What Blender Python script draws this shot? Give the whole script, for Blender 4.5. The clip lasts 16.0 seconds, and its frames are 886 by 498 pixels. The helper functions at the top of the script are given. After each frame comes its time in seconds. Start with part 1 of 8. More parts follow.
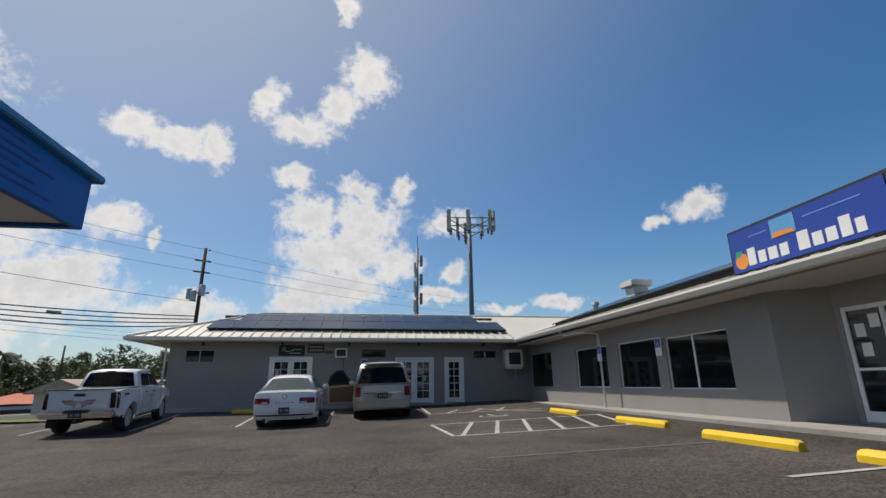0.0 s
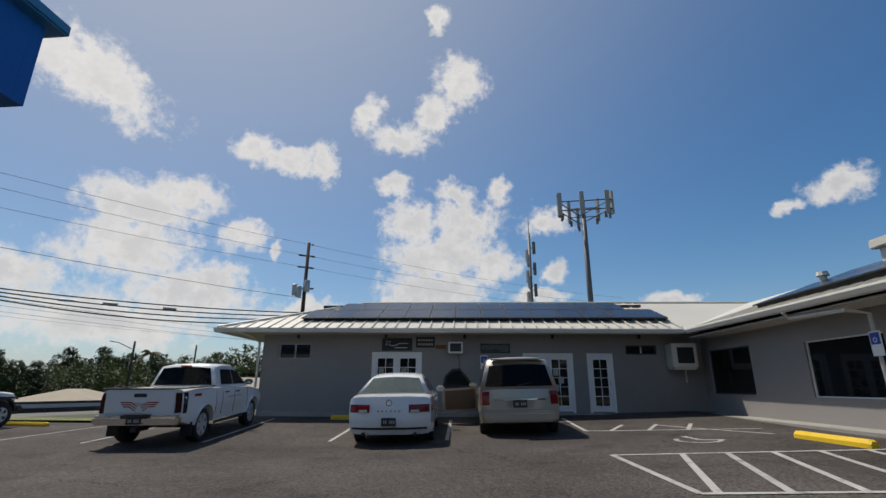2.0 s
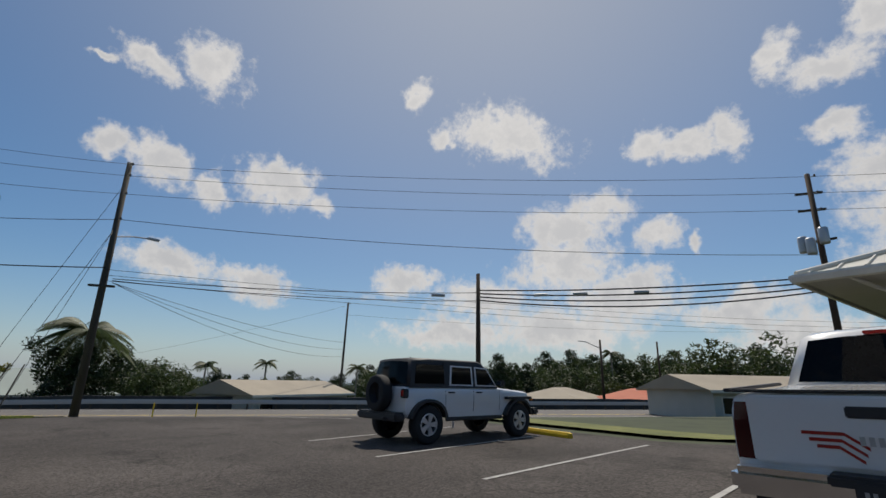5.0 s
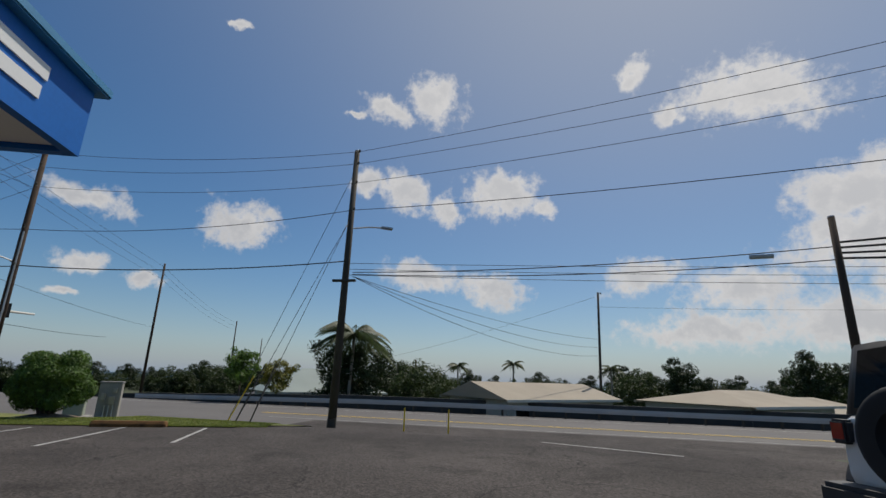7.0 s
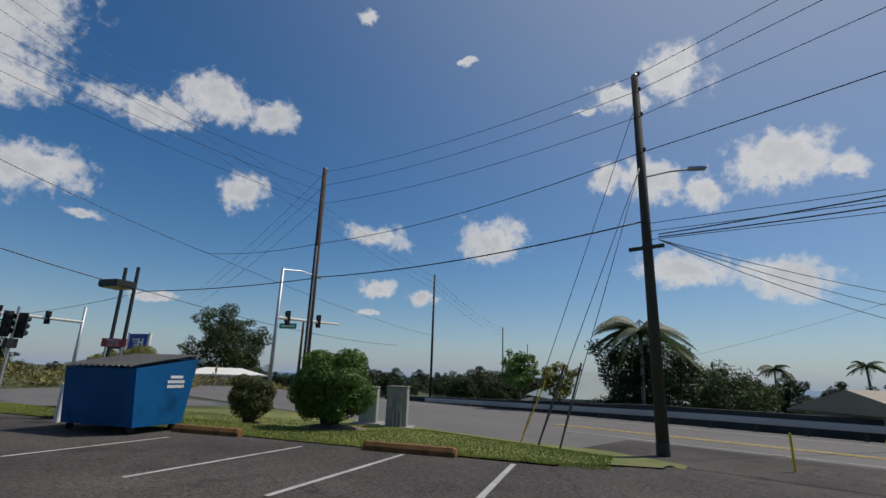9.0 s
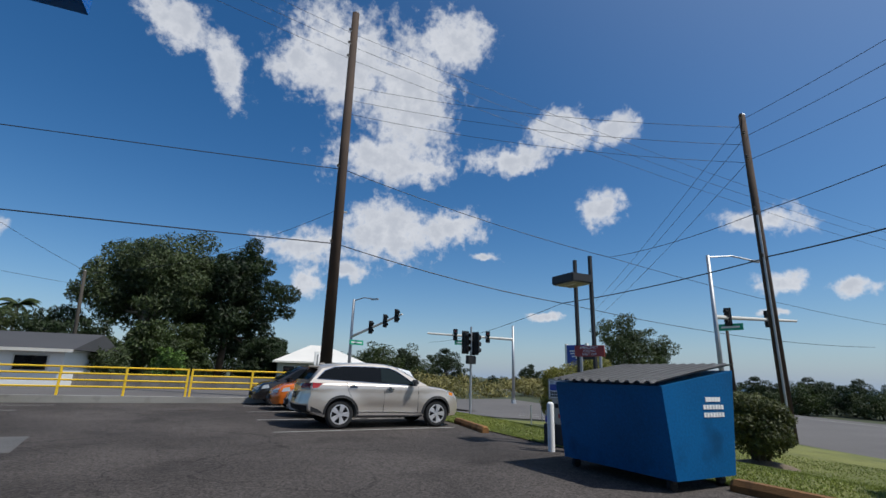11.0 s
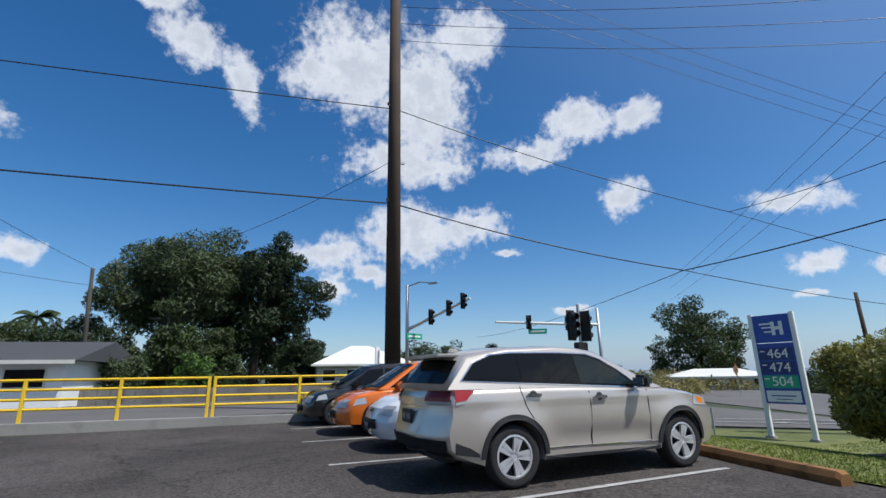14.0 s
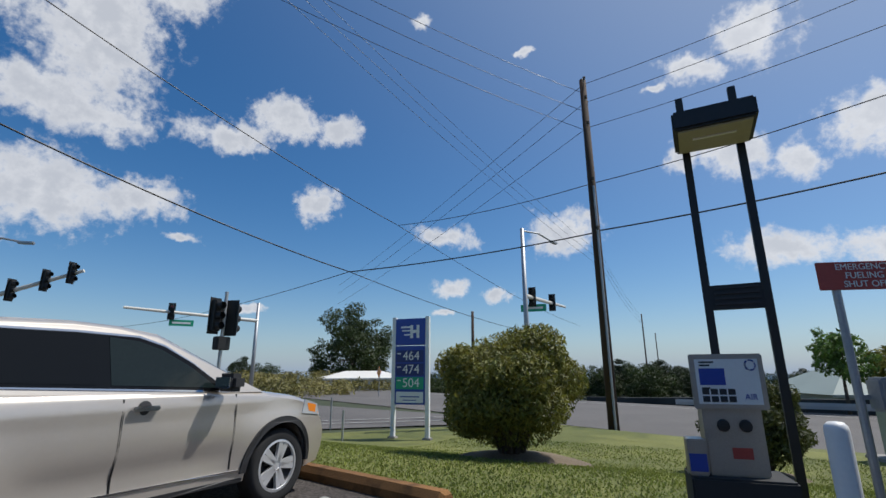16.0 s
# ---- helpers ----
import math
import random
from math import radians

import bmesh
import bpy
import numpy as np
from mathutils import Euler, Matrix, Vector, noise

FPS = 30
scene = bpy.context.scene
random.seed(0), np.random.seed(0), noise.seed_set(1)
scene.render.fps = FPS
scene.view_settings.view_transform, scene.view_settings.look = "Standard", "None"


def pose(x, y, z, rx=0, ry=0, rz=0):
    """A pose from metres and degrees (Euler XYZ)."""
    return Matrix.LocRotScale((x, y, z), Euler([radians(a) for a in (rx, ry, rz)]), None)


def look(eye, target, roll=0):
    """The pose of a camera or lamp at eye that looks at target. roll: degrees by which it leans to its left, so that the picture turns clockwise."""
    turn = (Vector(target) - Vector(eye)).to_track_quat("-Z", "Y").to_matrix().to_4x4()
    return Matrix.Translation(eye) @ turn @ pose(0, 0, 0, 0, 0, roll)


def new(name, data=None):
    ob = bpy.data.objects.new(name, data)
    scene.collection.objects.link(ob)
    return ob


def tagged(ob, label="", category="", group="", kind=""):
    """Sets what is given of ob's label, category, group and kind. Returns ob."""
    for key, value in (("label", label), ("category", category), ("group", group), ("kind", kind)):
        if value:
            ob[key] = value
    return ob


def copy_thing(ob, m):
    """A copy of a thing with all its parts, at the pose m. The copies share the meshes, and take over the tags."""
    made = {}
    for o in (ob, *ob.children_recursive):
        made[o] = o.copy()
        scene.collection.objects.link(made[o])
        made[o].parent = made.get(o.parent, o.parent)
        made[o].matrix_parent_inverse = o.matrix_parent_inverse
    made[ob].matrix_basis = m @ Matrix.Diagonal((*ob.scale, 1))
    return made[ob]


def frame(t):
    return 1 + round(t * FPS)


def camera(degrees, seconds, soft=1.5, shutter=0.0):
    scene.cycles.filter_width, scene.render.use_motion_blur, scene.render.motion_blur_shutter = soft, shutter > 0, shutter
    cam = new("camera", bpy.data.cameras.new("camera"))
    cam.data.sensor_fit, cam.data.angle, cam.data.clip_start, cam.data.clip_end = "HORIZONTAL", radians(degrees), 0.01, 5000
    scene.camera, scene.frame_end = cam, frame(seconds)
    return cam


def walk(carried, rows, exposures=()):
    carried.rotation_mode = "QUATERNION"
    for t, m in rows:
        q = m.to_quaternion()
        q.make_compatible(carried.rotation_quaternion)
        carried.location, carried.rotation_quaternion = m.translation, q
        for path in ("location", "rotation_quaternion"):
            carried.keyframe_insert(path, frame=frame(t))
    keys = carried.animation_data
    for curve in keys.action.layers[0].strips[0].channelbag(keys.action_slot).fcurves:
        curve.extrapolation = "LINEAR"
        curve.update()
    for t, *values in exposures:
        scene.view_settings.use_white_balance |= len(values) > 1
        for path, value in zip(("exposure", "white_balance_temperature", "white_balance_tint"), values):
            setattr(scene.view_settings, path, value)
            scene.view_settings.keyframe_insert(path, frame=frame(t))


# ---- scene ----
cam = camera(86.6, 16.0)

# the camera's way
PATH = [
    (0, (1.749, -0.835, 1.321), (2.079, 1.058, 1.877), -0.7),
    (0.5, (1.735, 0.258, 1.37), (2.035, 2.155, 1.929), -0.5),
    (1, (1.734, 1.38, 1.373), (1.976, 3.283, 1.939), -0.4),
    (1.5, (1.538, 2.66, 1.371), (1.652, 4.575, 1.937), -0.0),
    (2, (1.184, 3.943, 1.384), (1.097, 5.86, 1.947), 0.3),
    (2.5, (0.624, 5.185, 1.4), (0.285, 7.077, 1.954), 0.5),
    (3, (-0.13, 6.362, 1.401), (-0.743, 8.192, 1.926), 0.9),
    (3.5, (-1.091, 7.457, 1.379), (-1.983, 9.171, 1.895), 0.9),
    (4, (-2.281, 8.52, 1.329), (-3.395, 10.092, 1.864), 0.8),
    (4.5, (-3.648, 9.418, 1.329), (-4.972, 10.814, 1.877), 0.9),
    (5, (-5.129, 10.143, 1.327), (-6.65, 11.321, 1.873), 0.9),
    (5.2, (-5.739, 10.361, 1.33), (-7.33, 11.447, 1.87), 0.8),
    (7.3, (-12.954, 11.948, 1.429), (-14.873, 12.16, 1.951), 1.6),
    (7.5, (-13.571, 11.812, 1.384), (-15.498, 11.954, 1.899), 1.4),
    (8, (-15.108, 11.419, 1.369), (-17.038, 11.332, 1.889), 1.6),
    (8.5, (-16.506, 10.759, 1.351), (-18.398, 10.377, 1.874), 1.9),
    (9, (-17.749, 9.907, 1.344), (-19.553, 9.216, 1.863), 1.9),
    (9.5, (-18.667, 8.955, 1.327), (-20.323, 7.965, 1.854), 1.9),
    (10, (-19.299, 7.818, 1.354), (-20.721, 6.512, 1.876), 2.2),
    (10.2, (-19.457, 7.356, 1.364), (-20.739, 5.91, 1.878), 2.1),
    (11.25, (-19.52, 4.38, 1.325), (-20.225, 2.59, 1.845), 1.7),
    (12.3, (-18.947, 1.581, 1.286), (-19.394, -0.298, 1.807), 1.2),
    (12.5, (-18.89, 1.161, 1.276), (-19.313, -0.722, 1.799), 0.9),
    (13, (-18.861, 0.12, 1.275), (-19.294, -1.761, 1.799), 0.2),
    (13.5, (-19.097, -0.932, 1.251), (-19.633, -2.787, 1.772), -0.5),
    (14, (-19.616, -1.876, 1.24), (-20.344, -3.666, 1.754), -0.9),
    (14.5, (-20.336, -2.555, 1.224), (-21.352, -4.203, 1.726), -0.9),
    (15, (-20.987, -2.915, 1.201), (-22.417, -4.222, 1.697), -0.6),
    (15.5, (-21.451, -3.075, 1.197), (-23.073, -4.133, 1.698), -0.4),
    (16, (-21.649, -3.126, 1.194), (-23.329, -4.086, 1.701), -0.2),
]
walk(cam, [(t, look(eye, target, roll)) for t, eye, target, roll in PATH], [(0, 0.0, 6850, 10), (2, -0.15, 6800, 10), (3.5, -0.25, 6750, 10), (5, -0.31, 6800, 10), (8, -0.40, 6550, 10), (10, -0.33, 6350, 10), (12.5, 0.1, 5950, 10), (14.5, 0.08, 6000, 10), (16, -0.1, 6200, 10)])

# ---- light ----
SUN_AZ, SUN_EL = 45.0, 58.0          # degrees left of +y, and above the horizon
world = bpy.data.worlds.new("sky")
scene.world = world
world.use_nodes = True
wn, wl = world.node_tree.nodes, world.node_tree.links
wn.clear()


def wnode(kind, **kw):
    n = wn.new(kind)
    for k, v in kw.items():
        n.inputs[k].default_value = v
    return n


def wmath(op, a, b=None, c=None, clamp=False):
    n = wn.new("ShaderNodeMath")
    n.operation, n.use_clamp = op, clamp
    for i, v in enumerate((a, b, c)):
        if v is None:
            continue
        if isinstance(v, (int, float)):
            n.inputs[i].default_value = v
        else:
            wl.new(v, n.inputs[i])
    return n.outputs[0]


sky = wn.new("ShaderNodeTexSky")
sky.sky_type, sky.sun_disc = "NISHITA", False
sky.sun_elevation, sky.sun_rotation = radians(SUN_EL), radians(-SUN_AZ)
sky.air_density, sky.dust_density, sky.ozone_density = 1.0, 0.35, 3.0
way = wn.new("ShaderNodeTexCoord").outputs["Generated"]


def wnoise(scale, detail, rough=0.55):
    n = wn.new("ShaderNodeTexNoise")
    n.inputs["Scale"].default_value, n.inputs["Detail"].default_value, n.inputs["Roughness"].default_value = scale, detail, rough
    wl.new(way, n.inputs["Vector"])
    return n


def wshift(vec, tex, amount):
    sub = wn.new("ShaderNodeVectorMath"); sub.operation = "SUBTRACT"
    wl.new(tex.outputs["Color"], sub.inputs[0]); sub.inputs[1].default_value = (0.5, 0.5, 0.5)
    mad = wn.new("ShaderNodeVectorMath"); mad.operation = "MULTIPLY_ADD"
    wl.new(sub.outputs[0], mad.inputs[0]); mad.inputs[1].default_value = (amount,) * 3
    wl.new(vec, mad.inputs[2])
    return mad.outputs[0]


warped = wshift(wshift(way, wnoise(9, 3), 0.07), wnoise(34, 3), 0.03)
nearest = None


def cloud(az, el, wide, high, lean):
    """One lobe of a cumulus: where it stands in the sky and its half sizes, in degrees."""
    global nearest
    m = wn.new("ShaderNodeMapping")
    m.vector_type = "TEXTURE"
    a, e = radians(az), radians(el)
    turn = Euler((0, 0, a)).to_matrix() @ Euler((e, 0, 0)).to_matrix() @ Euler((0, radians(-lean), 0)).to_matrix()
    c = turn @ Vector((0, 1, 0))
    m.inputs["Location"].default_value = c
    m.inputs["Rotation"].default_value = turn.to_euler()
    m.inputs["Scale"].default_value = (math.tan(radians(wide)) * 1.12, 0.3, math.tan(radians(high)) * 1.12)
    if nearest is None:
        wl.new(warped, m.inputs["Vector"])
    else:                                # one lobe after another
        mad = wn.new("ShaderNodeVectorMath"); mad.operation = "MULTIPLY_ADD"
        wl.new(nearest, mad.inputs[0]); mad.inputs[1].default_value = (1e-7,) * 3
        wl.new(warped, mad.inputs[2]); wl.new(mad.outputs[0], m.inputs["Vector"])
    ln = wn.new("ShaderNodeVectorMath"); ln.operation = "LENGTH"
    wl.new(m.outputs[0], ln.inputs[0])
    d = ln.outputs["Value"]
    nearest = d if nearest is None else wmath("SMOOTH_MIN", nearest, d, 0.25)


def clouds():
    cloud(0.5, 35.6, 2.5, 3.1, 55)
    cloud(3.9, 32.4, 3.1, 2.4, 0)
    cloud(8.3, 29.5, 3.9, 2.1, 0)
    cloud(12.9, 31.5, 1.6, 2.6, -30)
    cloud(3.2, 42.3, 1.2, 1.6, 0)
    cloud(9.0, 23.2, 2.2, 1.3, 0)
    cloud(7.0, 19.3, 3.7, 2.7, 0)
    cloud(359.8, 19.2, 4.8, 3.4, 0)
    cloud(2.6, 15.7, 7.5, 3.1, 0)
    cloud(1.3, 23.0, 2.7, 1.5, 0)
    cloud(355.4, 23.0, 1.7, 1.2, 0)
    cloud(3.2, 11.6, 7.5, 3.1, 0)
    cloud(6.5, 9.5, 4.0, 1.7, 0)
    cloud(356.2, 13.8, 3.1, 2.7, 0)
    cloud(349.7, 19.1, 2.9, 2.0, 0)
    cloud(349.2, 13.0, 1.9, 1.5, 0)
    cloud(350.7, 10.3, 2.7, 1.2, 0)
    cloud(320.4, 18.3, 2.8, 1.8, 0)
    cloud(324.7, 17.3, 1.1, 0.8, 0)
    cloud(336.3, 9.4, 2.8, 1.0, 0)
    cloud(312.0, 13.9, 1.7, 1.8, 40)
    cloud(342.6, 9.0, 3.3, 0.7, 0)
    cloud(82.1, 33.0, 3.8, 2.8, -25)
    cloud(88.3, 31.4, 3.0, 1.5, -20)
    cloud(92.4, 30.7, 1.4, 0.5, 0)
    cloud(90.2, 22.9, 2.3, 1.7, 0)
    cloud(85.6, 21.8, 3.3, 2.4, -20)
    cloud(80.4, 19.9, 1.9, 2.1, 0)
    cloud(73.2, 22.1, 4.5, 2.9, 0)
    cloud(68.3, 20.1, 1.8, 1.2, 0)
    cloud(83.1, 11.8, 5.1, 2.0, -12)
    cloud(74.4, 10.6, 4.4, 2.2, -10)
    cloud(56.0, 33.8, 1.6, 1.5, 30)
    cloud(43.6, 29.2, 6.5, 3.4, -15)
    cloud(52.0, 29.1, 1.9, 1.2, 0)
    cloud(26.4, 26.3, 2.6, 2.1, 0)
    cloud(22.2, 25.3, 3.4, 1.5, 0)
    cloud(18.2, 25.5, 1.5, 2.3, 0)
    cloud(33.5, 19.6, 3.8, 2.4, 0)
    cloud(37.0, 17.6, 5.5, 3.3, 0)
    cloud(37.3, 13.6, 6.5, 3.9, 0)
    cloud(26.9, 16.7, 2.7, 2.1, 0)
    cloud(56.7, 11.7, 4.5, 2.0, 0)
    cloud(47.6, 9.8, 6.1, 2.7, 0)
    cloud(29.2, 11.2, 3.7, 2.4, 0)
    cloud(37.7, 6.4, 9.6, 2.9, 0)
    cloud(20.2, 7.8, 6.4, 2.0, 0)
    cloud(14.2, 4.5, 6.6, 2.8, 0)
    cloud(23.0, 15.0, 0.8, 1.0, 0)
    cloud(51.0, 5.7, 8.7, 2.0, 0)
    cloud(31.2, 9.4, 7.4, 2.8, 0)
    cloud(104.5, 16.2, 4.1, 2.5, 0)
    cloud(118.7, 9.8, 2.2, 1.0, 0)
    cloud(113.1, 8.9, 2.0, 1.0, 0)
    cloud(119.5, 16.2, 4.1, 1.5, -15)
    cloud(135.5, 19.1, 2.1, 2.4, -35)
    cloud(122.4, 40.2, 1.3, 0.7, 0)
    cloud(108.2, 36.8, 1.2, 0.5, 0)
    cloud(149.7, 14.1, 1.7, 0.6, 0)
    cloud(142.6, 6.9, 1.6, 0.5, 0)
    cloud(120.0, 6.8, 1.2, 0.5, 0)
    cloud(209.4, 22.4, 4.8, 2.2, -10)
    cloud(209.7, 25.7, 1.6, 1.1, 0)
    cloud(189.4, 35.1, 3.3, 2.3, -20)
    cloud(183.2, 32.0, 2.1, 3.8, 30)
    cloud(194.8, 38.3, 4.7, 1.4, 0)
    cloud(169.6, 35.6, 6.6, 5.6, 0)
    cloud(160.2, 32.5, 5.4, 7.0, 0)
    cloud(154.6, 38.6, 4.2, 3.3, 0)
    cloud(174.3, 34.1, 3.8, 2.5, 0)
    cloud(161.8, 25.4, 8.0, 2.8, 0)
    cloud(140.0, 28.5, 4.7, 2.4, 0)
    cloud(133.5, 28.4, 2.5, 1.9, 0)
    cloud(146.1, 26.1, 5.2, 2.0, 10)
    cloud(161.9, 16.6, 6.2, 4.0, 0)
    cloud(171.9, 14.1, 4.9, 2.3, 0)
    cloud(154.2, 17.1, 4.8, 2.5, 15)
    cloud(171.7, 10.0, 1.7, 1.5, 0)
    cloud(166.9, 11.8, 2.7, 1.2, 0)
    cloud(208.6, 11.5, 2.7, 1.7, 0)
    cloud(200.8, 11.7, 2.0, 1.2, 0)
    cloud(206.4, 13.6, 1.7, 1.1, 0)
    cloud(210.0, 8.6, 2.0, 0.9, 0)
    cloud(204.1, 8.4, 1.1, 0.7, 0)
    cloud(142.6, 7.1, 1.8, 0.5, 0)
    cloud(212.3, 15.9, 0.7, 0.8, 0)


clouds()
fine = wnoise(52, 8, 0.64)
puffs = wnoise(22, 4, 0.6)
edge = wmath("SUBTRACT", 1.08, nearest)
edge = wmath("MULTIPLY_ADD", wmath("SUBTRACT", fine.outputs["Fac"], 0.5), 1.25, edge)
edge = wmath("MULTIPLY_ADD", wmath("SUBTRACT", puffs.outputs["Fac"], 0.5), 0.85, edge)
cover = wn.new("ShaderNodeMapRange"); cover.interpolation_type = "SMOOTHSTEP"
wl.new(edge, cover.inputs["Value"])
cover.inputs["From Min"].default_value, cover.inputs["From Max"].default_value = 0.0, 0.66
body = wn.new("ShaderNodeMapRange"); body.interpolation_type = "SMOOTHSTEP"
wl.new(wmath("MULTIPLY_ADD", wmath("SUBTRACT", puffs.outputs["Fac"], 0.5), 1.1, wmath("MULTIPLY", edge, 0.85)), body.inputs["Value"])
body.inputs["From Min"].default_value, body.inputs["From Max"].default_value = 0.2, 1.0
tone = wn.new("ShaderNodeMix"); tone.data_type = "RGBA"
wl.new(body.outputs[0], tone.inputs["Factor"])
tone.inputs["A"].default_value, tone.inputs["B"].default_value = (7.9, 7.9, 8.0, 1), (6.0, 6.15, 6.5, 1)
both = wn.new("ShaderNodeMix"); both.data_type = "RGBA"
wl.new(wmath("MULTIPLY", cover.outputs[0], 0.95), both.inputs["Factor"])
deep = wn.new("ShaderNodeHueSaturation")
deep.inputs["Saturation"].default_value, deep.inputs["Value"].default_value = 1.30, 1.06
wl.new(sky.outputs[0], deep.inputs["Color"])
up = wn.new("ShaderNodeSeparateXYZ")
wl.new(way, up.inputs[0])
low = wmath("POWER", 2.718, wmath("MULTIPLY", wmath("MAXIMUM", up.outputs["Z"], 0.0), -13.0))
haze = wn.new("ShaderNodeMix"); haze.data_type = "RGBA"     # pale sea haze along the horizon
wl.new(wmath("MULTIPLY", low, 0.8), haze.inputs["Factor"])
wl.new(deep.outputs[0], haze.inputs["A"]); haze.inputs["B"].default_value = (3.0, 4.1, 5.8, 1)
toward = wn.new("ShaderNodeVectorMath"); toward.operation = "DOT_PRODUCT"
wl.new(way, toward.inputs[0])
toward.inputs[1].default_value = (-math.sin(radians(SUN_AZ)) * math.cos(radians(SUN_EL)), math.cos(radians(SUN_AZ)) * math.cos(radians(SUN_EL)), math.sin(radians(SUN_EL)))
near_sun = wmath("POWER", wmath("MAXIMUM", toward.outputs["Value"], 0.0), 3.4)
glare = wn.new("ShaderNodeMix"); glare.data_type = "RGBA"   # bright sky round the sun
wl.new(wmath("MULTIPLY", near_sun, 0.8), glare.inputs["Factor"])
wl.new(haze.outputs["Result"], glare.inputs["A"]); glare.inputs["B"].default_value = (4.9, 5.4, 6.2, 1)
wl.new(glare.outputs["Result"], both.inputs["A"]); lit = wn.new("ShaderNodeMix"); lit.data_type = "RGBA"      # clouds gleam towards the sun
wl.new(wmath("MULTIPLY", near_sun, 0.5), lit.inputs["Factor"])
wl.new(tone.outputs["Result"], lit.inputs["A"]); lit.inputs["B"].default_value = (11.0, 10.9, 10.8, 1)
wl.new(lit.outputs["Result"], both.inputs["B"])
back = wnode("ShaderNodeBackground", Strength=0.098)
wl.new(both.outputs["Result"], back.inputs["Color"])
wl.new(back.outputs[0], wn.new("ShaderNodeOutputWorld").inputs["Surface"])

sun = new("sun", bpy.data.lights.new("sun", "SUN"))
sun.data.energy, sun.data.angle, sun.data.color = 4.6, radians(0.6), (1.0, 0.95, 0.87)
sd = Vector((-math.sin(radians(SUN_AZ)) * math.cos(radians(SUN_EL)), math.cos(radians(SUN_AZ)) * math.cos(radians(SUN_EL)), math.sin(radians(SUN_EL))))
sun.matrix_world = look(sd * 60, (0, 0, 0))

# ---- materials ----


def mat(name, color, rough=0.6, metal=0.0, vary=0.12, scale=6.0, bump=0.0, bump_scale=60.0, coat=0.0, tint=None, random=0.0, stain=0.0, spec=0.5):
    """A surface with grain and broad wear, in object-space metres."""
    m = bpy.data.materials.new(name)
    m.use_nodes = True
    nt = m.node_tree
    n, l = nt.nodes, nt.links
    p = n["Principled BSDF"]
    p.inputs["Roughness"].default_value, p.inputs["Metallic"].default_value = rough, metal
    p.inputs["Coat Weight"].default_value, p.inputs["Coat Roughness"].default_value = coat, 0.06
    p.inputs["Specular IOR Level"].default_value = spec
    tc = n.new("ShaderNodeTexCoord")
    big, small = n.new("ShaderNodeTexNoise"), n.new("ShaderNodeTexNoise")
    for t, s, d in ((big, scale * 0.12, 3), (small, scale * 6, 4)):
        t.inputs["Scale"].default_value, t.inputs["Detail"].default_value = s, d
        l.new(tc.outputs["Object"], t.inputs["Vector"])
    ramp = n.new("ShaderNodeMix"); ramp.data_type = "RGBA"
    add = n.new("ShaderNodeMath"); add.operation = "MULTIPLY_ADD"
    l.new(big.outputs["Fac"], add.inputs[0]); add.inputs[1].default_value = 0.6
    mul = n.new("ShaderNodeMath"); mul.operation = "MULTIPLY"; mul.inputs[1].default_value = 0.4
    l.new(small.outputs["Fac"], mul.inputs[0]); l.new(mul.outputs[0], add.inputs[2])
    rng = n.new("ShaderNodeMapRange"); rng.inputs["From Min"].default_value, rng.inputs["From Max"].default_value = 0.3, 0.7
    l.new(add.outputs[0], rng.inputs["Value"]); l.new(rng.outputs[0], ramp.inputs["Factor"])
    dark = tuple(c * (1 - vary) for c in color)
    light = tuple(min(1, c * (1 + vary)) for c in (tint or color))
    ramp.inputs["A"].default_value, ramp.inputs["B"].default_value = (*dark, 1), (*light, 1)
    out = ramp.outputs["Result"]
    if stain:
        st = n.new("ShaderNodeTexNoise"); st.inputs["Scale"].default_value, st.inputs["Detail"].default_value = scale * 0.35, 6
        l.new(tc.outputs["Object"], st.inputs["Vector"])
        sr = n.new("ShaderNodeMapRange"); sr.inputs["From Min"].default_value, sr.inputs["From Max"].default_value = 0.55, 0.72
        sr.inputs["To Max"].default_value = stain
        l.new(st.outputs["Fac"], sr.inputs["Value"])
        sm = n.new("ShaderNodeMix"); sm.data_type = "RGBA"; sm.inputs["B"].default_value = (*(c * 0.35 for c in color), 1)
        l.new(sr.outputs[0], sm.inputs["Factor"]); l.new(out, sm.inputs["A"])
        out = sm.outputs["Result"]
    if random:
        oi = n.new("ShaderNodeObjectInfo"); hv = n.new("ShaderNodeHueSaturation")
        mr = n.new("ShaderNodeMapRange"); mr.inputs["To Min"].default_value, mr.inputs["To Max"].default_value = 1 - random, 1 + random
        l.new(oi.outputs["Random"], mr.inputs["Value"]); l.new(mr.outputs[0], hv.inputs["Value"]); l.new(out, hv.inputs["Color"])
        out = hv.outputs["Color"]
    l.new(out, p.inputs["Base Color"])
    if bump:
        bt = n.new("ShaderNodeTexNoise"); bt.inputs["Scale"].default_value, bt.inputs["Detail"].default_value = bump_scale, 5
        l.new(tc.outputs["Object"], bt.inputs["Vector"])
        bp = n.new("ShaderNodeBump"); bp.inputs["Strength"].default_value, bp.inputs["Distance"].default_value = bump, 0.01
        l.new(bt.outputs["Fac"], bp.inputs["Height"]); l.new(bp.outputs["Normal"], p.inputs["Normal"])
    return m


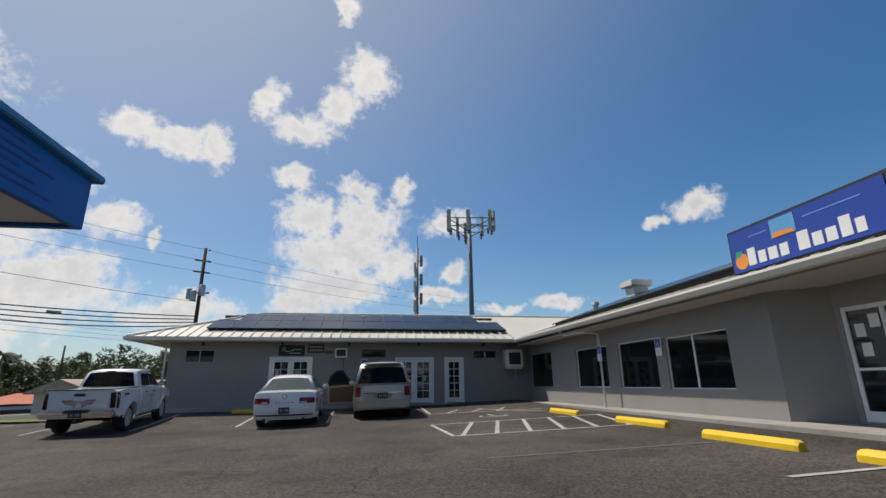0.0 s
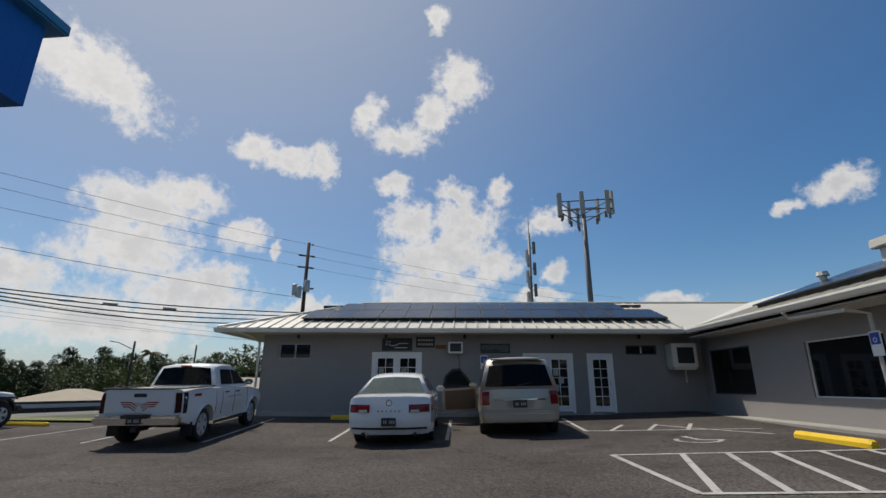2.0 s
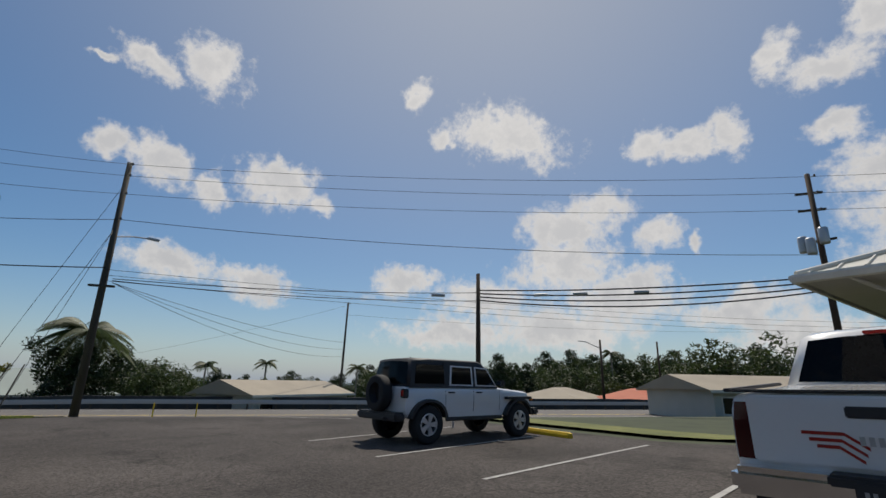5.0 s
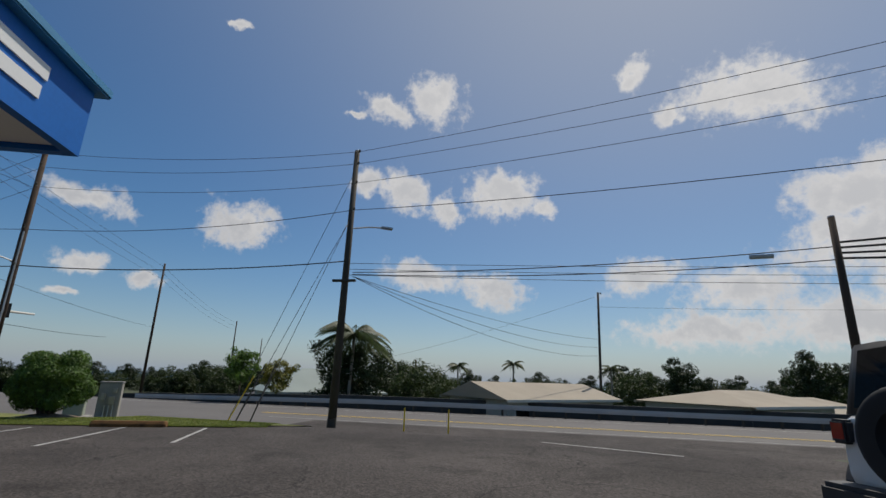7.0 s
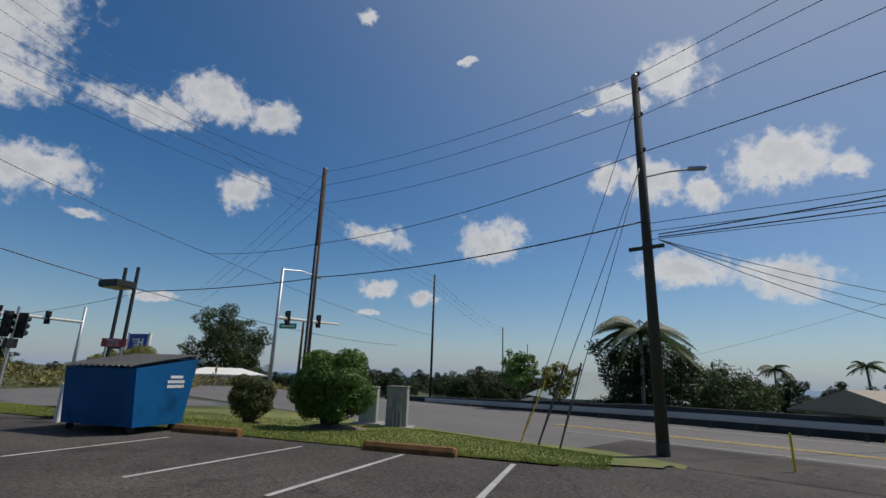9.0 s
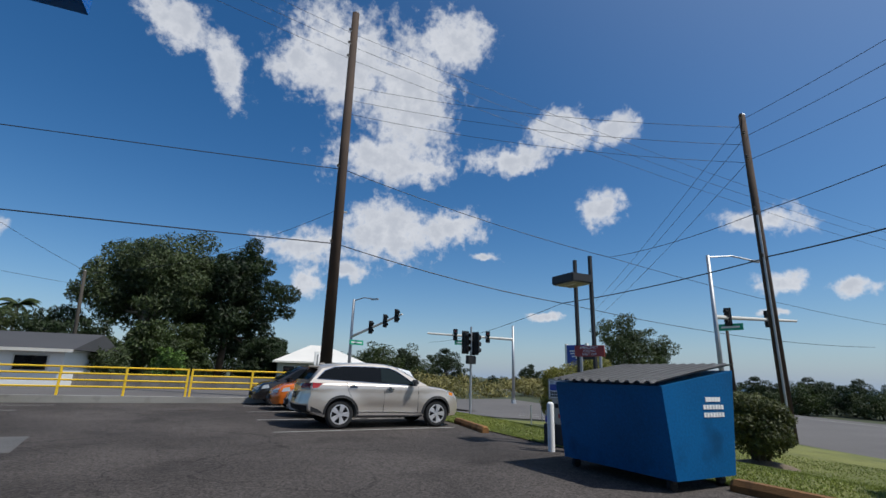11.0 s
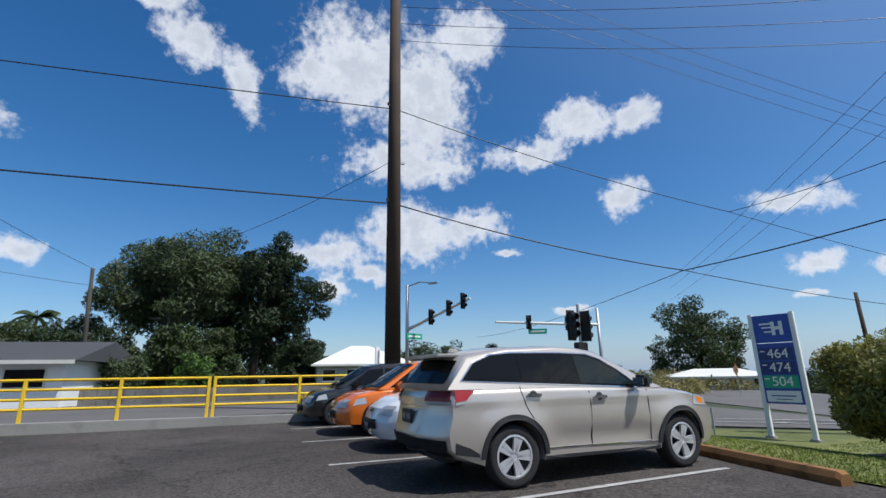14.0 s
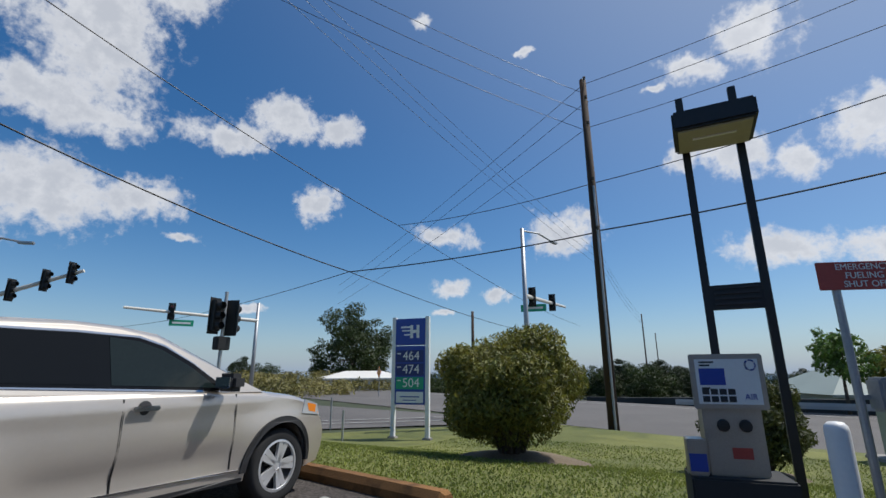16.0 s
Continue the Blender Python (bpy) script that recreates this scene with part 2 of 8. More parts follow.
def leafy(name, dark, light):
    m = mat(name, dark, 0.55, vary=0.25, scale=1.2, tint=light)
    nt = m.node_tree
    n, l = nt.nodes, nt.links
    p = n["Principled BSDF"]
    src = p.inputs["Base Color"].links[0].from_socket
    geo = n.new("ShaderNodeNewGeometry"); hv = n.new("ShaderNodeHueSaturation")
    mr = n.new("ShaderNodeMapRange"); mr.inputs["To Min"].default_value, mr.inputs["To Max"].default_value = 0.55, 1.5
    l.new(geo.outputs["Random Per Island"], mr.inputs["Value"]); l.new(mr.outputs[0], hv.inputs["Value"]); l.new(src, hv.inputs["Color"])
    l.new(hv.outputs["Color"], p.inputs["Base Color"])
    tr = n.new("ShaderNodeBsdfTranslucent"); l.new(hv.outputs["Color"], tr.inputs["Color"])
    mx = n.new("ShaderNodeMixShader"); mx.inputs[0].default_value = 0.3
    l.new(p.outputs[0], mx.inputs[1]); l.new(tr.outputs[0], mx.inputs[2])
    l.new(mx.outputs[0], n["Material Output"].inputs["Surface"])
    return m


ASPHALT = mat("asphalt", (0.062, 0.054, 0.049), 0.92, vary=0.55, scale=2.6, bump=1.0, bump_scale=55, stain=0.6, spec=0.2)

def crackle(m, dark):
    """Coarse grains and a web of dark cracks over a paved surface."""
    n, l = m.node_tree.nodes, m.node_tree.links
    p = n["Principled BSDF"]
    src = p.inputs["Base Color"].links[0].from_socket
    tc = n.new("ShaderNodeTexCoord")
    warp = n.new("ShaderNodeTexNoise"); warp.inputs["Scale"].default_value, warp.inputs["Detail"].default_value = 1.4, 5
    l.new(tc.outputs["Object"], warp.inputs["Vector"])
    mad = n.new("ShaderNodeVectorMath"); mad.operation = "MULTIPLY_ADD"; mad.inputs[1].default_value = (0.9,) * 3
    l.new(warp.outputs["Color"], mad.inputs[0]); l.new(tc.outputs["Object"], mad.inputs[2])
    vor = n.new("ShaderNodeTexVoronoi"); vor.feature = "DISTANCE_TO_EDGE"; vor.inputs["Scale"].default_value = 0.32
    l.new(mad.outputs[0], vor.inputs["Vector"])
    mr = n.new("ShaderNodeMapRange"); mr.inputs["From Max"].default_value, mr.inputs["To Min"].default_value, mr.inputs["To Max"].default_value = 0.009, dark, 0.0
    l.new(vor.outputs["Distance"], mr.inputs["Value"])
    mask = n.new("ShaderNodeTexNoise"); mask.inputs["Scale"].default_value = 0.22
    l.new(tc.outputs["Object"], mask.inputs["Vector"])
    mm = n.new("ShaderNodeMapRange"); mm.inputs["From Min"].default_value, mm.inputs["From Max"].default_value = 0.36, 0.54
    l.new(mask.outputs["Fac"], mm.inputs["Value"])
    mu = n.new("ShaderNodeMath"); mu.operation = "MULTIPLY"; l.new(mr.outputs[0], mu.inputs[0]); l.new(mm.outputs[0], mu.inputs[1])
    mx = n.new("ShaderNodeMix"); mx.data_type = "RGBA"; mx.inputs["B"].default_value = (0.012, 0.011, 0.010, 1)
    l.new(mu.outputs[0], mx.inputs["Factor"]); l.new(src, mx.inputs["A"])
    grit = n.new("ShaderNodeTexVoronoi"); grit.inputs["Scale"].default_value = 45
    l.new(tc.outputs["Object"], grit.inputs["Vector"])
    gr = n.new("ShaderNodeMapRange"); gr.inputs["To Min"].default_value, gr.inputs["To Max"].default_value = 0.35, 1.75
    l.new(grit.outputs["Color"], gr.inputs["Value"])
    hv = n.new("ShaderNodeHueSaturation"); l.new(gr.outputs[0], hv.inputs["Value"]); l.new(mx.outputs["Result"], hv.inputs["Color"])
    l.new(hv.outputs["Color"], p.inputs["Base Color"])


crackle(ASPHALT, 0.75)
ROADM = mat("road_asphalt", (0.115, 0.106, 0.098), 0.85, vary=0.18, scale=2.5, bump=0.5, bump_scale=80)
PATCHM = mat("patch_asphalt", (0.10, 0.097, 0.094), 0.9, vary=0.25, scale=5, bump=0.9, bump_scale=70)
SOIL = mat("soil", (0.12, 0.09, 0.06), 0.95, vary=0.3, scale=2, bump=0.6, bump_scale=30)
MULCH = mat("dry_mulch", (0.17, 0.13, 0.085), 0.95, vary=0.45, scale=6, bump=0.9, bump_scale=40, stain=0.4)
GRASSM = mat("lawn", (0.082, 0.112, 0.019), 0.9, vary=0.35, scale=4, bump=0.9, bump_scale=45, tint=(0.15, 0.15, 0.036), stain=0.4)
FIELD = mat("far_land", (0.045, 0.055, 0.022), 0.95, vary=0.4, scale=0.2)
SEA = mat("sea", (0.05, 0.12, 0.2), 0.5, vary=0.1, scale=0.02)
LINEW = mat("line_paint", (0.36, 0.35, 0.33), 0.85, vary=0.25, scale=14, stain=0.75)
LINEY = mat("yellow_line_paint", (0.62, 0.42, 0.06), 0.8, vary=0.15, scale=10)
CONC = mat("concrete", (0.30, 0.285, 0.26), 0.9, vary=0.2, scale=5, bump=0.4, stain=0.4)
YPAINT = mat("yellow_paint", (0.80, 0.52, 0.02), 0.55, vary=0.1, scale=9, bump=0.2, stain=0.12)
RUSTY = mat("worn_orange_kerb", (0.20, 0.095, 0.028), 0.9, vary=0.45, scale=12, bump=0.8, stain=0.8)
STUCCO = mat("grey_stucco", (0.27, 0.255, 0.245), 0.9, vary=0.07, scale=3, bump=0.6, bump_scale=45, stain=0.08)
TRIM = mat("cream_trim", (0.60, 0.58, 0.52), 0.5, vary=0.06, scale=4)
ROOFM = mat("cream_metal_roof", (0.60, 0.57, 0.49), 0.42, 0.0, vary=0.07, scale=3)
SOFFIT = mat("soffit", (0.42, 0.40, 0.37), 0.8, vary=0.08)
WHITE = mat("white_paint", (0.78, 0.78, 0.76), 0.5, vary=0.05, scale=6)
BLACK = mat("black_paint", (0.015, 0.015, 0.016), 0.5, vary=0.2)
RUBBER = mat("rubber", (0.018, 0.018, 0.019), 0.85, vary=0.2, scale=20)
PLASTIC = mat("black_plastic", (0.03, 0.03, 0.032), 0.6, vary=0.15, scale=12)
CHROME = mat("chrome", (0.75, 0.75, 0.76), 0.12, 1.0, vary=0.05)
ALLOY = mat("alloy", (0.68, 0.68, 0.69), 0.35, 0.5, vary=0.06)
RAILM = mat("weathered_zinc", (0.42, 0.42, 0.41), 0.55, 0.15, vary=0.15, scale=6)
STEEL = mat("galvanised_steel", (0.42, 0.43, 0.44), 0.5, 0.7, vary=0.15, scale=8)
BRUSHED = mat("brushed_steel", (0.40, 0.375, 0.34), 0.42, 0.7, vary=0.12, scale=9, stain=0.25)
GLASS = mat("dark_glass", (0.008, 0.009, 0.010), 0.04, 0.0, vary=0.1, spec=0.4)
TINT = mat("car_glass", (0.006, 0.007, 0.008), 0.03, 0.0, vary=0.1, spec=0.25)
LIGHTGLASS = mat("light_glass", (0.012, 0.019, 0.019), 0.03, 0.0, vary=0.2, spec=0.35)
# opaque glass; its pale colour stands in for sky light seen through the cabin
SKYGLASS = mat("sky_seen_glass", (0.17, 0.21, 0.20), 0.04, 0.0, vary=0.25, scale=3, spec=0.5)
MASTG = mat("dull_grey_mast", (0.13, 0.135, 0.14), 0.6, 0.2, vary=0.15, scale=4)
ANTENNA = mat("antenna_grey", (0.34, 0.34, 0.33), 0.6, vary=0.1)
SOLAR = mat("solar_cell", (0.010, 0.014, 0.026), 0.2, 0.0, vary=0.2, scale=4, spec=0.32, random=0.2)
RED = mat("red_lens", (0.34, 0.016, 0.014), 0.15, vary=0.1, coat=0.6)
SMOKED = mat("smoked_lens", (0.10, 0.012, 0.012), 0.15, vary=0.1, coat=0.6)
AMBER = mat("amber_lens", (0.8, 0.25, 0.03), 0.2, vary=0.1, coat=0.6)
LENS = mat("clear_lens", (0.6, 0.62, 0.63), 0.1, 0.3, vary=0.1, coat=0.6)
CARWHITE = mat("white_car_paint", (0.76, 0.76, 0.75), 0.25, vary=0.02, coat=0.8)
CARBEIGE = mat("champagne_car_paint", (0.60, 0.545, 0.48), 0.28, 0.5, vary=0.03, coat=0.9)
CARSILVER = mat("silver_car_paint", (0.42, 0.45, 0.49), 0.3, 0.4, vary=0.03, coat=0.9)
CARTAN = mat("pale_gold_car_paint", (0.40, 0.37, 0.31), 0.32, 0.3, vary=0.03, coat=0.8)
CARORANGE = mat("orange_car_paint", (0.75, 0.17, 0.012), 0.25, 0.1, vary=0.03, coat=0.9)
CARBLACK = mat("black_car_paint", (0.012, 0.012, 0.014), 0.2, vary=0.05, coat=0.9)
CANOPYB = mat("canopy_blue", (0.006, 0.13, 0.46), 0.5, vary=0.1, scale=3, stain=0.1, spec=0.25)
CANOPYT = mat("canopy_teal_trim", (0.03, 0.21, 0.40), 0.5, vary=0.12, scale=3, stain=0.2)
SIGNB = mat("sign_blue", (0.02, 0.06, 0.35), 0.35, vary=0.08)
SIGNG = mat("sign_green", (0.02, 0.34, 0.19), 0.4, vary=0.08)
SIGNR = mat("sign_red", (0.42, 0.06, 0.045), 0.5, vary=0.15, stain=0.2)
ORANGE = mat("fruit_orange", (0.85, 0.28, 0.05), 0.5, vary=0.15)
DUMPB = mat("bin_blue_steel", (0.003, 0.085, 0.23), 0.55, vary=0.35, scale=5, stain=0.6, spec=0.2)
DUMPLID = mat("bin_lid_plastic", (0.13, 0.13, 0.13), 0.55, vary=0.2, scale=6)
WOODPOLE = mat("creosoted_wood", (0.055, 0.034, 0.022), 0.9, vary=0.35, scale=5, bump=0.7, bump_scale=22)
GREYPOLE = mat("weathered_pole", (0.055, 0.048, 0.038), 0.9, vary=0.3, scale=5, bump=0.6, bump_scale=22)
BARK = mat("bark", (0.10, 0.075, 0.055), 0.95, vary=0.35, scale=6, bump=0.8, bump_scale=18)
PALEBARK = mat("pale_bark", (0.26, 0.23, 0.19), 0.95, vary=0.3, scale=6, bump=0.6, bump_scale=18)
LEAFDARK = leafy("dark_leaves", (0.011, 0.025, 0.006), (0.028, 0.048, 0.011))
LEAFMID = leafy("green_leaves", (0.020, 0.042, 0.009), (0.058, 0.08, 0.018))
LEAFBUSH = leafy("bush_leaves", (0.048, 0.12, 0.016), (0.135, 0.215, 0.038))
LEAFGOLD = leafy("golden_leaves", (0.062, 0.12, 0.018), (0.30, 0.25, 0.05))
BLADES = leafy("grass_blades", (0.13, 0.19, 0.03), (0.24, 0.26, 0.055))
LEAFOLIVE = leafy("olive_bush_leaves", (0.035, 0.06, 0.014), (0.12, 0.12, 0.03))
LEAFGREY = leafy("olive_leaves", (0.03, 0.05, 0.015), (0.075, 0.10, 0.032))
LEAFPALM = leafy("palm_leaves", (0.03, 0.06, 0.015), (0.085, 0.115, 0.035))
BRUSHM = leafy("dry_brush", (0.14, 0.14, 0.04), (0.26, 0.22, 0.07))
ROOFTAN = mat("tan_roof", (0.30, 0.255, 0.19), 0.8, vary=0.15, scale=3)
ROOFGREY = mat("grey_roof", (0.06, 0.06, 0.063), 0.85, vary=0.15, scale=3)
ROOFGREEN = mat("grey_green_roof", (0.24, 0.29, 0.27), 0.7, vary=0.1, scale=3)
ROOFRED = mat("red_tile_roof", (0.45, 0.12, 0.06), 0.8, vary=0.2, scale=4)
ROOFWHITE = mat("white_roof", (0.65, 0.63, 0.58), 0.7, vary=0.08, scale=3)
HOUSEM = mat("pale_house_wall", (0.42, 0.42, 0.38), 0.9, vary=0.1)
STONEW = mat("dark_stone_wall", (0.05, 0.05, 0.05), 0.95, vary=0.4, scale=4, bump=0.9, bump_scale=12)
LAVA = mat("lava_rock", (0.16, 0.15, 0.14), 0.95, vary=0.45, scale=8, bump=0.9, bump_scale=14)

# ---- builders ----


def part(name, bm, material, parent=None, label="", smooth=False):
    """Links a bmesh as one mesh object under a thing or a part."""
    me = bpy.data.meshes.new(name)
    bmesh.ops.recalc_face_normals(bm, faces=bm.faces)
    bm.to_mesh(me)
    bm.free()
    if smooth:
        me.polygons.foreach_set("use_smooth", [True] * len(me.polygons))
    me.materials.append(material)
    ob = new(name, me)
    if parent is not None:
        ob.parent = parent
    if label:
        ob["label"] = label
    return ob


def raw(name, verts, faces, material, parent=None, label="", smooth=False):
    me = bpy.data.meshes.new(name)
    me.from_pydata(verts, [], faces)
    if smooth:
        me.polygons.foreach_set("use_smooth", [True] * len(me.polygons))
    me.materials.append(material)
    ob = new(name, me)
    if parent is not None:
        ob.parent = parent
    if label:
        ob["label"] = label
    return ob


def thing(name, label, category, group="", m=None, kind=""):
    ob = tagged(new(name), label, category, group, kind)
    if m is not None:
        ob.matrix_basis = m
    return ob


def box(x0, x1, y0, y1, z0, z1, bevel=0.0, bm=None):
    own = bmesh.new()
    bmesh.ops.create_cube(own, size=1, matrix=Matrix.Translation(((x0 + x1) / 2, (y0 + y1) / 2, (z0 + z1) / 2)) @ Matrix.Diagonal((abs(x1 - x0), abs(y1 - y0), abs(z1 - z0), 1)))
    if bevel:
        bmesh.ops.bevel(own, geom=own.edges[:], offset=bevel, segments=2, affect="EDGES")
    if bm is None:
        return own
    me = bpy.data.meshes.new("tmp")
    own.to_mesh(me); own.free()
    bm.from_mesh(me)
    bpy.data.meshes.remove(me)
    return bm


def rod(a, b, r0, r1=None, sides=10, bm=None, caps=True):
    """A tapered round bar from a to b."""
    bm = bm or bmesh.new()
    a, b = Vector(a), Vector(b)
    turn = (b - a).to_track_quat("Z", "Y").to_matrix().to_4x4()
    bmesh.ops.create_cone(bm, cap_ends=caps, segments=sides, radius1=r0, radius2=r0 if r1 is None else r1, depth=(b - a).length, matrix=Matrix.Translation((a + b) / 2) @ turn)
    return bm


def tube(points, r, sides=6):
    """A round bar along a line of points."""
    verts, faces = [], []
    pts = [Vector(p) for p in points]
    for i, p in enumerate(pts):
        d = (pts[min(i + 1, len(pts) - 1)] - pts[max(i - 1, 0)]).normalized()
        q = d.to_track_quat("Z", "Y")
        for k in range(sides):
            a = 2 * math.pi * k / sides
            verts.append(p + q @ Vector((r * math.cos(a), r * math.sin(a), 0)))
    for i in range(len(pts) - 1):
        for k in range(sides):
            faces.append((i * sides + k, i * sides + (k + 1) % sides, (i + 1) * sides + (k + 1) % sides, (i + 1) * sides + k))
    faces += [tuple(range(sides))[::-1], tuple((len(pts) - 1) * sides + k for k in range(sides))]
    return verts, faces


def lathe(rows, axis="Z", sides=24, bm=None):
    """A turned form from rows of (radius, height)."""
    bm = bm or bmesh.new()
    rings = []
    for r, z in rows:
        ring = []
        for k in range(sides):
            a = 2 * math.pi * k / sides
            v = (r * math.cos(a), r * math.sin(a), z)
            ring.append(bm.verts.new(v if axis == "Z" else (v[0], v[2], v[1])))
        rings.append(ring)
    for p, q in zip(rings, rings[1:]):
        for k in range(sides):
            bm.faces.new((p[k], p[(k + 1) % sides], q[(k + 1) % sides], q[k]))
    return bm


def plate(outline, depth, place, bm=None):
    """A flat slab: outline in (u, v), thickness depth; place maps (u, v, w) to the world."""
    bm = bm or bmesh.new()
    a = [bm.verts.new(place(u, v, 0)) for u, v in outline]
    b = [bm.verts.new(place(u, v, depth)) for u, v in outline]
    bm.faces.new(a[::-1]); bm.faces.new(b)
    for i in range(len(a)):
        j = (i + 1) % len(a)
        bm.faces.new((a[i], a[j], b[j], b[i]))
    return bm


def sstep(a, b, v):
    t = min(1.0, max(0.0, (v - a) / (b - a)))
    return t * t * (3 - 2 * t)


def softplus(v, k=1.5):
    return math.log1p(math.exp(max(-40.0, min(40.0, v / k)))) * k


def across(x, y):
    """How far a place lies towards the main road."""
    return -0.922 * x + 0.386 * y


def height(x, y):
    """The lie of the land."""
    s = across(x, y)
    a = 0.043 * softplus(min(x, 11) + 2)
    b = 0.045 * softplus(min(y, 26) - 14) * sstep(-12, -6, x)
    keep = 1 - sstep(22, 30, s)
    if y > 40:
        keep *= 1 - sstep(40, 60, y)
    low = max(0.9 * sstep(28, 35.5, s), 0.65 * sstep(-27, -33, x) * sstep(8, 0, y))
    far = 2.4 * sstep(50, 70, s) + 22 * sstep(70, 900, s) + 3 * sstep(-60, -200, y)
    return math.hypot(a, b) * keep - low - far


def sheet(name, left, right, lift, material, label, category, across_n=8, along=2.0, kind="structure"):
    """Ground cover between two lines, laid on the land."""
    verts, faces = [], []
    L, R = [], []
    for (a0, a1), (b0, b1) in zip(zip(left, left[1:]), zip(right, right[1:])):
        n = max(1, int(max((Vector(a1) - Vector(a0)).length, (Vector(b1) - Vector(b0)).length) / along))
        for i in range(n):
            L.append(Vector(a0).lerp(Vector(a1), i / n)); R.append(Vector(b0).lerp(Vector(b1), i / n))
    L.append(Vector(left[-1])); R.append(Vector(right[-1]))
    for a, b in zip(L, R):
        for k in range(across_n + 1):
            p = a.lerp(b, k / across_n)
            verts.append((p.x, p.y, height(p.x, p.y) + lift))
    w = across_n + 1
    for i in range(len(L) - 1):
        for k in range(across_n):
            faces.append((i * w + k, i * w + k + 1, (i + 1) * w + k + 1, (i + 1) * w + k))
    ob = raw(name, verts, faces, material, smooth=True)
    if ob.data.polygons[0].normal.z < 0:
        ob.data.flip_normals()
    return tagged(ob, label, category, kind=kind)


def stripe(a, b, width, material=None, lift=0.010, label="worn white parking line on dark asphalt"):
    a, b = Vector(a), Vector(b)
    n = Vector((-(b - a).y, (b - a).x)).normalized() * width / 2
    return sheet("parking_line" if material is None else "road_line", [a + n, b + n], [a - n, b - n], lift, material or LINEW, label, "marking", 1, 1.0)


def panel_wall(name, u0, u1, z0, z1, openings, place, thick, material, label):
    """A wall with openings cut through: rects (u0, u1, z0, z1); place maps (u, depth, z) to the world."""
    us = sorted({u0, u1, *(o[0] for o in openings), *(o[1] for o in openings)})
    zs = sorted({z0, z1, *(o[2] for o in openings), *(o[3] for o in openings)})
    bm = bmesh.new()

    def solid(i, j):
        if not (0 <= i < len(us) - 1 and 0 <= j < len(zs) - 1):
            return False
        u, z = (us[i] + us[i + 1]) / 2, (zs[j] + zs[j + 1]) / 2
        return not any(o[0] < u < o[1] and o[2] < z < o[3] for o in openings)

    def quad(*c):
        bm.faces.new([bm.verts.new(place(*p)) for p in c])

    for i in range(len(us) - 1):
        for j in range(len(zs) - 1):
            if not solid(i, j):
                continue
            a, b, c, d = us[i], us[i + 1], zs[j], zs[j + 1]
            quad((a, 0, c), (b, 0, c), (b, 0, d), (a, 0, d)); quad((a, thick, c), (a, thick, d), (b, thick, d), (b, thick, c))
            if not solid(i - 1, j):
                quad((a, 0, c), (a, 0, d), (a, thick, d), (a, thick, c))
            if not solid(i + 1, j):
                quad((b, 0, c), (b, thick, c), (b, thick, d), (b, 0, d))
            if not solid(i, j - 1):
                quad((a, 0, c), (a, thick, c), (b, thick, c), (b, 0, c))
            if not solid(i, j + 1):
                quad((a, 0, d), (b, 0, d), (b, thick, d), (a, thick, d))
    bmesh.ops.remove_doubles(bm, verts=bm.verts, dist=1e-5)
    ob = part(name, bm, material)
    return tagged(ob, label, "wall", kind="structure")


def words(text, size, material, m, name, parent=None, depth=0.004, align="CENTER"):
    """Lettering in the built-in font, as a mesh."""
    cu = bpy.data.curves.new(name, "FONT")
    cu.body, cu.size, cu.extrude, cu.align_x, cu.align_y = text, size, depth, align, "CENTER"
    tmp = new("tmp_text", cu)
    dg = bpy.context.evaluated_depsgraph_get()
    me = bpy.data.meshes.new_from_object(tmp.evaluated_get(dg))
    bpy.data.objects.remove(tmp)
    me.transform(m)
    me.materials.clear(); me.materials.append(material)
    ob = new(name, me)
    if parent is not None:
        ob.parent = parent
    return ob

# ---- land ----


def land():
    near = [-70 + 2 * i for i in range(52)]
    xs = [-4200, -3000, -2000, -1400, -900, -600, -400, -260, -180, -130, -95] + near + [40, 60, 100, 180, 320, 600, 1200, 2500, 4200]
    ys = [-4200, -2500, -1300, -700, -400, -240, -160, -120, -90] + [-70 + 2.5 * i for i in range(52)] + [66, 80, 110, 160, 260, 450, 900, 1800, 4200]
    verts = [(x, y, height(x, y) - 0.06 - (0.25 if across(x, y) > 49.5 else 0)) for y in ys for x in xs]
    w = len(xs)
    faces = [(j * w + i, j * w + i + 1, (j + 1) * w + i + 1, (j + 1) * w + i) for j in range(len(ys) - 1) for i in range(w - 1)]
    tagged(raw("ground", verts, faces, FIELD, smooth=True), "rough green land falling away to the sea", "ground", kind="structure")
    z = -23.0
    tagged(raw("water", [(-4300, -4300, z), (-900, -4300, z), (-900, 4300, z), (-4300, 4300, z)], [(0, 1, 2, 3)], SEA), "distant blue sea along the horizon", "sea", kind="structure")


land()


def edge_x(y, s=35.5):
    return (-s + 0.386 * y) / 0.922


sheet("parking_lot", [(-26, -16.4), (-26, 9.6), (-26, 22.0)], [(9.4, -16.4), (9.4, 9.6), (9.4, 22.0)], 0.0, ASPHALT, "dark worn asphalt parking lot with patches", "parking lot", 30, 1.2)
sheet("driveway", [(-26, 8.8), (-26, 22.0)], [(-34.9, 9.6), (edge_x(24) - 0.4, 24)], -0.004, ASPHALT, "worn asphalt driveway dropping to the road", "driveway", 10, 1.2)
sheet("lawn", [(-26, -16.2), (-26, -8), (-26, 0), (-26, 6), (-26.2, 8.6), (-26.9, 10.4)],
      [(-28, -18.2), (-40.8, -8.4), (edge_x(0), 0), (edge_x(6), 6), (-35.3, 9.2), (-33.6, 11.4)], 0.02, GRASSM, "trimmed green lawn verge between lot and road", "lawn", 14, 1.0)
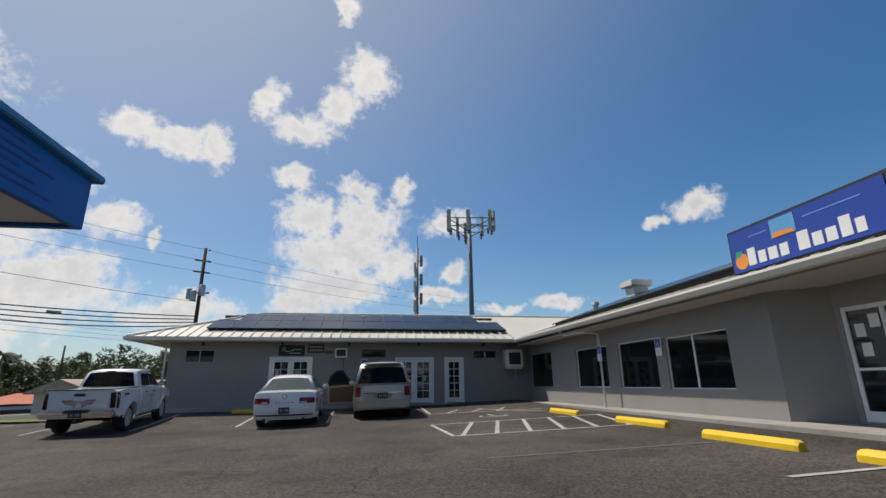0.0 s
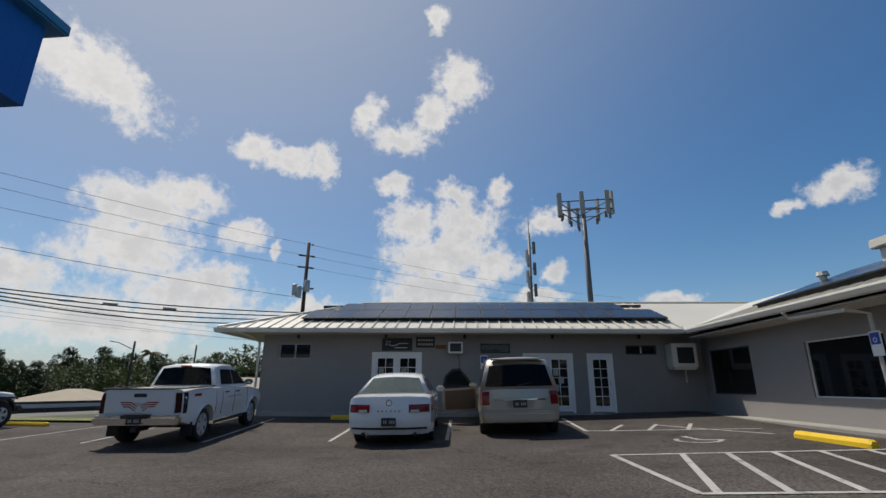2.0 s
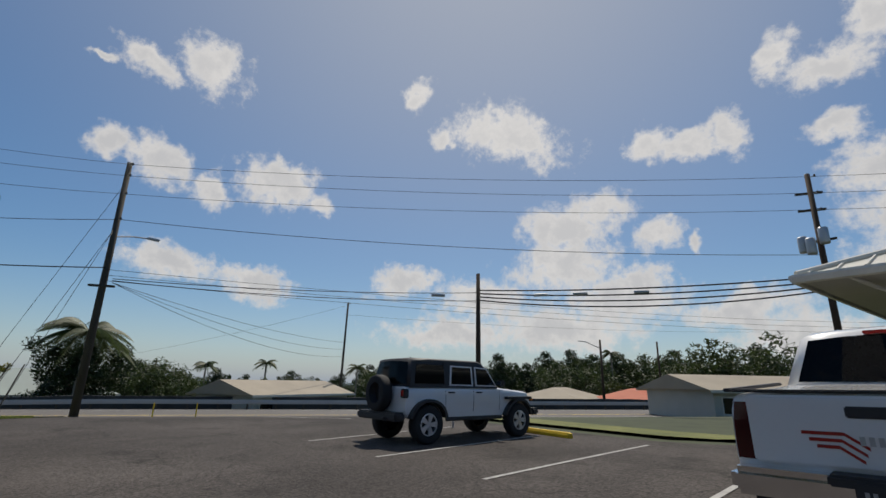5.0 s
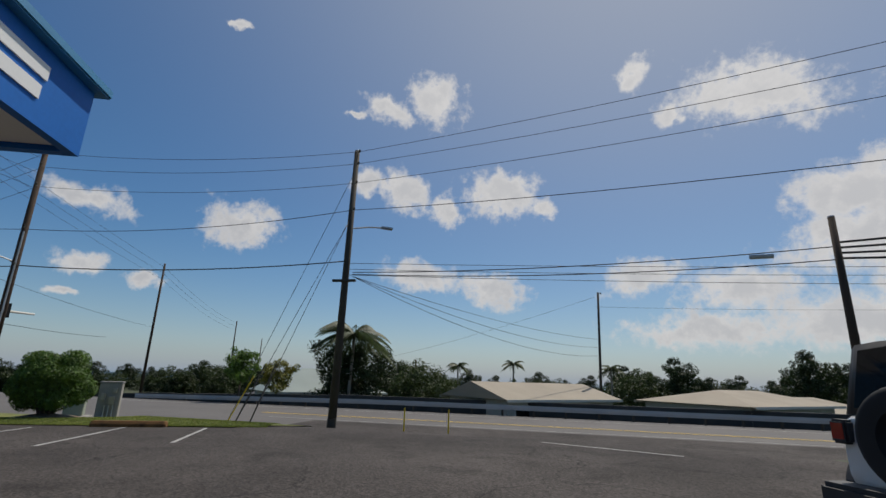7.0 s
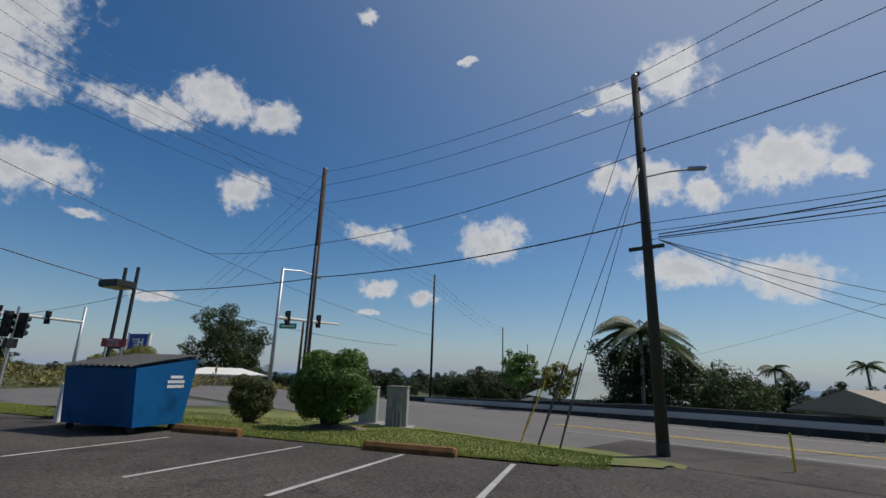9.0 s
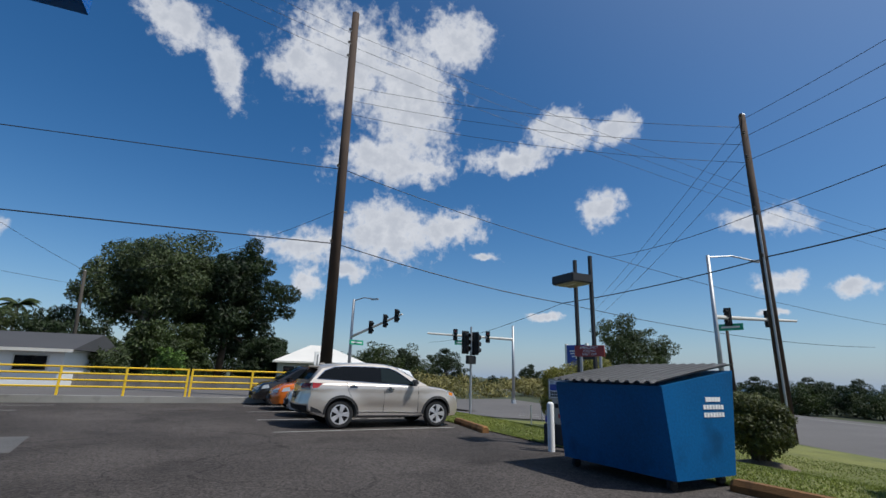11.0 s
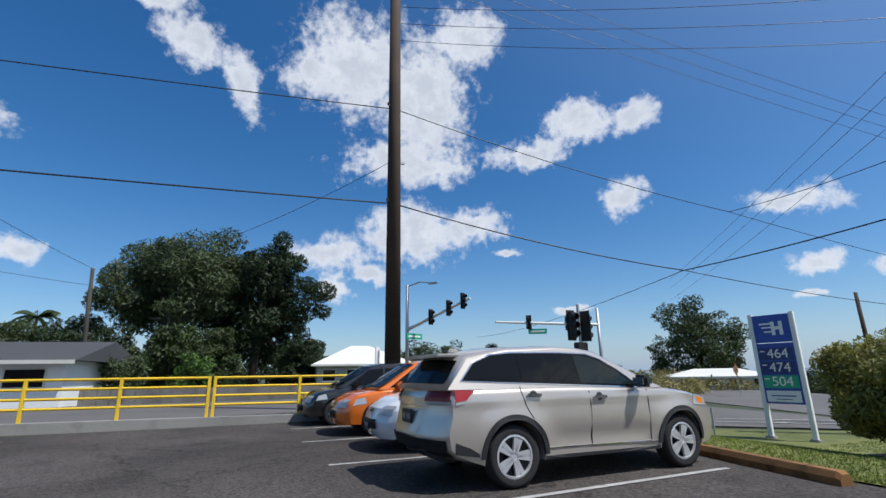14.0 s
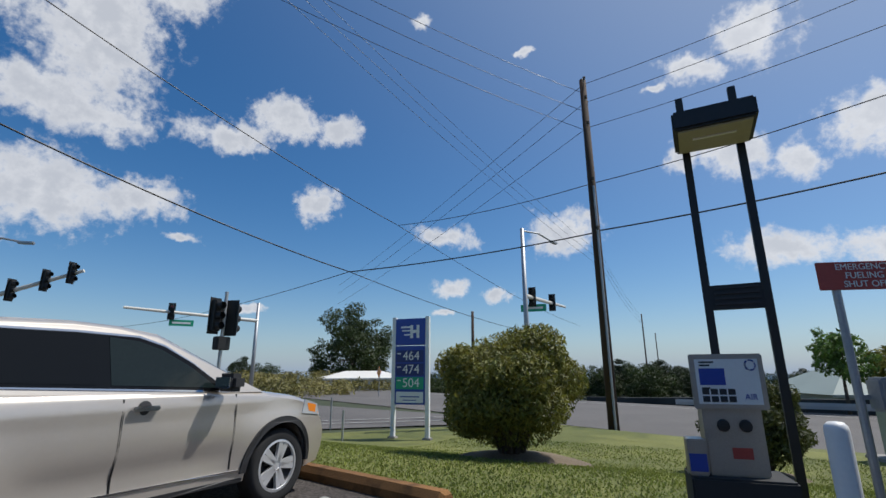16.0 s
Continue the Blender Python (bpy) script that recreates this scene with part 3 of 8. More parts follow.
sheet("grass_strip", [(-20.5, 23.2), (-8, 23.2)], [(-22, 24.8), (-8, 24.8)], 0.03, GRASSM, "green grass strip behind the parking stalls", "lawn", 4, 1.5)


def along_road(s, d):
    return (-0.922 * s + 0.386 * d, 0.386 * s + 0.922 * d)


sheet("main_road", [along_road(35.0, d) for d in (-220, -40, 60, 220)], [along_road(49.6, d) for d in (-220, -40, 60, 220)], 0.0, ROADM, "grey asphalt two-way road", "road", 8, 4.0)
sheet("road_shoulder", [along_road(35.0, d) for d in (-6, 20, 60, 110)], [along_road(39.9, d) for d in (-6, 20, 60, 110)], 0.008, ASPHALT, "dark rough asphalt shoulder beside the road", "road shoulder", 4, 3.0)
sheet("cross_street", [(-34, -31), (-20, -31), (60, -31)], [(-34, -20.2), (-20, -20.2), (60, -20.2)], -0.008, ROADM, "grey asphalt side street behind the fence", "road", 4, 4.0)
sheet("junction", [(-26, -31.5), (-33, -32), (-45, -34)], [(-26.5, -18.6), (-33, -16.5), (-40.5, -9.2)], -0.012, ROADM, "grey asphalt junction", "road", 8, 2.0)
for s, m, w in ((40.3, LINEW, 0.12), (42.6, LINEY, 0.11), (42.95, LINEY, 0.11), (47.3, LINEW, 0.12)):
    for d0, d1 in ((-11, 30), (30, 110)) if m is LINEY else ((-9, 110),) if s < 41 else ((-60, 110),):
        sheet("road_line", [along_road(s, d0), along_road(s, d1)], [along_road(s + w, d0), along_road(s + w, d1)], 0.02, m, "painted line along the road", "marking", 1, 4.0, "structure")
for p, q in (((-34.6, -17.0), (-41.0, -10.6)), ((-35.3, -18.0), (-42.2, -11.2))):
    stripe(p, q, 0.14, LINEW, 0.02, "white edge line at the junction")

# parking lines
for a, b in (((-10.5, 15.1), (-11.35, 21.0)), ((-13.15, 14.9), (-14.1, 20.4)), ((-7.8, 15.4), (-8.4, 20.6)), ((-2.06, 15.9), (-2.17, 20.2)), ((-5.0, 15.6), (-5.35, 20.8)), ((0.75, 15.9), (0.72, 20.5)),
             ((-22.3, 4.05), (-25.5, 4.3)), ((-22.4, 6.15), (-25.7, 6.25)), ((-23.0, 8.3), (-25.8, 8.15)), ((-22.4, 1.4), (-25.1, 1.5)), ((-20.9, -6.4), (-25.5, -6.65)), ((-20.8, -9.25), (-25.4, -9.3)), ((-20.7, -11.95), (-25.4, -12.0)), ((-20.7, -14.5), (-25.4, -14.6)),
             ((6.2, 3.85), (7.4, 3.8)), ((-10.5, -12.6), (-14.6, -12.9)), ((-11.0, -14.7), (-15.0, -15.0)), ((-16.0, 14.8), (-17.2, 20.0)), ((-21.5, 18.7), (-23.6, 16.4))):
    stripe(a, b, 0.09)
sheet("parking_line", [(3.7, 6.70), (7.5, 6.35)], [(3.7, 6.61), (7.5, 6.26)], 0.006, PATCHM, "nearly worn away parking line", "marking", 1, 1.0)
# hatched bay beside the accessible stall
for a, b in (((3.75, 12.95), (3.8, 9.85)), ((3.8, 9.85), (7.8, 9.45)), ((3.75, 12.95), (8.6, 12.5)), ((4.3, 17.0), (8.3, 16.3)), ((4.3, 17.0), (4.4, 20.5)), ((6.4, 17.9), (7.9, 15.2))):
    stripe(a, b, 0.1)
for k in range(6):
    stripe((4.0 + 0.75 * k, 9.85 - 0.07 * k), (4.9 + 0.72 * k, 12.85 - 0.08 * k), 0.1)
for k in range(3):
    stripe((4.9 + 0.9 * k, 16.9 - 0.15 * k), (5.6 + 0.9 * k, 18.2 - 0.1 * k), 0.1)


def wheel_symbol():
    """The painted accessible-parking figure on the stall."""
    pts = [(6.0 + 0.42 * math.cos(a), 14.6 + 0.42 * math.sin(a)) for a in [math.pi * (0.75 + i / 8) for i in range(11)]]
    for p, q in zip(pts, pts[1:]):
        stripe(p, q, 0.1, label="painted accessible symbol arc on asphalt")
    stripe((6.0, 15.3), (6.05, 14.6), 0.12); stripe((6.05, 14.6), (6.5, 14.5), 0.12)


wheel_symbol()
sheet("asphalt_patch", [(-13.0, -6.9), (-16.6, -6.6)], [(-13.0, -3.2), (-16.9, -4.6)], 0.006, PATCHM, "pale rough asphalt patch in the lot", "patch", 6, 0.6)


def stop_block(x, y, heading, label="yellow painted concrete wheel stop on asphalt", length=1.83, material=None, name="wheel_stop", h=0.14, w=0.16):
    bm = bmesh.new()
    prof = [(-w / 2, 0), (w / 2, 0), (w / 2, h * 0.55), (w * 0.28, h), (-w * 0.28, h), (-w / 2, h * 0.55)]
    rings = []
    for u, k in ((-length / 2, 0.82), (-length / 2 + 0.05, 1), (length / 2 - 0.05, 1), (length / 2, 0.82)):
        rings.append([bm.verts.new((u, a * k, b * k)) for a, b in prof])
    for p, q in zip(rings, rings[1:]):
        for i in range(6):
            bm.faces.new((p[i], p[(i + 1) % 6], q[(i + 1) % 6], q[i]))
    bm.faces.new(rings[0][::-1]); bm.faces.new(rings[-1])
    ob = tagged(part(name, bm, material or YPAINT), label, "wheel stop" if material is None else "kerb", "wheel stops")
    ob.matrix_basis = pose(x, y, height(x, y) - 0.004, 0, 0, heading)
    return ob


for x, y, a in ((7.98, 13.6, 92), (7.92, 9.35, 92), (7.6, 5.95, 91), (7.58, 3.3, 91), (-2.45, 20.75, 0), (-14.15, 20.75, -6)):
    stop_block(x, y, a)
for x, y, a, n in ((-25.95, 6.25, 93, 1.75), (-25.9, 1.6, 94, 1.7), (-25.95, -6.6, 80, 2.4)):
    stop_block(x, y, a, "worn orange-brown kerb block at the grass edge", n, RUSTY, "kerb_block", 0.15, 0.2)

# ---- shop building ----
WY, WX = 22.19, 10.0


def shop():
    far = lambda u, d, z: (u, WY + d, z)
    doors = [(-2.33, -0.43, 0.55, 2.65), (3.38, 5.24, 0.55, 2.62), (5.76, 6.71, 0.55, 2.62)]
    wins = [(-5.96, -4.72, 2.40, 2.97), (1.80, 2.92, 2.62, 2.98), (7.22, 8.36, 2.58, 2.92)]
    panel_wall("wall_north", -6.6, 10.2, -0.3, 3.45, doors + wins, far, 0.2, STUCCO, "grey rendered shop wall in the shade")
    tagged(part("wall_west", box(-6.6, -6.4, WY + 0.2, 31, -0.3, 3.45), STUCCO), "grey rendered end wall", "wall", kind="structure")
    side = lambda u, d, z: (WX + d, u, z)
    rwins = [(19.2, 21.7, 1.20, 2.68), (14.35, 16.76, 1.18, 2.56), (11.56, 13.62, 1.16, 2.55), (8.80, 11.12, 1.15, 2.50)]
    panel_wall("wall_east", 7.55, WY, -0.3, 3.3, rwins, side, 0.2, STUCCO, "grey rendered shop wall with dark windows")
    # recessed entrance
    tagged(part("wall_recess", plate([(0, 0), (1.03, 0), (1.03, 3.6), (0, 3.6)], 0.15, lambda u, v, w: (10.0 + 0.73 * u + w, 7.55 - 0.683 * u, -0.3 + v)), STUCCO), "slanted grey wall beside the entrance", "wall", kind="structure")
    panel_wall("wall_entrance", -2.0, 6.84, -0.3, 3.3, [(5.28, 6.73, 0.6, 2.65)], lambda u, d, z: (10.75 + d, u, z), 0.2, STUCCO, "grey wall round the glazed entrance")
    for n, b in (("wall_back", box(18, 18.2, -6, 31, -0.3, 3.4)), ("wall_rear", box(-6.6, 18.2, 31, 31.2, -0.3, 3.4)), ("wall_south", box(10.0, 18.2, -6.2, -6, -0.3, 3.4)), ("wall_front", box(10.0, 10.2, -6, -2.0, -0.3, 3.4))):
        tagged(part(n, b, STUCCO), "plain grey outer wall", "wall", kind="structure")
    # walkways
    tagged(part("pavement_east", plate([(9.0, -6), (10.8, -6), (10.8, 21.6), (9.3, 21.6)], 0.9, lambda u, v, w: (u, v, 0.56 - w)), CONC), "stained concrete walkway with kerb", "walkway", kind="structure")
    tagged(part("pavement_north", box(-6.3, 9.25, 21.55, WY, -0.3, 0.50, 0.02), CONC), "concrete step along the wall", "walkway", kind="structure")
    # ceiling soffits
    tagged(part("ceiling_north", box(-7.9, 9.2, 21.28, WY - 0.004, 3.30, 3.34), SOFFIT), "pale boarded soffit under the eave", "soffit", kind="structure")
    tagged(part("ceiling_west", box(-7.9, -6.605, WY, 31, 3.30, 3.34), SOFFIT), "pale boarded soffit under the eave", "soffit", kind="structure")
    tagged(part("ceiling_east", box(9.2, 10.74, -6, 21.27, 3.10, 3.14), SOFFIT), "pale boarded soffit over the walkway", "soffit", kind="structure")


shop()
E0, ER, RID, RX = 3.46, 3.30, 5.15, 14.2


def shop_roof():
    roof = thing("roof", "cream standing-seam metal hip roof with gutter", "roof", kind="structure")
    a, b, c, d = (-8, 21.2, E0), (9.1, 21.2, ER + 0.1), (RX, 26, RID), (-3.5, 26, RID)
    e, f, g = (9.1, -6.5, ER - 0.1), (RX, -6.5, RID - 0.2), (-8, 31.2, E0)
    h, i = (RX, 31.2, E0), (19, 31.2, E0)

    def slab(*p):
        bm = bmesh.new()
        top = [bm.verts.new(v) for v in p]
        low = [bm.verts.new((v[0], v[1], v[2] - 0.07)) for v in p]
        bm.faces.new(top); bm.faces.new(low[::-1])
        for k in range(len(p)):
            bm.faces.new((top[k], low[k], low[(k + 1) % len(p)], top[(k + 1) % len(p)]))
        return bm

    part("roof_slope", slab(a, b, c, d), ROOFM, roof); part("roof_slope", slab(b, e, f, c), ROOFM, roof)
    part("roof_slope", slab(a, d, g), ROOFM, roof); part("roof_slope", slab(g, d, c, h), ROOFM, roof)
    part("roof_slope", slab(c, f, (19, -6.5, 3.4), (19, 31.2, 3.4), h), ROOFM, roof)
    # seams
    bm = bmesh.new()
    for k in range(40):
        x = -7.8 + 0.43 * k
        t = min(1.0, (x + 8) / 4.5)
        y1 = 21.2 + 4.8 * t
        z1 = E0 + (RID - E0) * t
        if x > 9.1:
            continue
        box(x - 0.02, x + 0.02, 0, 1, 0, 0.045, bm=bm)
        vs = list(bm.verts)[-8:]
        for v in vs:
            f2 = v.co.y
            v.co.y = 21.2 + (y1 - 21.2) * f2
            v.co.z += E0 + (z1 - E0) * f2 - 0.004
    for k in range(24):
        y = 21.6 + 0.42 * k
        t = min(1.0, (y - 21.2) / 4.8) if y < 26 else max(0.0, (31.2 - y) / 5.2)
        box(0, 1, y - 0.02, y + 0.02, 0, 0.045, bm=bm)
        for v in list(bm.verts)[-8:]:
            f2 = v.co.x
            v.co.x = -8 + 4.5 * t * f2
            v.co.z += E0 + (RID - E0) * t * f2 - 0.004
    for k in range(62):
        y = -6.3 + 0.44 * k
        x1 = RX
        x0 = 9.1 if y < 21.2 else 9.1 + (y - 21.2) * 5.1 / 4.8
        if x0 > 14:
            continue
        zs = ER - 0.1 + 0.2 * (y + 6.5) / 27.7
        box(0, 1, y - 0.02, y + 0.02, 0, 0.045, bm=bm)
        for v in list(bm.verts)[-8:]:
            f2 = v.co.x
            v.co.x = x0 + (x1 - x0) * f2
            fr = (v.co.x - 9.1) / 5.1
            v.co.z += zs + (RID - 0.1 - zs) * fr - 0.004
    tagged(part("seams", bm, ROOFM, roof), kind="stuff")
    # ridge caps
    for p, q in ((d, c), (a, d), (d, g)):
        v, fc = tube([(p[0], p[1], p[2] + 0.02), (q[0], q[1], q[2] + 0.02)], 0.07, 8)
        raw("ridge_cap", v, fc, ROOFM, roof)
    # gutters
    def gutter(p, q, out):
        prof = [(0, 0.02), (0.12, 0.02), (0.13, -0.03), (0.09, -0.13), (0.0, -0.15)]
        P, Q, o = Vector(p), Vector(q), Vector(out)
        bm = bmesh.new()
        r = [[bm.verts.new(s + o * u + Vector((0, 0, v))) for u, v in prof] for s in (P, Q)]
        for k in range(5):
            bm.faces.new((r[0][k], r[0][(k + 1) % 5], r[1][(k + 1) % 5], r[1][k]))
        bm.faces.new(r[0]); bm.faces.new(r[1][::-1])
        part("gutter", bm, TRIM, roof)
    gutter((-8.05, 21.2, E0 - 0.02), (9.0, 21.2, ER + 0.08), (0, -1, 0))
    gutter((9.1, 21.15, ER + 0.08), (9.1, -6.5, ER - 0.12), (-1, 0, 0))
    gutter((-8, 21.15, E0 - 0.02), (-8, 31.2, E0 - 0.02), (-1, 0, 0))
    v, fc = tube([(-7.2, 21.25, 3.32), (-7.0, 21.9, 3.2), (-6.7, 22.05, 3.0), (-6.7, 22.1, 0.45)], 0.045, 8)
    raw("downpipe", v, fc, TRIM, roof)
    v, fc = tube([(9.05, 15.9, 3.2), (9.2, 15.9, 3.05), (9.2, 14.15, 2.98), (9.62, 14.1, 2.9), (9.62, 14.05, 0.56)], 0.045, 8)
    raw("downpipe", v, fc, TRIM, roof)
    # plumbing vent and roof unit
    fan = thing("roof_vent", "pale square exhaust hood on the roof", "roof vent", m=pose(12.6, 16.2, 4.75))
    part("hood", box(-0.45, 0.45, -0.45, 0.45, 0.25, 0.5, 0.03), TRIM, fan); part("neck", box(-0.3, 0.3, -0.3, 0.3, -0.4, 0.25), TRIM, fan)
    pipe = thing("vent_pipe", "short pale vent pipe with a cap on the roof", "vent pipe", m=pose(11.5, 17.6, 4.2))
    part("pipe", rod((0, 0, -0.2), (0, 0, 0.3), 0.1), TRIM, pipe); part("cap", rod((0, 0, 0.3), (0, 0, 0.42), 0.17, 0.14), TRIM, pipe)


shop_roof()


def solar_panel():
    p = thing("solar_panel", "dark framed solar panel on a metal roof", "solar panel", "solar panels")
    part("frame", box(0, 0.99, 0, 1.62, 0, 0.035, 0.004), PLASTIC, p)
    part("glass", box(0.02, 0.97, 0.02, 1.60, 0.035, 0.039), SOLAR, p)
    return p


def solar():
    tilt = math.degrees(math.atan2(RID - E0, 4.8))
    first = solar_panel()
    poses = []
    for k in range(14):
        poses.append(pose(-5.2 + 1.01 * k, 22.15, E0 + 0.352 * 0.95 + 0.13, tilt))
    for k in range(12):
        poses.append(pose(-4.2 + 1.01 * k, 23.72, E0 + 0.352 * 2.52 + 0.13, tilt))
    st = math.degrees(math.atan2(RID - ER - 0.1, 5.1))
    for k in range(11):
        poses.append(pose(9.75, 18.2 - 1.01 * k, ER + 0.345 * 0.65 + 0.20, 0, -st, 0) @ pose(0, 0, 0, 0, 0, -90))
        poses.append(pose(11.3, 18.2 - 1.01 * k, ER + 0.345 * 2.2 + 0.20, 0, -st, 0) @ pose(0, 0, 0, 0, 0, -90))
    first.matrix_basis = poses[0]
    for m in poses[1:]:
        copy_thing(first, m)
    rack = thing("panel_rack", "dark metal mounting rails under the panels", "mounting rails")
    for y in (22.4, 23.5, 24.0, 25.0):
        part("rail", box(-5.2, 9.0, y - 0.02, y + 0.02, E0 + 0.352 * (y - 21.2) - 0.02, E0 + 0.352 * (y - 21.2) + 0.12), PLASTIC, rack)
    for x in (9.9, 11.1, 11.6, 12.6):
        part("rail", box(x - 0.02, x + 0.02, 7.2, 18.2, ER - 0.1 + 0.36 * (x - 9.1), ER + 0.345 * (x - 9.1) + 0.19), PLASTIC, rack)


solar()


def glazed_door(name, x0, x1, z0, z1, leaves, label):
    d = thing(name, label, "door", kind="structure")
    y = WY + 0.03
    fr = 0.09
    for a, b, c, e in ((x0, x0 + fr, z0, z1), (x1 - fr, x1, z0, z1), (x0 + fr, x1 - fr, z1 - fr, z1)):
        part("door_frame", box(a, b, WY - 0.02, y + 0.08, c, e), WHITE, d)
    w = (x1 - x0 - 2 * fr) / leaves
    for i in range(leaves):
        a, b = x0 + fr + i * w + 0.004, x0 + fr + (i + 1) * w - 0.004
        bm = bmesh.new()
        st = 0.13
        box(a, a + st, y, y + 0.045, z0 + 0.01, z1 - fr, bm=bm); box(b - st, b, y, y + 0.045, z0 + 0.01, z1 - fr, bm=bm)
        box(a + st, b - st, y, y + 0.045, z0 + 0.01, z0 + 0.25, bm=bm); box(a + st, b - st, y, y + 0.045, z1 - fr - 0.14, z1 - fr, bm=bm)
        leaf = part("leaf", bm, WHITE, d)
        gz0, gz1 = z0 + 0.25, z1 - fr - 0.14
        part("pane", box(a + st, b - st, y + 0.018, y + 0.026, gz0, gz1), GLASS, leaf)
        bm = bmesh.new()
        n = 2
        for k in range(1, n):
            u = a + st + (b - a - 2 * st) * k / n
            box(u - 0.012, u + 0.012, y + 0.004, y + 0.017, gz0, gz1, bm=bm)
        for k in range(1, 5):
            u = gz0 + (gz1 - gz0) * k / 5
            box(a + st, b - st, y + 0.004, y + 0.017, u - 0.012, u + 0.012, bm=bm)
        part("glazing_bars", bm, WHITE, leaf)
        hx = b - 0.06 if i == 0 else a + 0.06
        part("handle", rod((hx, y - 0.05, z0 + 1.0), (hx, y - 0.05, z0 + 1.12), 0.015), STEEL, leaf)
        if leaves == 2:
            for k in range(3):
                px = a + st + 0.05 + 0.18 * (k % 2)
                pz = gz0 + 0.5 + 0.28 * k
                part("notice", box(px, px + 0.19, y - 0.003, y + 0.003, pz, pz + 0.24), (LINEW, SOFFIT, LINEW)[k], leaf, "paper notice taped to the glass")


glazed_door("door_1", -2.33, -0.43, 0.50, 2.65, 2, "white double glazed door with papers taped inside")
glazed_door("door_2", 3.38, 5.24, 0.50, 2.62, 2, "white double glazed door with notices")
glazed_door("door_3", 5.76, 6.71, 0.50, 2.62, 1, "white single door with small panes")


def window(name, label, u0, u1, z0, z1, place, bars=(), frame_m=None, fw=0.05):
    w = thing(name, label, "window", kind="structure")
    P = lambda a, b, c, d, d0, d1: plate([(a, c), (b, c), (b, d), (a, d)], d1 - d0, lambda u, v, t: place(u, d0 + t, v))
    bm = bmesh.new()
    for a, b, c, d in ((u0, u0 + fw, z0, z1), (u1 - fw, u1, z0, z1), (u0 + fw, u1 - fw, z0, z0 + fw), (u0 + fw, u1 - fw, z1 - fw, z1)):
        plate([(a, c), (b, c), (b, d), (a, d)], 0.06, lambda u, v, t: place(u, 0.05 + t, v), bm)
    part("window_frame", bm, frame_m or PLASTIC, w)
    cuts = [u0 + fw, *bars, u1 - fw]
    for a, b in zip(cuts, cuts[1:]):
        part("pane", P(a + 0.01, b - 0.01, z0 + fw, z1 - fw, 0.08, 0.09), GLASS, w)
    for u in bars:
        part("mullion", P(u - 0.025, u + 0.025, z0 + fw, z1 - fw, 0.05, 0.1), frame_m or WHITE, w)
    return w


farp = lambda u, d, z: (u, WY + d, z)
sidep = lambda u, d, z: (WX + d, u, z)
window("window_1", "small dark high sliding window with pale bar", -5.96, -4.72, 2.40, 2.97, farp, (-5.34,), SOFFIT, 0.035)
window("window_2", "dark boarded high window strip", 1.80, 2.92, 2.62, 2.98, farp)
window("window_3", "small dark high window", 7.22, 8.36, 2.58, 2.92, farp, (7.8,))
window("window_4", "dark tinted shop window", 19.2, 21.7, 1.20, 2.68, sidep)
window("window_5", "dark tinted shop window", 14.35, 16.76, 1.18, 2.56, sidep, (), WHITE, 0.03)
window("window_6", "dark tinted shop window", 11.56, 13.62, 1.16, 2.55, sidep, (), WHITE, 0.03)
window("window_7", "dark tinted shop window with a pale mullion", 8.80, 11.12, 1.15, 2.50, sidep, (10.05,), WHITE, 0.03)


def entrance():
    d = thing("door_4", "white framed glass entrance door with notices", "door", kind="structure")
    X = 10.75
    bm = bmesh.new()
    for a, b, c, e in ((6.65, 6.73, 0.56, 2.65), (5.28, 5.36, 0.56, 2.65), (5.36, 6.65, 2.57, 2.65), (5.36, 6.65, 0.56, 0.78), (5.36, 6.65, 1.48, 1.53), (5.96, 6.04, 0.78, 2.57)):
        box(X + 0.02, X + 0.1, a, b, c, e, bm=bm)
    part("door_frame", bm, WHITE, d)
    part("pane", box(X + 0.05, X + 0.06, 6.04, 6.65, 0.78, 2.57), GLASS, d); part("pane", box(X + 0.05, X + 0.06, 5.36, 5.96, 0.78, 2.57), GLASS, d)
    for z, y in ((2.2, 6.38), (1.85, 6.33), (2.35, 6.1)):
        part("notice", box(X + 0.044, X + 0.049, y, y + 0.18, z - 0.12, z + 0.12), WHITE, d, "white paper notice on the glass")


entrance()


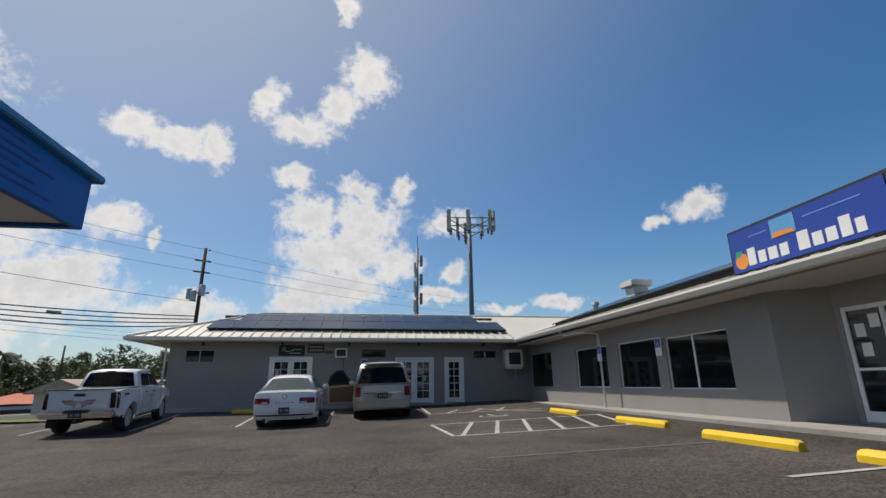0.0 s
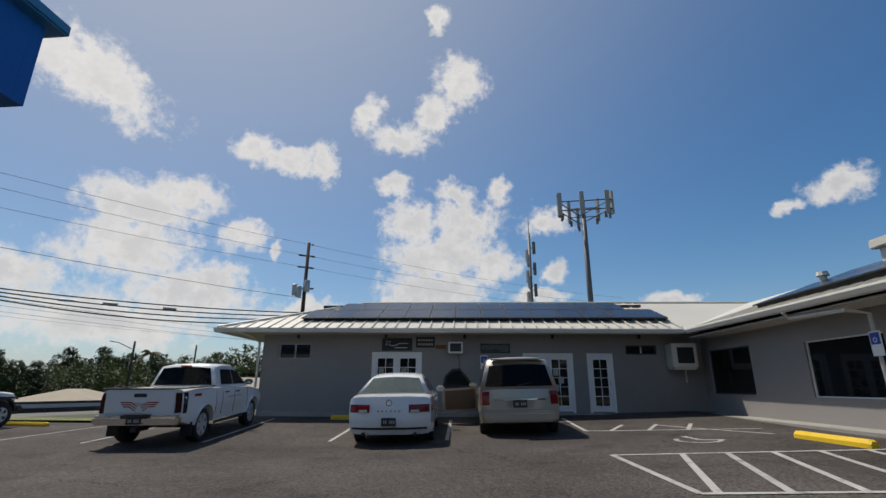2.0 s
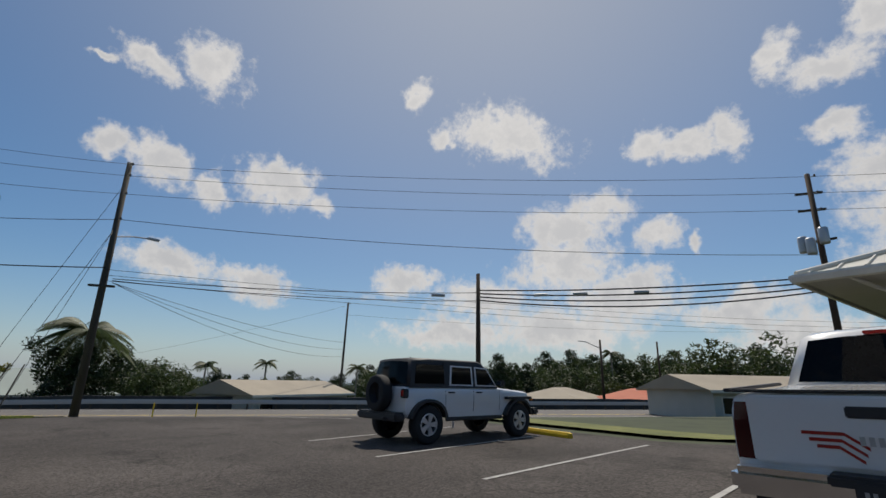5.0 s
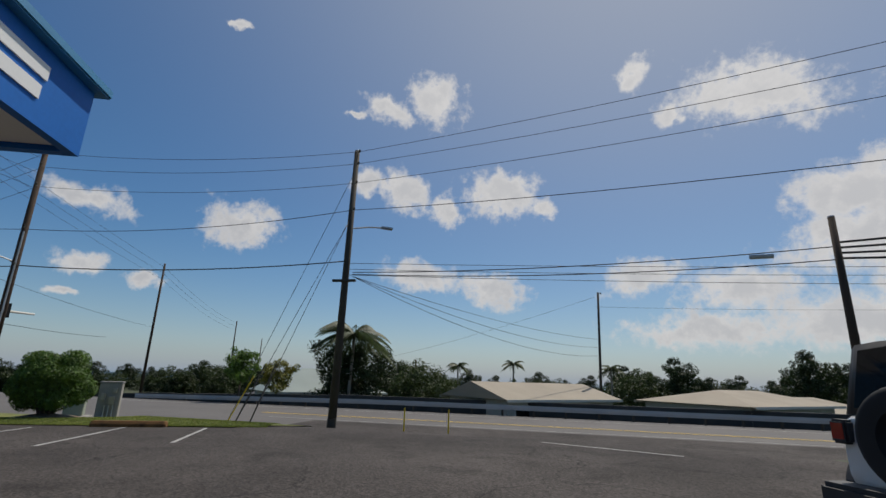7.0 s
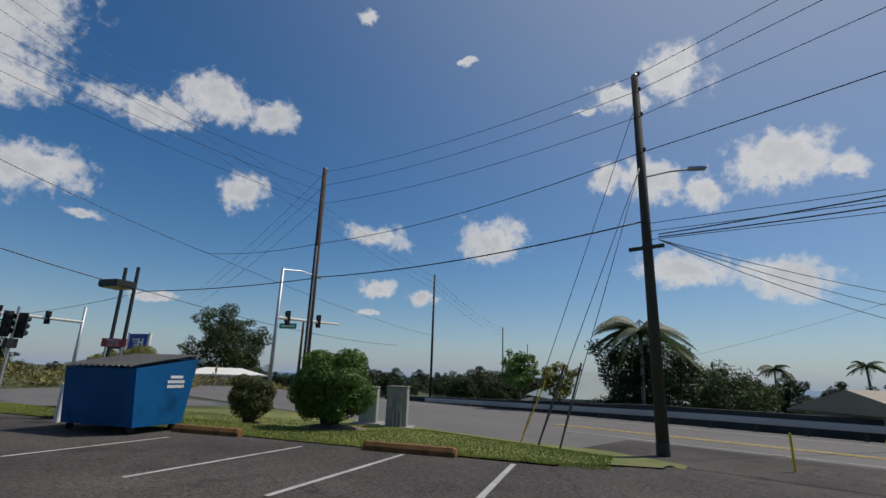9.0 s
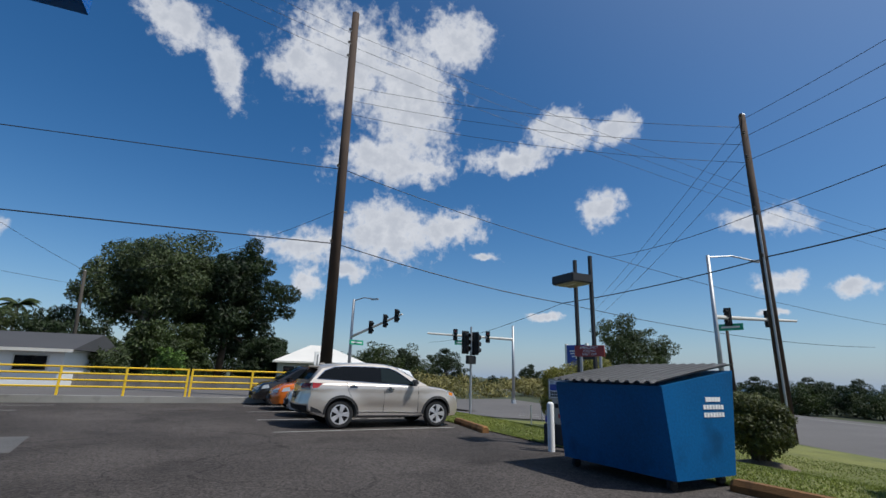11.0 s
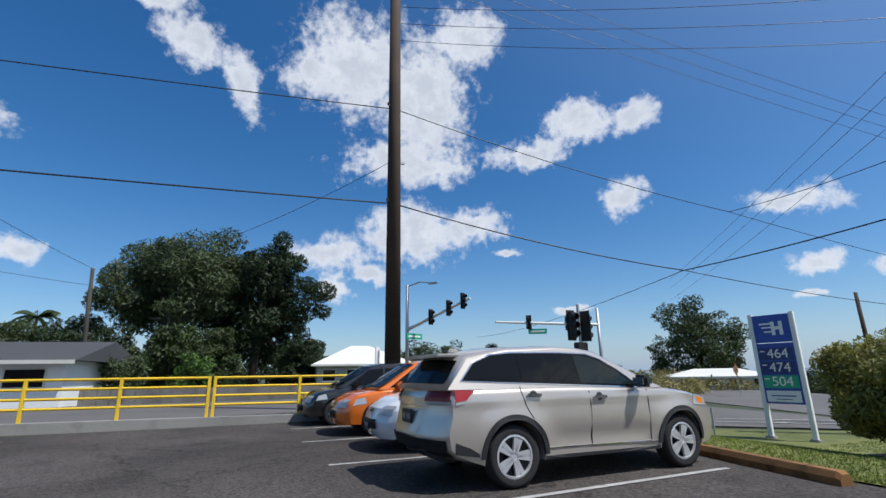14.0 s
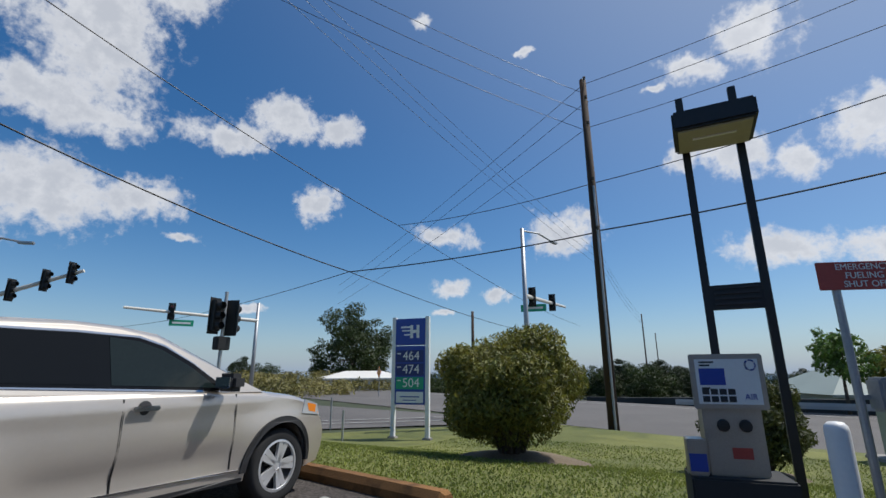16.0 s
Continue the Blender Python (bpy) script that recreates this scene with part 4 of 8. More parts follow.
def shop_sign():
    s = thing("shop_sign", "blue lightbox sign with white block lettering and fruit", "sign", m=Matrix.Translation((9.25, 7.45, 3.36)))
    part("case", box(0.0, 0.32, -3.2, 0, 0.0, 0.95, 0.02), BLACK, s)
    part("face", box(-0.012, 0.0, -3.12, -0.06, 0.06, 0.89), SIGNB, s)
    part("leg", box(0.1, 0.2, -0.5, -0.4, -0.25, 0.0), BLACK, s); part("leg", box(0.1, 0.2, -2.8, -2.7, -0.25, 0.0), BLACK, s)
    u = 0.46
    for wdt, hgt in ((0.19, 0.34), (0.18, 0.23), (0.20, 0.23), (0.18, 0.23), (0.0, 0), (0.22, 0.33), (0.19, 0.23), (0.19, 0.23), (0.19, 0.34), (0.16, 0.23)):
        if not wdt:
            u += 0.14
            continue
        part("letter_block", box(-0.02, -0.011, -u - wdt, -u, 0.14, 0.14 + hgt, 0.003), WHITE, s, "white block in place of a letter")
        u += wdt + 0.055
    part("fruit", plate([(0.16 * math.cos(a), 0.16 * math.sin(a)) for a in [i * math.pi / 10 for i in range(20)]], 0.007, lambda p, q, w: (-0.012 - w, -0.3 + p, 0.27 + q)), ORANGE, s, "orange fruit disc")
    part("leaf", plate([(-0.15, 0.10), (0.0, 0.12), (0.06, 0.22), (-0.1, 0.24)], 0.009, lambda p, q, w: (-0.012 - w, -0.3 - p, 0.25 + q)), SIGNG, s)
    pic = part("picture", plate([(-0.26, -0.18), (0.26, -0.18), (0.26, 0.18), (-0.26, 0.18)], 0.006, lambda p, q, w: (-0.012 - w, -1.33 + p, 0.68 + q)), mat("picture_sky", (0.10, 0.35, 0.62), 0.5), s, "small beach picture panel")
    part("sand", plate([(-0.24, -0.17), (0.24, -0.17), (0.2, -0.07), (-0.2, -0.1)], 0.004, lambda p, q, w: (-0.019 - w, -1.33 + p, 0.68 + q)), ORANGE, pic)
    for a, b in ((-0.55, -1.0), (-1.75, -2.75)):
        part("bar", box(-0.017, -0.012, b, a, 0.70, 0.715), mat("sign_line", (0.2, 0.4, 0.8), 0.4), s)


shop_sign()


def small_fixtures():
    s = thing("store_sign", "black shop sign with white script strokes", "sign", m=Matrix.Translation((-1.38, WY - 0.03, 2.94)))
    part("board", box(-0.58, 0.58, -0.02, 0.02, -0.24, 0.23, 0.008), BLACK, s)
    v, f = tube([(-0.42, -0.025, -0.05), (-0.38, -0.025, 0.12), (-0.25, -0.025, 0.1), (-0.33, -0.025, 0.0), (-0.2, -0.025, -0.06), (0.0, -0.025, -0.02), (0.1, -0.025, 0.04), (0.42, -0.025, 0.03)], 0.014)
    raw("lettering", v, f, WHITE, s); part("underline", box(-0.1, 0.4, -0.026, -0.02, -0.14, -0.115), WHITE, s)
    s = thing("notice_board", "dark board with two rows of faded lettering", "sign", m=Matrix.Translation((-0.30, WY - 0.03, 3.02)))
    part("board", box(-0.36, 0.36, -0.02, 0.02, -0.2, 0.2, 0.01), BLACK, s)
    for z in (0.08, -0.08):
        for k in range(6):
            part("bar", box(-0.28 + 0.1 * k, -0.21 + 0.1 * k, -0.025, -0.02, z - 0.04, z + 0.04), SOFFIT, s)
    tagged(part("wall_plaque", box(0.08, 0.5, WY - 0.03, WY - 0.004, 2.78, 2.92, 0.008), mat("rust_board", (0.16, 0.07, 0.03), 0.9)), "small rust-brown plaque on the wall", "plaque")
    a = thing("air_conditioner", "small white window air conditioner in the wall", "air conditioner", m=Matrix.Translation((0.86, WY - 0.12, 2.81)))
    part("casing", box(-0.27, 0.27, -0.15, 0.12, -0.21, 0.21, 0.015), WHITE, a); part("grille", box(-0.21, 0.21, -0.156, -0.15, -0.15, 0.15), PLASTIC, a)
    v, f = tube([(0.1, 0.1, -0.2), (0.14, 0.1, -0.6), (0.12, 0.1, -1.1)], 0.012)
    raw("cord", v, f, PLASTIC, a)
    a = thing("ac_condenser", "pale boxed air-conditioner on a wall bracket", "air conditioner", m=Matrix.Translation((9.1, WY - 0.35, 2.52)))
    part("casing", box(-0.46, 0.42, -0.3, 0.3, -0.42, 0.42, 0.02), TRIM, a); part("intake", box(-0.28, 0.3, -0.306, -0.3, -0.28, 0.28), BLACK, a)
    part("bracket", box(-0.4, 0.36, -0.25, 0.345, -0.50, -0.425), TRIM, a); part("pipe", rod((0.2, 0.3, -0.45), (0.2, 0.3, -0.95), 0.03), TRIM, a)
    for x, y, ax in ((1.93, WY - 0.02, 0), (9.6, 14.05, 1), (9.97, 11.35, 1)):
        s = thing("parking_sign", "blue and white accessible parking sign on the wall", "sign", m=pose(x, y, 2.28, 0, 0, -90 * ax))
        part("board", box(-0.14, 0.14, -0.03, -0.012, -0.25, 0.25, 0.004), WHITE, s); part("panel", box(-0.115, 0.115, -0.035, -0.03, -0.02, 0.22), SIGNB, s)
        part("figure", lathe([(0.05, 0), (0.05, 0.004), (0.035, 0.004), (0.035, 0)], "Y", 14), WHITE, s).matrix_basis = pose(0, -0.04, 0.07)
    for x in (-5.2, -1.8, 1.2, 4.5, 7.7):
        l = thing("eave_light", "small dark floodlight under the eave", "light", "eave lights", m=Matrix.Translation((x, WY - 0.14, 3.22)))
        part("lamp_body", box(-0.05, 0.05, -0.06, 0.06, -0.08, 0.075, 0.015), BLACK, l); part("arm", rod((0, 0, 0.05), (0, 0.14, 0.05), 0.015), BLACK, l)


small_fixtures()

# ---- fuel canopy ----


def canopy():
    c = thing("fuel_canopy", "blue fuel station canopy with teal roof edge", "canopy", kind="structure", m=pose(-3.0, 7.68, 0, 0, 0, -2.4) @ pose(3.0, -7.68, 0))
    x0, x1, y0, y1, z0, z1 = -18.0, -3.0, 0.6, 7.68, 3.93, 4.82
    part("deck", box(x0 + 0.15, x1 - 0.15, y0 + 0.15, y1 - 0.15, z0 + 0.06, z0 + 0.2), WHITE, c)
    for n, b in (("fascia", box(x0, x1, y1 - 0.12, y1, z0, z1)), ("fascia", box(x0, x1, y0, y0 + 0.12, z0, z1)), ("fascia", box(x1 - 0.12, x1, y0 + 0.121, y1 - 0.121, z0, z1)), ("fascia", box(x0, x0 + 0.12, y0 + 0.121, y1 - 0.121, z0, z1))):
        part(n, b, CANOPYB, c)
    part("roof_edge", box(x0 - 0.14, x1 + 0.14, y0 - 0.14, y1 + 0.14, z1, z1 + 0.13, 0.02), CANOPYT, c)
    for k in range(6):
        z = z0 + 0.16 + 0.12 * k
        part("stripe", box(x1 + 0.001, x1 + 0.012, y0 + 0.4 + 0.2 * k, y1 - 0.9 - 0.35 * (k % 3), z, z + 0.035), mat("stripe_navy", (0.01, 0.06, 0.26), 0.5) if k == 0 else bpy.data.materials["stripe_navy"], c)
    for a, b, d, e in ((-17.8, -17.3, 4.45, 4.62), (-17.75, -17.45, 4.2, 4.36)):
        part("lettering", box(a + 0.6, b + 0.9, y1 + 0.001, y1 + 0.02, d, e), WHITE, c)
    for x in (-6, -15):
        part("column", box(x - 0.15, x + 0.15, 3.95, 4.25, height(x, 4.1) - 0.05, z0 + 0.06, 0.02), WHITE, c)


canopy()

# ---- vehicles ----


def interp(line, v, k):
    """Reads the other coordinate of a polyline at v of coordinate k."""
    for p, q in zip(line, line[1:]):
        a, b = p[k], q[k]
        if min(a, b) <= v <= max(a, b) and a != b:
            t = (v - a) / (b - a)
            return p[1 - k] + (q[1 - k] - p[1 - k]) * t
    return line[0][1 - k] if abs(v - line[0][k]) < abs(v - line[-1][k]) else line[-1][1 - k]


def wheel_parts(car, x, y, r, width, spokes, rim_m, rim_k=0.68, name="wheel"):
    side = 1 if y > 0 else -1
    hub = new(name)
    hub.parent = car
    hub.matrix_basis = Matrix.Translation((x, y, r))
    h = width / 2
    tyre = [(r * rim_k, -h * 0.9), (r * 0.86, -h), (r * 0.96, -h * 0.9), (r, -h * 0.6), (r, h * 0.6), (r * 0.96, h * 0.9), (r * 0.86, h), (r * rim_k, h * 0.9)]
    part("tyre", lathe(tyre, "Y", 32), RUBBER, hub, smooth=True)
    R = r * rim_k
    bm = lathe([(R * 1.02, -h * 0.9), (R * 1.02, h * 0.8), (R * 0.9, h * 0.82), (R * 0.88, h * 0.3), (0.02, h * 0.25)], "Y", 32)
    if side < 0:
        for v in bm.verts:
            v.co.y *= -1
    part("barrel", bm, PLASTIC, hub, smooth=True)
    bm = bmesh.new()
    lathe([(R * 1.0, side * h * 0.86), (R * 0.9, side * h * 0.9), (R * 0.88, side * h * 0.7)], "Y", 32, bm)
    lathe([(0.001, side * h * 0.8), (R * 0.2, side * h * 0.78), (R * 0.22, side * h * 0.5)], "Y", 16, bm)
    for k in range(spokes):
        a = 2 * math.pi * k / spokes
        for d in (-0.16, 0.16) if spokes <= 6 else (0.0,):
            w0, w1 = 0.07 * R + 0.008, 0.075 * R + 0.01
            ca, sa = math.cos(a + d), math.sin(a + d)
            pts = [(0.15 * R, -w0), (0.93 * R, -w1), (0.93 * R, w1), (0.15 * R, w0)]
            rows = []
            for u, v in pts:
                px, pz = u * ca - v * sa, u * sa + v * ca
                rows.append((bm.verts.new((px, side * h * 0.84, pz)), bm.verts.new((px, side * h * 0.55, pz))))
            bm.faces.new([q[0] for q in rows])
            for i in range(4):
                j = (i + 1) % 4
                bm.faces.new((rows[i][0], rows[j][0], rows[j][1], rows[i][1]))
    part("rim", bm, rim_m, hub)
    return hub


def car(name, label, m, spec):
    """A vehicle: x ahead, y to its left, origin on the ground midway between the axles."""
    c = thing(name, label, spec.get("category", "car"), "parked vehicles", m)
    top, cab = spec["top"], spec["cab"]
    W, wb, r, paint = spec["w"], spec["wb"], spec["r"], spec["paint"]
    ra, zb = spec.get("arch", r * 1.2), spec.get("sill", 0.24)
    xr, xf = min(p[0] for p in top), max(p[0] for p in top)
    zbelt = max(p[1] for p in top)
    zm = (zbelt + zb) / 2

    def relief(x, z):
        """Swelling over the wheels, hollow lower doors and a shoulder line."""
        k = spec.get("relief", 0.7)
        b = 0.014 * math.exp(-((z - zbelt + 0.15) / 0.06) ** 2)
        b -= 0.030 * math.exp(-((z - zb - 0.22) / 0.11) ** 2) * (1 - sstep(wb * 0.22, wb * 0.36, abs(x)))
        for cx in (wb / 2, -wb / 2):
            b += 0.024 * math.exp(-((math.hypot(x - cx, z - r) - ra) / 0.14) ** 2)
        return k * b

    def bow(x, yf, z):
        """Plan rounding of nose and tail and side tuck."""
        t = max(0.0, (abs(x - (xf + xr) / 2) / ((xf - xr) / 2) - 0.6) / 0.4)
        k = spec.get("round", 0.2)
        nx = x - math.copysign(k * abs(yf) ** 3 * t * t, x - (xf + xr) / 2)
        ny = yf * (W * (1 - 0.05 * ((z - zm) / (zbelt - zm)) ** 2) * (1 - 0.05 * t * t) + relief(x, z))
        return nx, ny, z

    # lower body outline with arches
    low = []
    for cx in (wb / 2, -wb / 2):
        for k in range(21):
            a = math.pi * k / 20
            z = r + ra * math.sin(a) * 0.98
            low.append((cx + ra * math.cos(a), max(zb, z) if 0 < k < 20 else zb))
    outline = [(x, z, True) for x, z in top] + [(x, z, False) for x, z in low]
    bm = bmesh.new()
    layers = []
    for yf, drop in ((-1, 0.05), (-0.965, 0.018), (-0.85, 0.0), (-0.45, -0.012), (0.45, -0.012), (0.85, 0.0), (0.965, 0.018), (1, 0.05)):
        ring = []
        for x, z, up in outline:
            zz = z - drop if up and z > zm else z + (drop * 0.6 if up else 0)
            ring.append(bm.verts.new((x, yf * W, zz)))
        layers.append(ring)
    n = len(outline)
    for p, q in zip(layers, layers[1:]):
        for i in range(n):
            bm.faces.new((p[i], p[(i + 1) % n], q[(i + 1) % n], q[i]))
    bm.faces.new(layers[0]); bm.faces.new(layers[-1][::-1])
    for k in range(1, spec.get("rows", 9)):
        bmesh.ops.bisect_plane(bm, geom=bm.verts[:] + bm.edges[:] + bm.faces[:], plane_co=(0, 0, zb + (zbelt - zb) * k / spec.get("rows", 9)), plane_no=(0, 0, 1))
    for k in range(1, spec.get("slices", 18)):
        bmesh.ops.bisect_plane(bm, geom=bm.verts[:] + bm.edges[:] + bm.faces[:], plane_co=(xr + (xf - xr) * k / spec.get("slices", 18), 0, 0), plane_no=(1, 0, 0))
    for v in bm.verts:
        v.co = bow(v.co.x, v.co.y / W, v.co.z)
    bmesh.ops.recalc_face_normals(bm, faces=bm.faces)
    for e in bm.edges:
        e.smooth = len(e.link_faces) == 2 and e.calc_face_angle(0) < 0.6
    body = part("body", bm, paint, c, spec.get("body_label", ""), smooth=True)
    part("underbody", box(xr + 0.25, xf - 0.25, -W * 0.66, W * 0.66, zb + 0.02, min(zbelt - 0.08, r + ra * 1.02)), RUBBER, c)
    # cabin
    wbel, wr = spec["wbelt"], spec["wroof"]
    z0, z1 = min(p[1] for p in cab), max(p[1] for p in cab)

    def cy(z):
        return wbel + (wr - wbel) * max(0.0, (z - z0) / (z1 - z0))

    bm = bmesh.new()
    layers = []
    for yf in (-1, -0.93, -0.6, 0, 0.6, 0.93, 1):
        ring = []
        for i, (x, z) in enumerate(cab):
            inner = 0 < i < len(cab) - 1
            zz = z + (0.035 * (1 - yf * yf) - (0.03 if abs(yf) == 1 else 0)) * (1 if inner else 0)
            e = 0.10 * abs(yf) ** 3
            ring.append(bm.verts.new((x - math.copysign(e, x - (cab[0][0] + cab[-1][0]) / 2), yf * cy(z), zz)))
        layers.append(ring)
    n = len(cab)
    for p, q in zip(layers, layers[1:]):
        for i in range(n):
            bm.faces.new((p[i], p[(i + 1) % n], q[(i + 1) % n], q[i]))
    bm.faces.new(layers[0]); bm.faces.new(layers[-1][::-1])
    roofp = part("cabin", bm, spec.get("cab_paint", paint), c)
    for f in roofp.data.polygons:
        f.use_smooth = len(f.vertices) == 4

    def side_plate(poly, s, lift, depth=0.012):
        return plate(poly, depth, lambda u, v, w: (u, s * (cy(v) + lift - depth + w), v))

    for s in (-1, 1):
        if spec.get("band"):
            cx, cz = -0.64, 1.28
            part("window_surround", side_plate([(cx + (x - cx) * 1.018, cz + (z - cz) * 1.08) for x, z in spec["band"]], s, 0.005), CHROME, c, "chrome window surround"); part("window_band", side_plate(spec["band"], s, 0.009), TINT, c)
        for poly in spec["glass"]:
            if spec.get("door_frames"):
                cx, cz = sum(p[0] for p in poly) / len(poly), sum(p[1] for p in poly) / len(poly)
                part("door_frame", side_plate([(cx + (x - cx) * 1.16, cz + (z - cz) * 1.16) for x, z in poly], s, 0.012), paint, c)
            part("side_window", side_plate(poly, s, 0.018 if spec.get("door_frames") else 0.013), LIGHTGLASS if spec.get("clear_front") and poly is spec["glass"][-1] else TINT, c)
        for poly in spec.get("dark_side", []):
            part("side_window", side_plate(poly, s, 0.010), TINT, c)

    def screen(p, q, name_, gm, lo=0.08, hi=0.92, marg=0.10):
        P, Q = Vector((p[0], 0, p[1])), Vector((q[0], 0, q[1]))
        d = Q - P
        nrm = Vector((d.z, 0, -d.x)).normalized()
        if nrm.x * (p[0] - (cab[0][0] + cab[-1][0]) / 2) < 0:
            nrm = -nrm
        bm = bmesh.new()
        rows = []
        for t in (lo, 0.5, hi):
            b = P + d * t
            row = []
            for yf in (-1, -0.5, 0, 0.5, 1):
                y = yf * (cy(b.z) - marg)
                e = 0.10 * (abs(y) / cy(b.z)) ** 3
                v = b + nrm * 0.014 + Vector((0, y, 0))
                v.x -= math.copysign(e, nrm.x)
                v.z += 0.035 * (1 - yf * yf) * t
                row.append(bm.verts.new(v))
            rows.append(row)
        for a, b in zip(rows, rows[1:]):
            for i in range(4):
                bm.faces.new((a[i], a[i + 1], b[i + 1], b[i]))
        ret = bmesh.ops.solidify(bm, geom=bm.faces[:], thickness=0.012)
        part(name_, bm, gm, c)

    screen(cab[0], cab[1], "rear_window", spec.get("rear_glass", TINT), *spec.get("rear_lim", (0.1, 0.92)))
    screen(cab[-1], cab[-2], "windscreen", LIGHTGLASS, 0.06, 0.95)

    rear = [p for p in top if p[0] < xr + 0.5]
    front = [p for p in top if p[0] > xf - 0.9]

    def skin(end, y0, y1, za, zc, name_, material, lab="", out=0.012, under=None):
        """A panel that follows the nose or tail."""
        line = rear if end < 0 else front
        bm = bmesh.new()
        g = []
        for j in range(4):
            z = za + (zc - za) * j / 3
            x = interp(line, z, 1)
            g.append([bm.verts.new(Vector(bow(x, (y0 + (y1 - y0) * i / 6) / W, z)) + Vector((end * out, 0, 0))) for i in range(7)])
        for a, b in zip(g, g[1:]):
            for i in range(6):
                bm.faces.new((a[i], a[i + 1], b[i + 1], b[i]))
        bmesh.ops.solidify(bm, geom=bm.faces[:], thickness=0.03)
        return part(name_, bm, material, under or c, lab)

    def flank(poly, s, name_, material, lab="", out=0.008, depth=0.016):
        """A panel that follows the side of the body."""
        fine_ = []
        for p, q in zip(poly, poly[1:] + poly[:1]):
            k = max(1, math.ceil(math.dist(p, q) / 0.12))
            fine_ += [(p[0] + (q[0] - p[0]) * i / k, p[1] + (q[1] - p[1]) * i / k) for i in range(k)]
        poly = fine_
        return part(name_, plate(poly, depth, lambda u, v, w: (bow(u, 1, v)[0], s * (bow(u, 1, v)[1] + out - depth + w), v)), material, c, lab)

    for end, y0, y1, za, zc, nm, mt, lab in spec.get("skins", []):
        skin(end, y0, y1, za, zc, nm, mt, lab)
        if y0 * y1 > 0:
            skin(end, -y1, -y0, za, zc, nm, mt, lab)
    for poly, nm, mt, lab in spec.get("flanks", []):
        for s in (-1, 1):
            flank(poly, s, nm, mt, lab)
    # door seams
    for x in spec.get("seams", []):
        for s in (-1, 1):
            flank([(x - 0.006, zb + 0.12), (x + 0.006, zb + 0.12), (x + 0.006, zbelt - 0.09), (x - 0.006, zbelt - 0.09)], s, "door_seam", BLACK, "", 0.004, 0.006)
    for x, z in spec.get("handles", []):
        for s in (-1, 1):
            y = s * (bow(x, 1, z)[1] + 0.02)
            part("door_handle", box(x - 0.1, x + 0.1, y - 0.018, y + 0.018, z - 0.018, z + 0.018, 0.008), spec.get("handle_m", paint), c)
    mx, mz = spec["mirror"]
    for s in (-1, 1):
        mir = part("mirror", box(mx - 0.09, mx + 0.07, s * (wbel + 0.03), s * (wbel + 0.26), mz - 0.02, mz + 0.13, 0.04), spec.get("mirror_m", paint), c)
        part("mirror_glass", box(mx - 0.096, mx - 0.09, s * (wbel + 0.06), s * (wbel + 0.235), mz + 0.01, mz + 0.10), CHROME, mir)
    if spec.get("cladding"):
        for cx in (wb / 2, -wb / 2):
            for s in (-1, 1):
                arc = [(cx + (ra + 0.055) * math.cos(a), r + (ra + 0.055) * 0.98 * math.sin(a)) for a in [math.pi * k / 26 for k in range(27)]]
                arc += [(cx + (ra - 0.005) * math.cos(a), r + (ra - 0.005) * 0.98 * math.sin(a)) for a in [math.pi * (26 - k) / 26 for k in range(27)]]
                poly = [(x, max(zb, z)) for x, z in arc]
                flank(poly, s, "wheel_arch", spec["cladding"], "", spec.get("flare", 0.02), spec.get("flare", 0.02) + 0.02)
    for cx in (wb / 2, -wb / 2):
        for s in (-1, 1):
            wheel_parts(c, cx, s * (W - spec.get("tuck", 0.12)), r, spec.get("tyre_w", 0.22), spec.get("spokes", 10), spec.get("rim", ALLOY), spec.get("rim_k", 0.68))
    return c, skin, flank, bow, cy


def on_ground(x, y, heading):
    """A pose for a vehicle at a place, tipped to the slope."""
    h = radians(heading)
    dx, dy = math.cos(h), math.sin(h)
    z = height(x, y)
    fore = (height(x + dx, y + dy) - height(x - dx, y - dy)) / 2
    side = (height(x - dy, y + dx) - height(x + dy, y - dx)) / 2
    return Matrix.Translation((x, y, z)) @ pose(0, 0, 0, 0, 0, heading) @ pose(0, 0, 0, math.degrees(math.atan(side)), -math.degrees(math.atan(fore)), 0)


def number_plate(c, x, y, z, end):
    p = part("number_plate", box(x - 0.008, x + 0.008, y - 0.155, y + 0.155, z - 0.08, z + 0.08, 0.004), PLASTIC, c, "dark framed number plate with plain bars")
    for k in range(6):
        if k != 3:
            part("bar", box(x + end * 0.009 - 0.001, x + end * 0.009 + 0.001, y - 0.115 + 0.042 * k - 0.012, y - 0.115 + 0.042 * k + 0.012, z - 0.035, z + 0.03), SOFFIT, p)


def sedan_top(xr=-2.61, xf=2.39, k=1.0):
    return [(xr + 0.10, 0.26), (xr + 0.02, 0.40), (xr, 0.55), (xr + 0.05, 0.80), (xr + 0.12, 1.01 * k), (xr + 0.6, 1.05 * k), (-0.6, 1.0 * k), (1.15, 0.98 * k), (xf - 0.55, 0.88 * k), (xf - 0.15, 0.72), (xf, 0.5), (xf - 0.03, 0.38), (xf - 0.1, 0.25)]


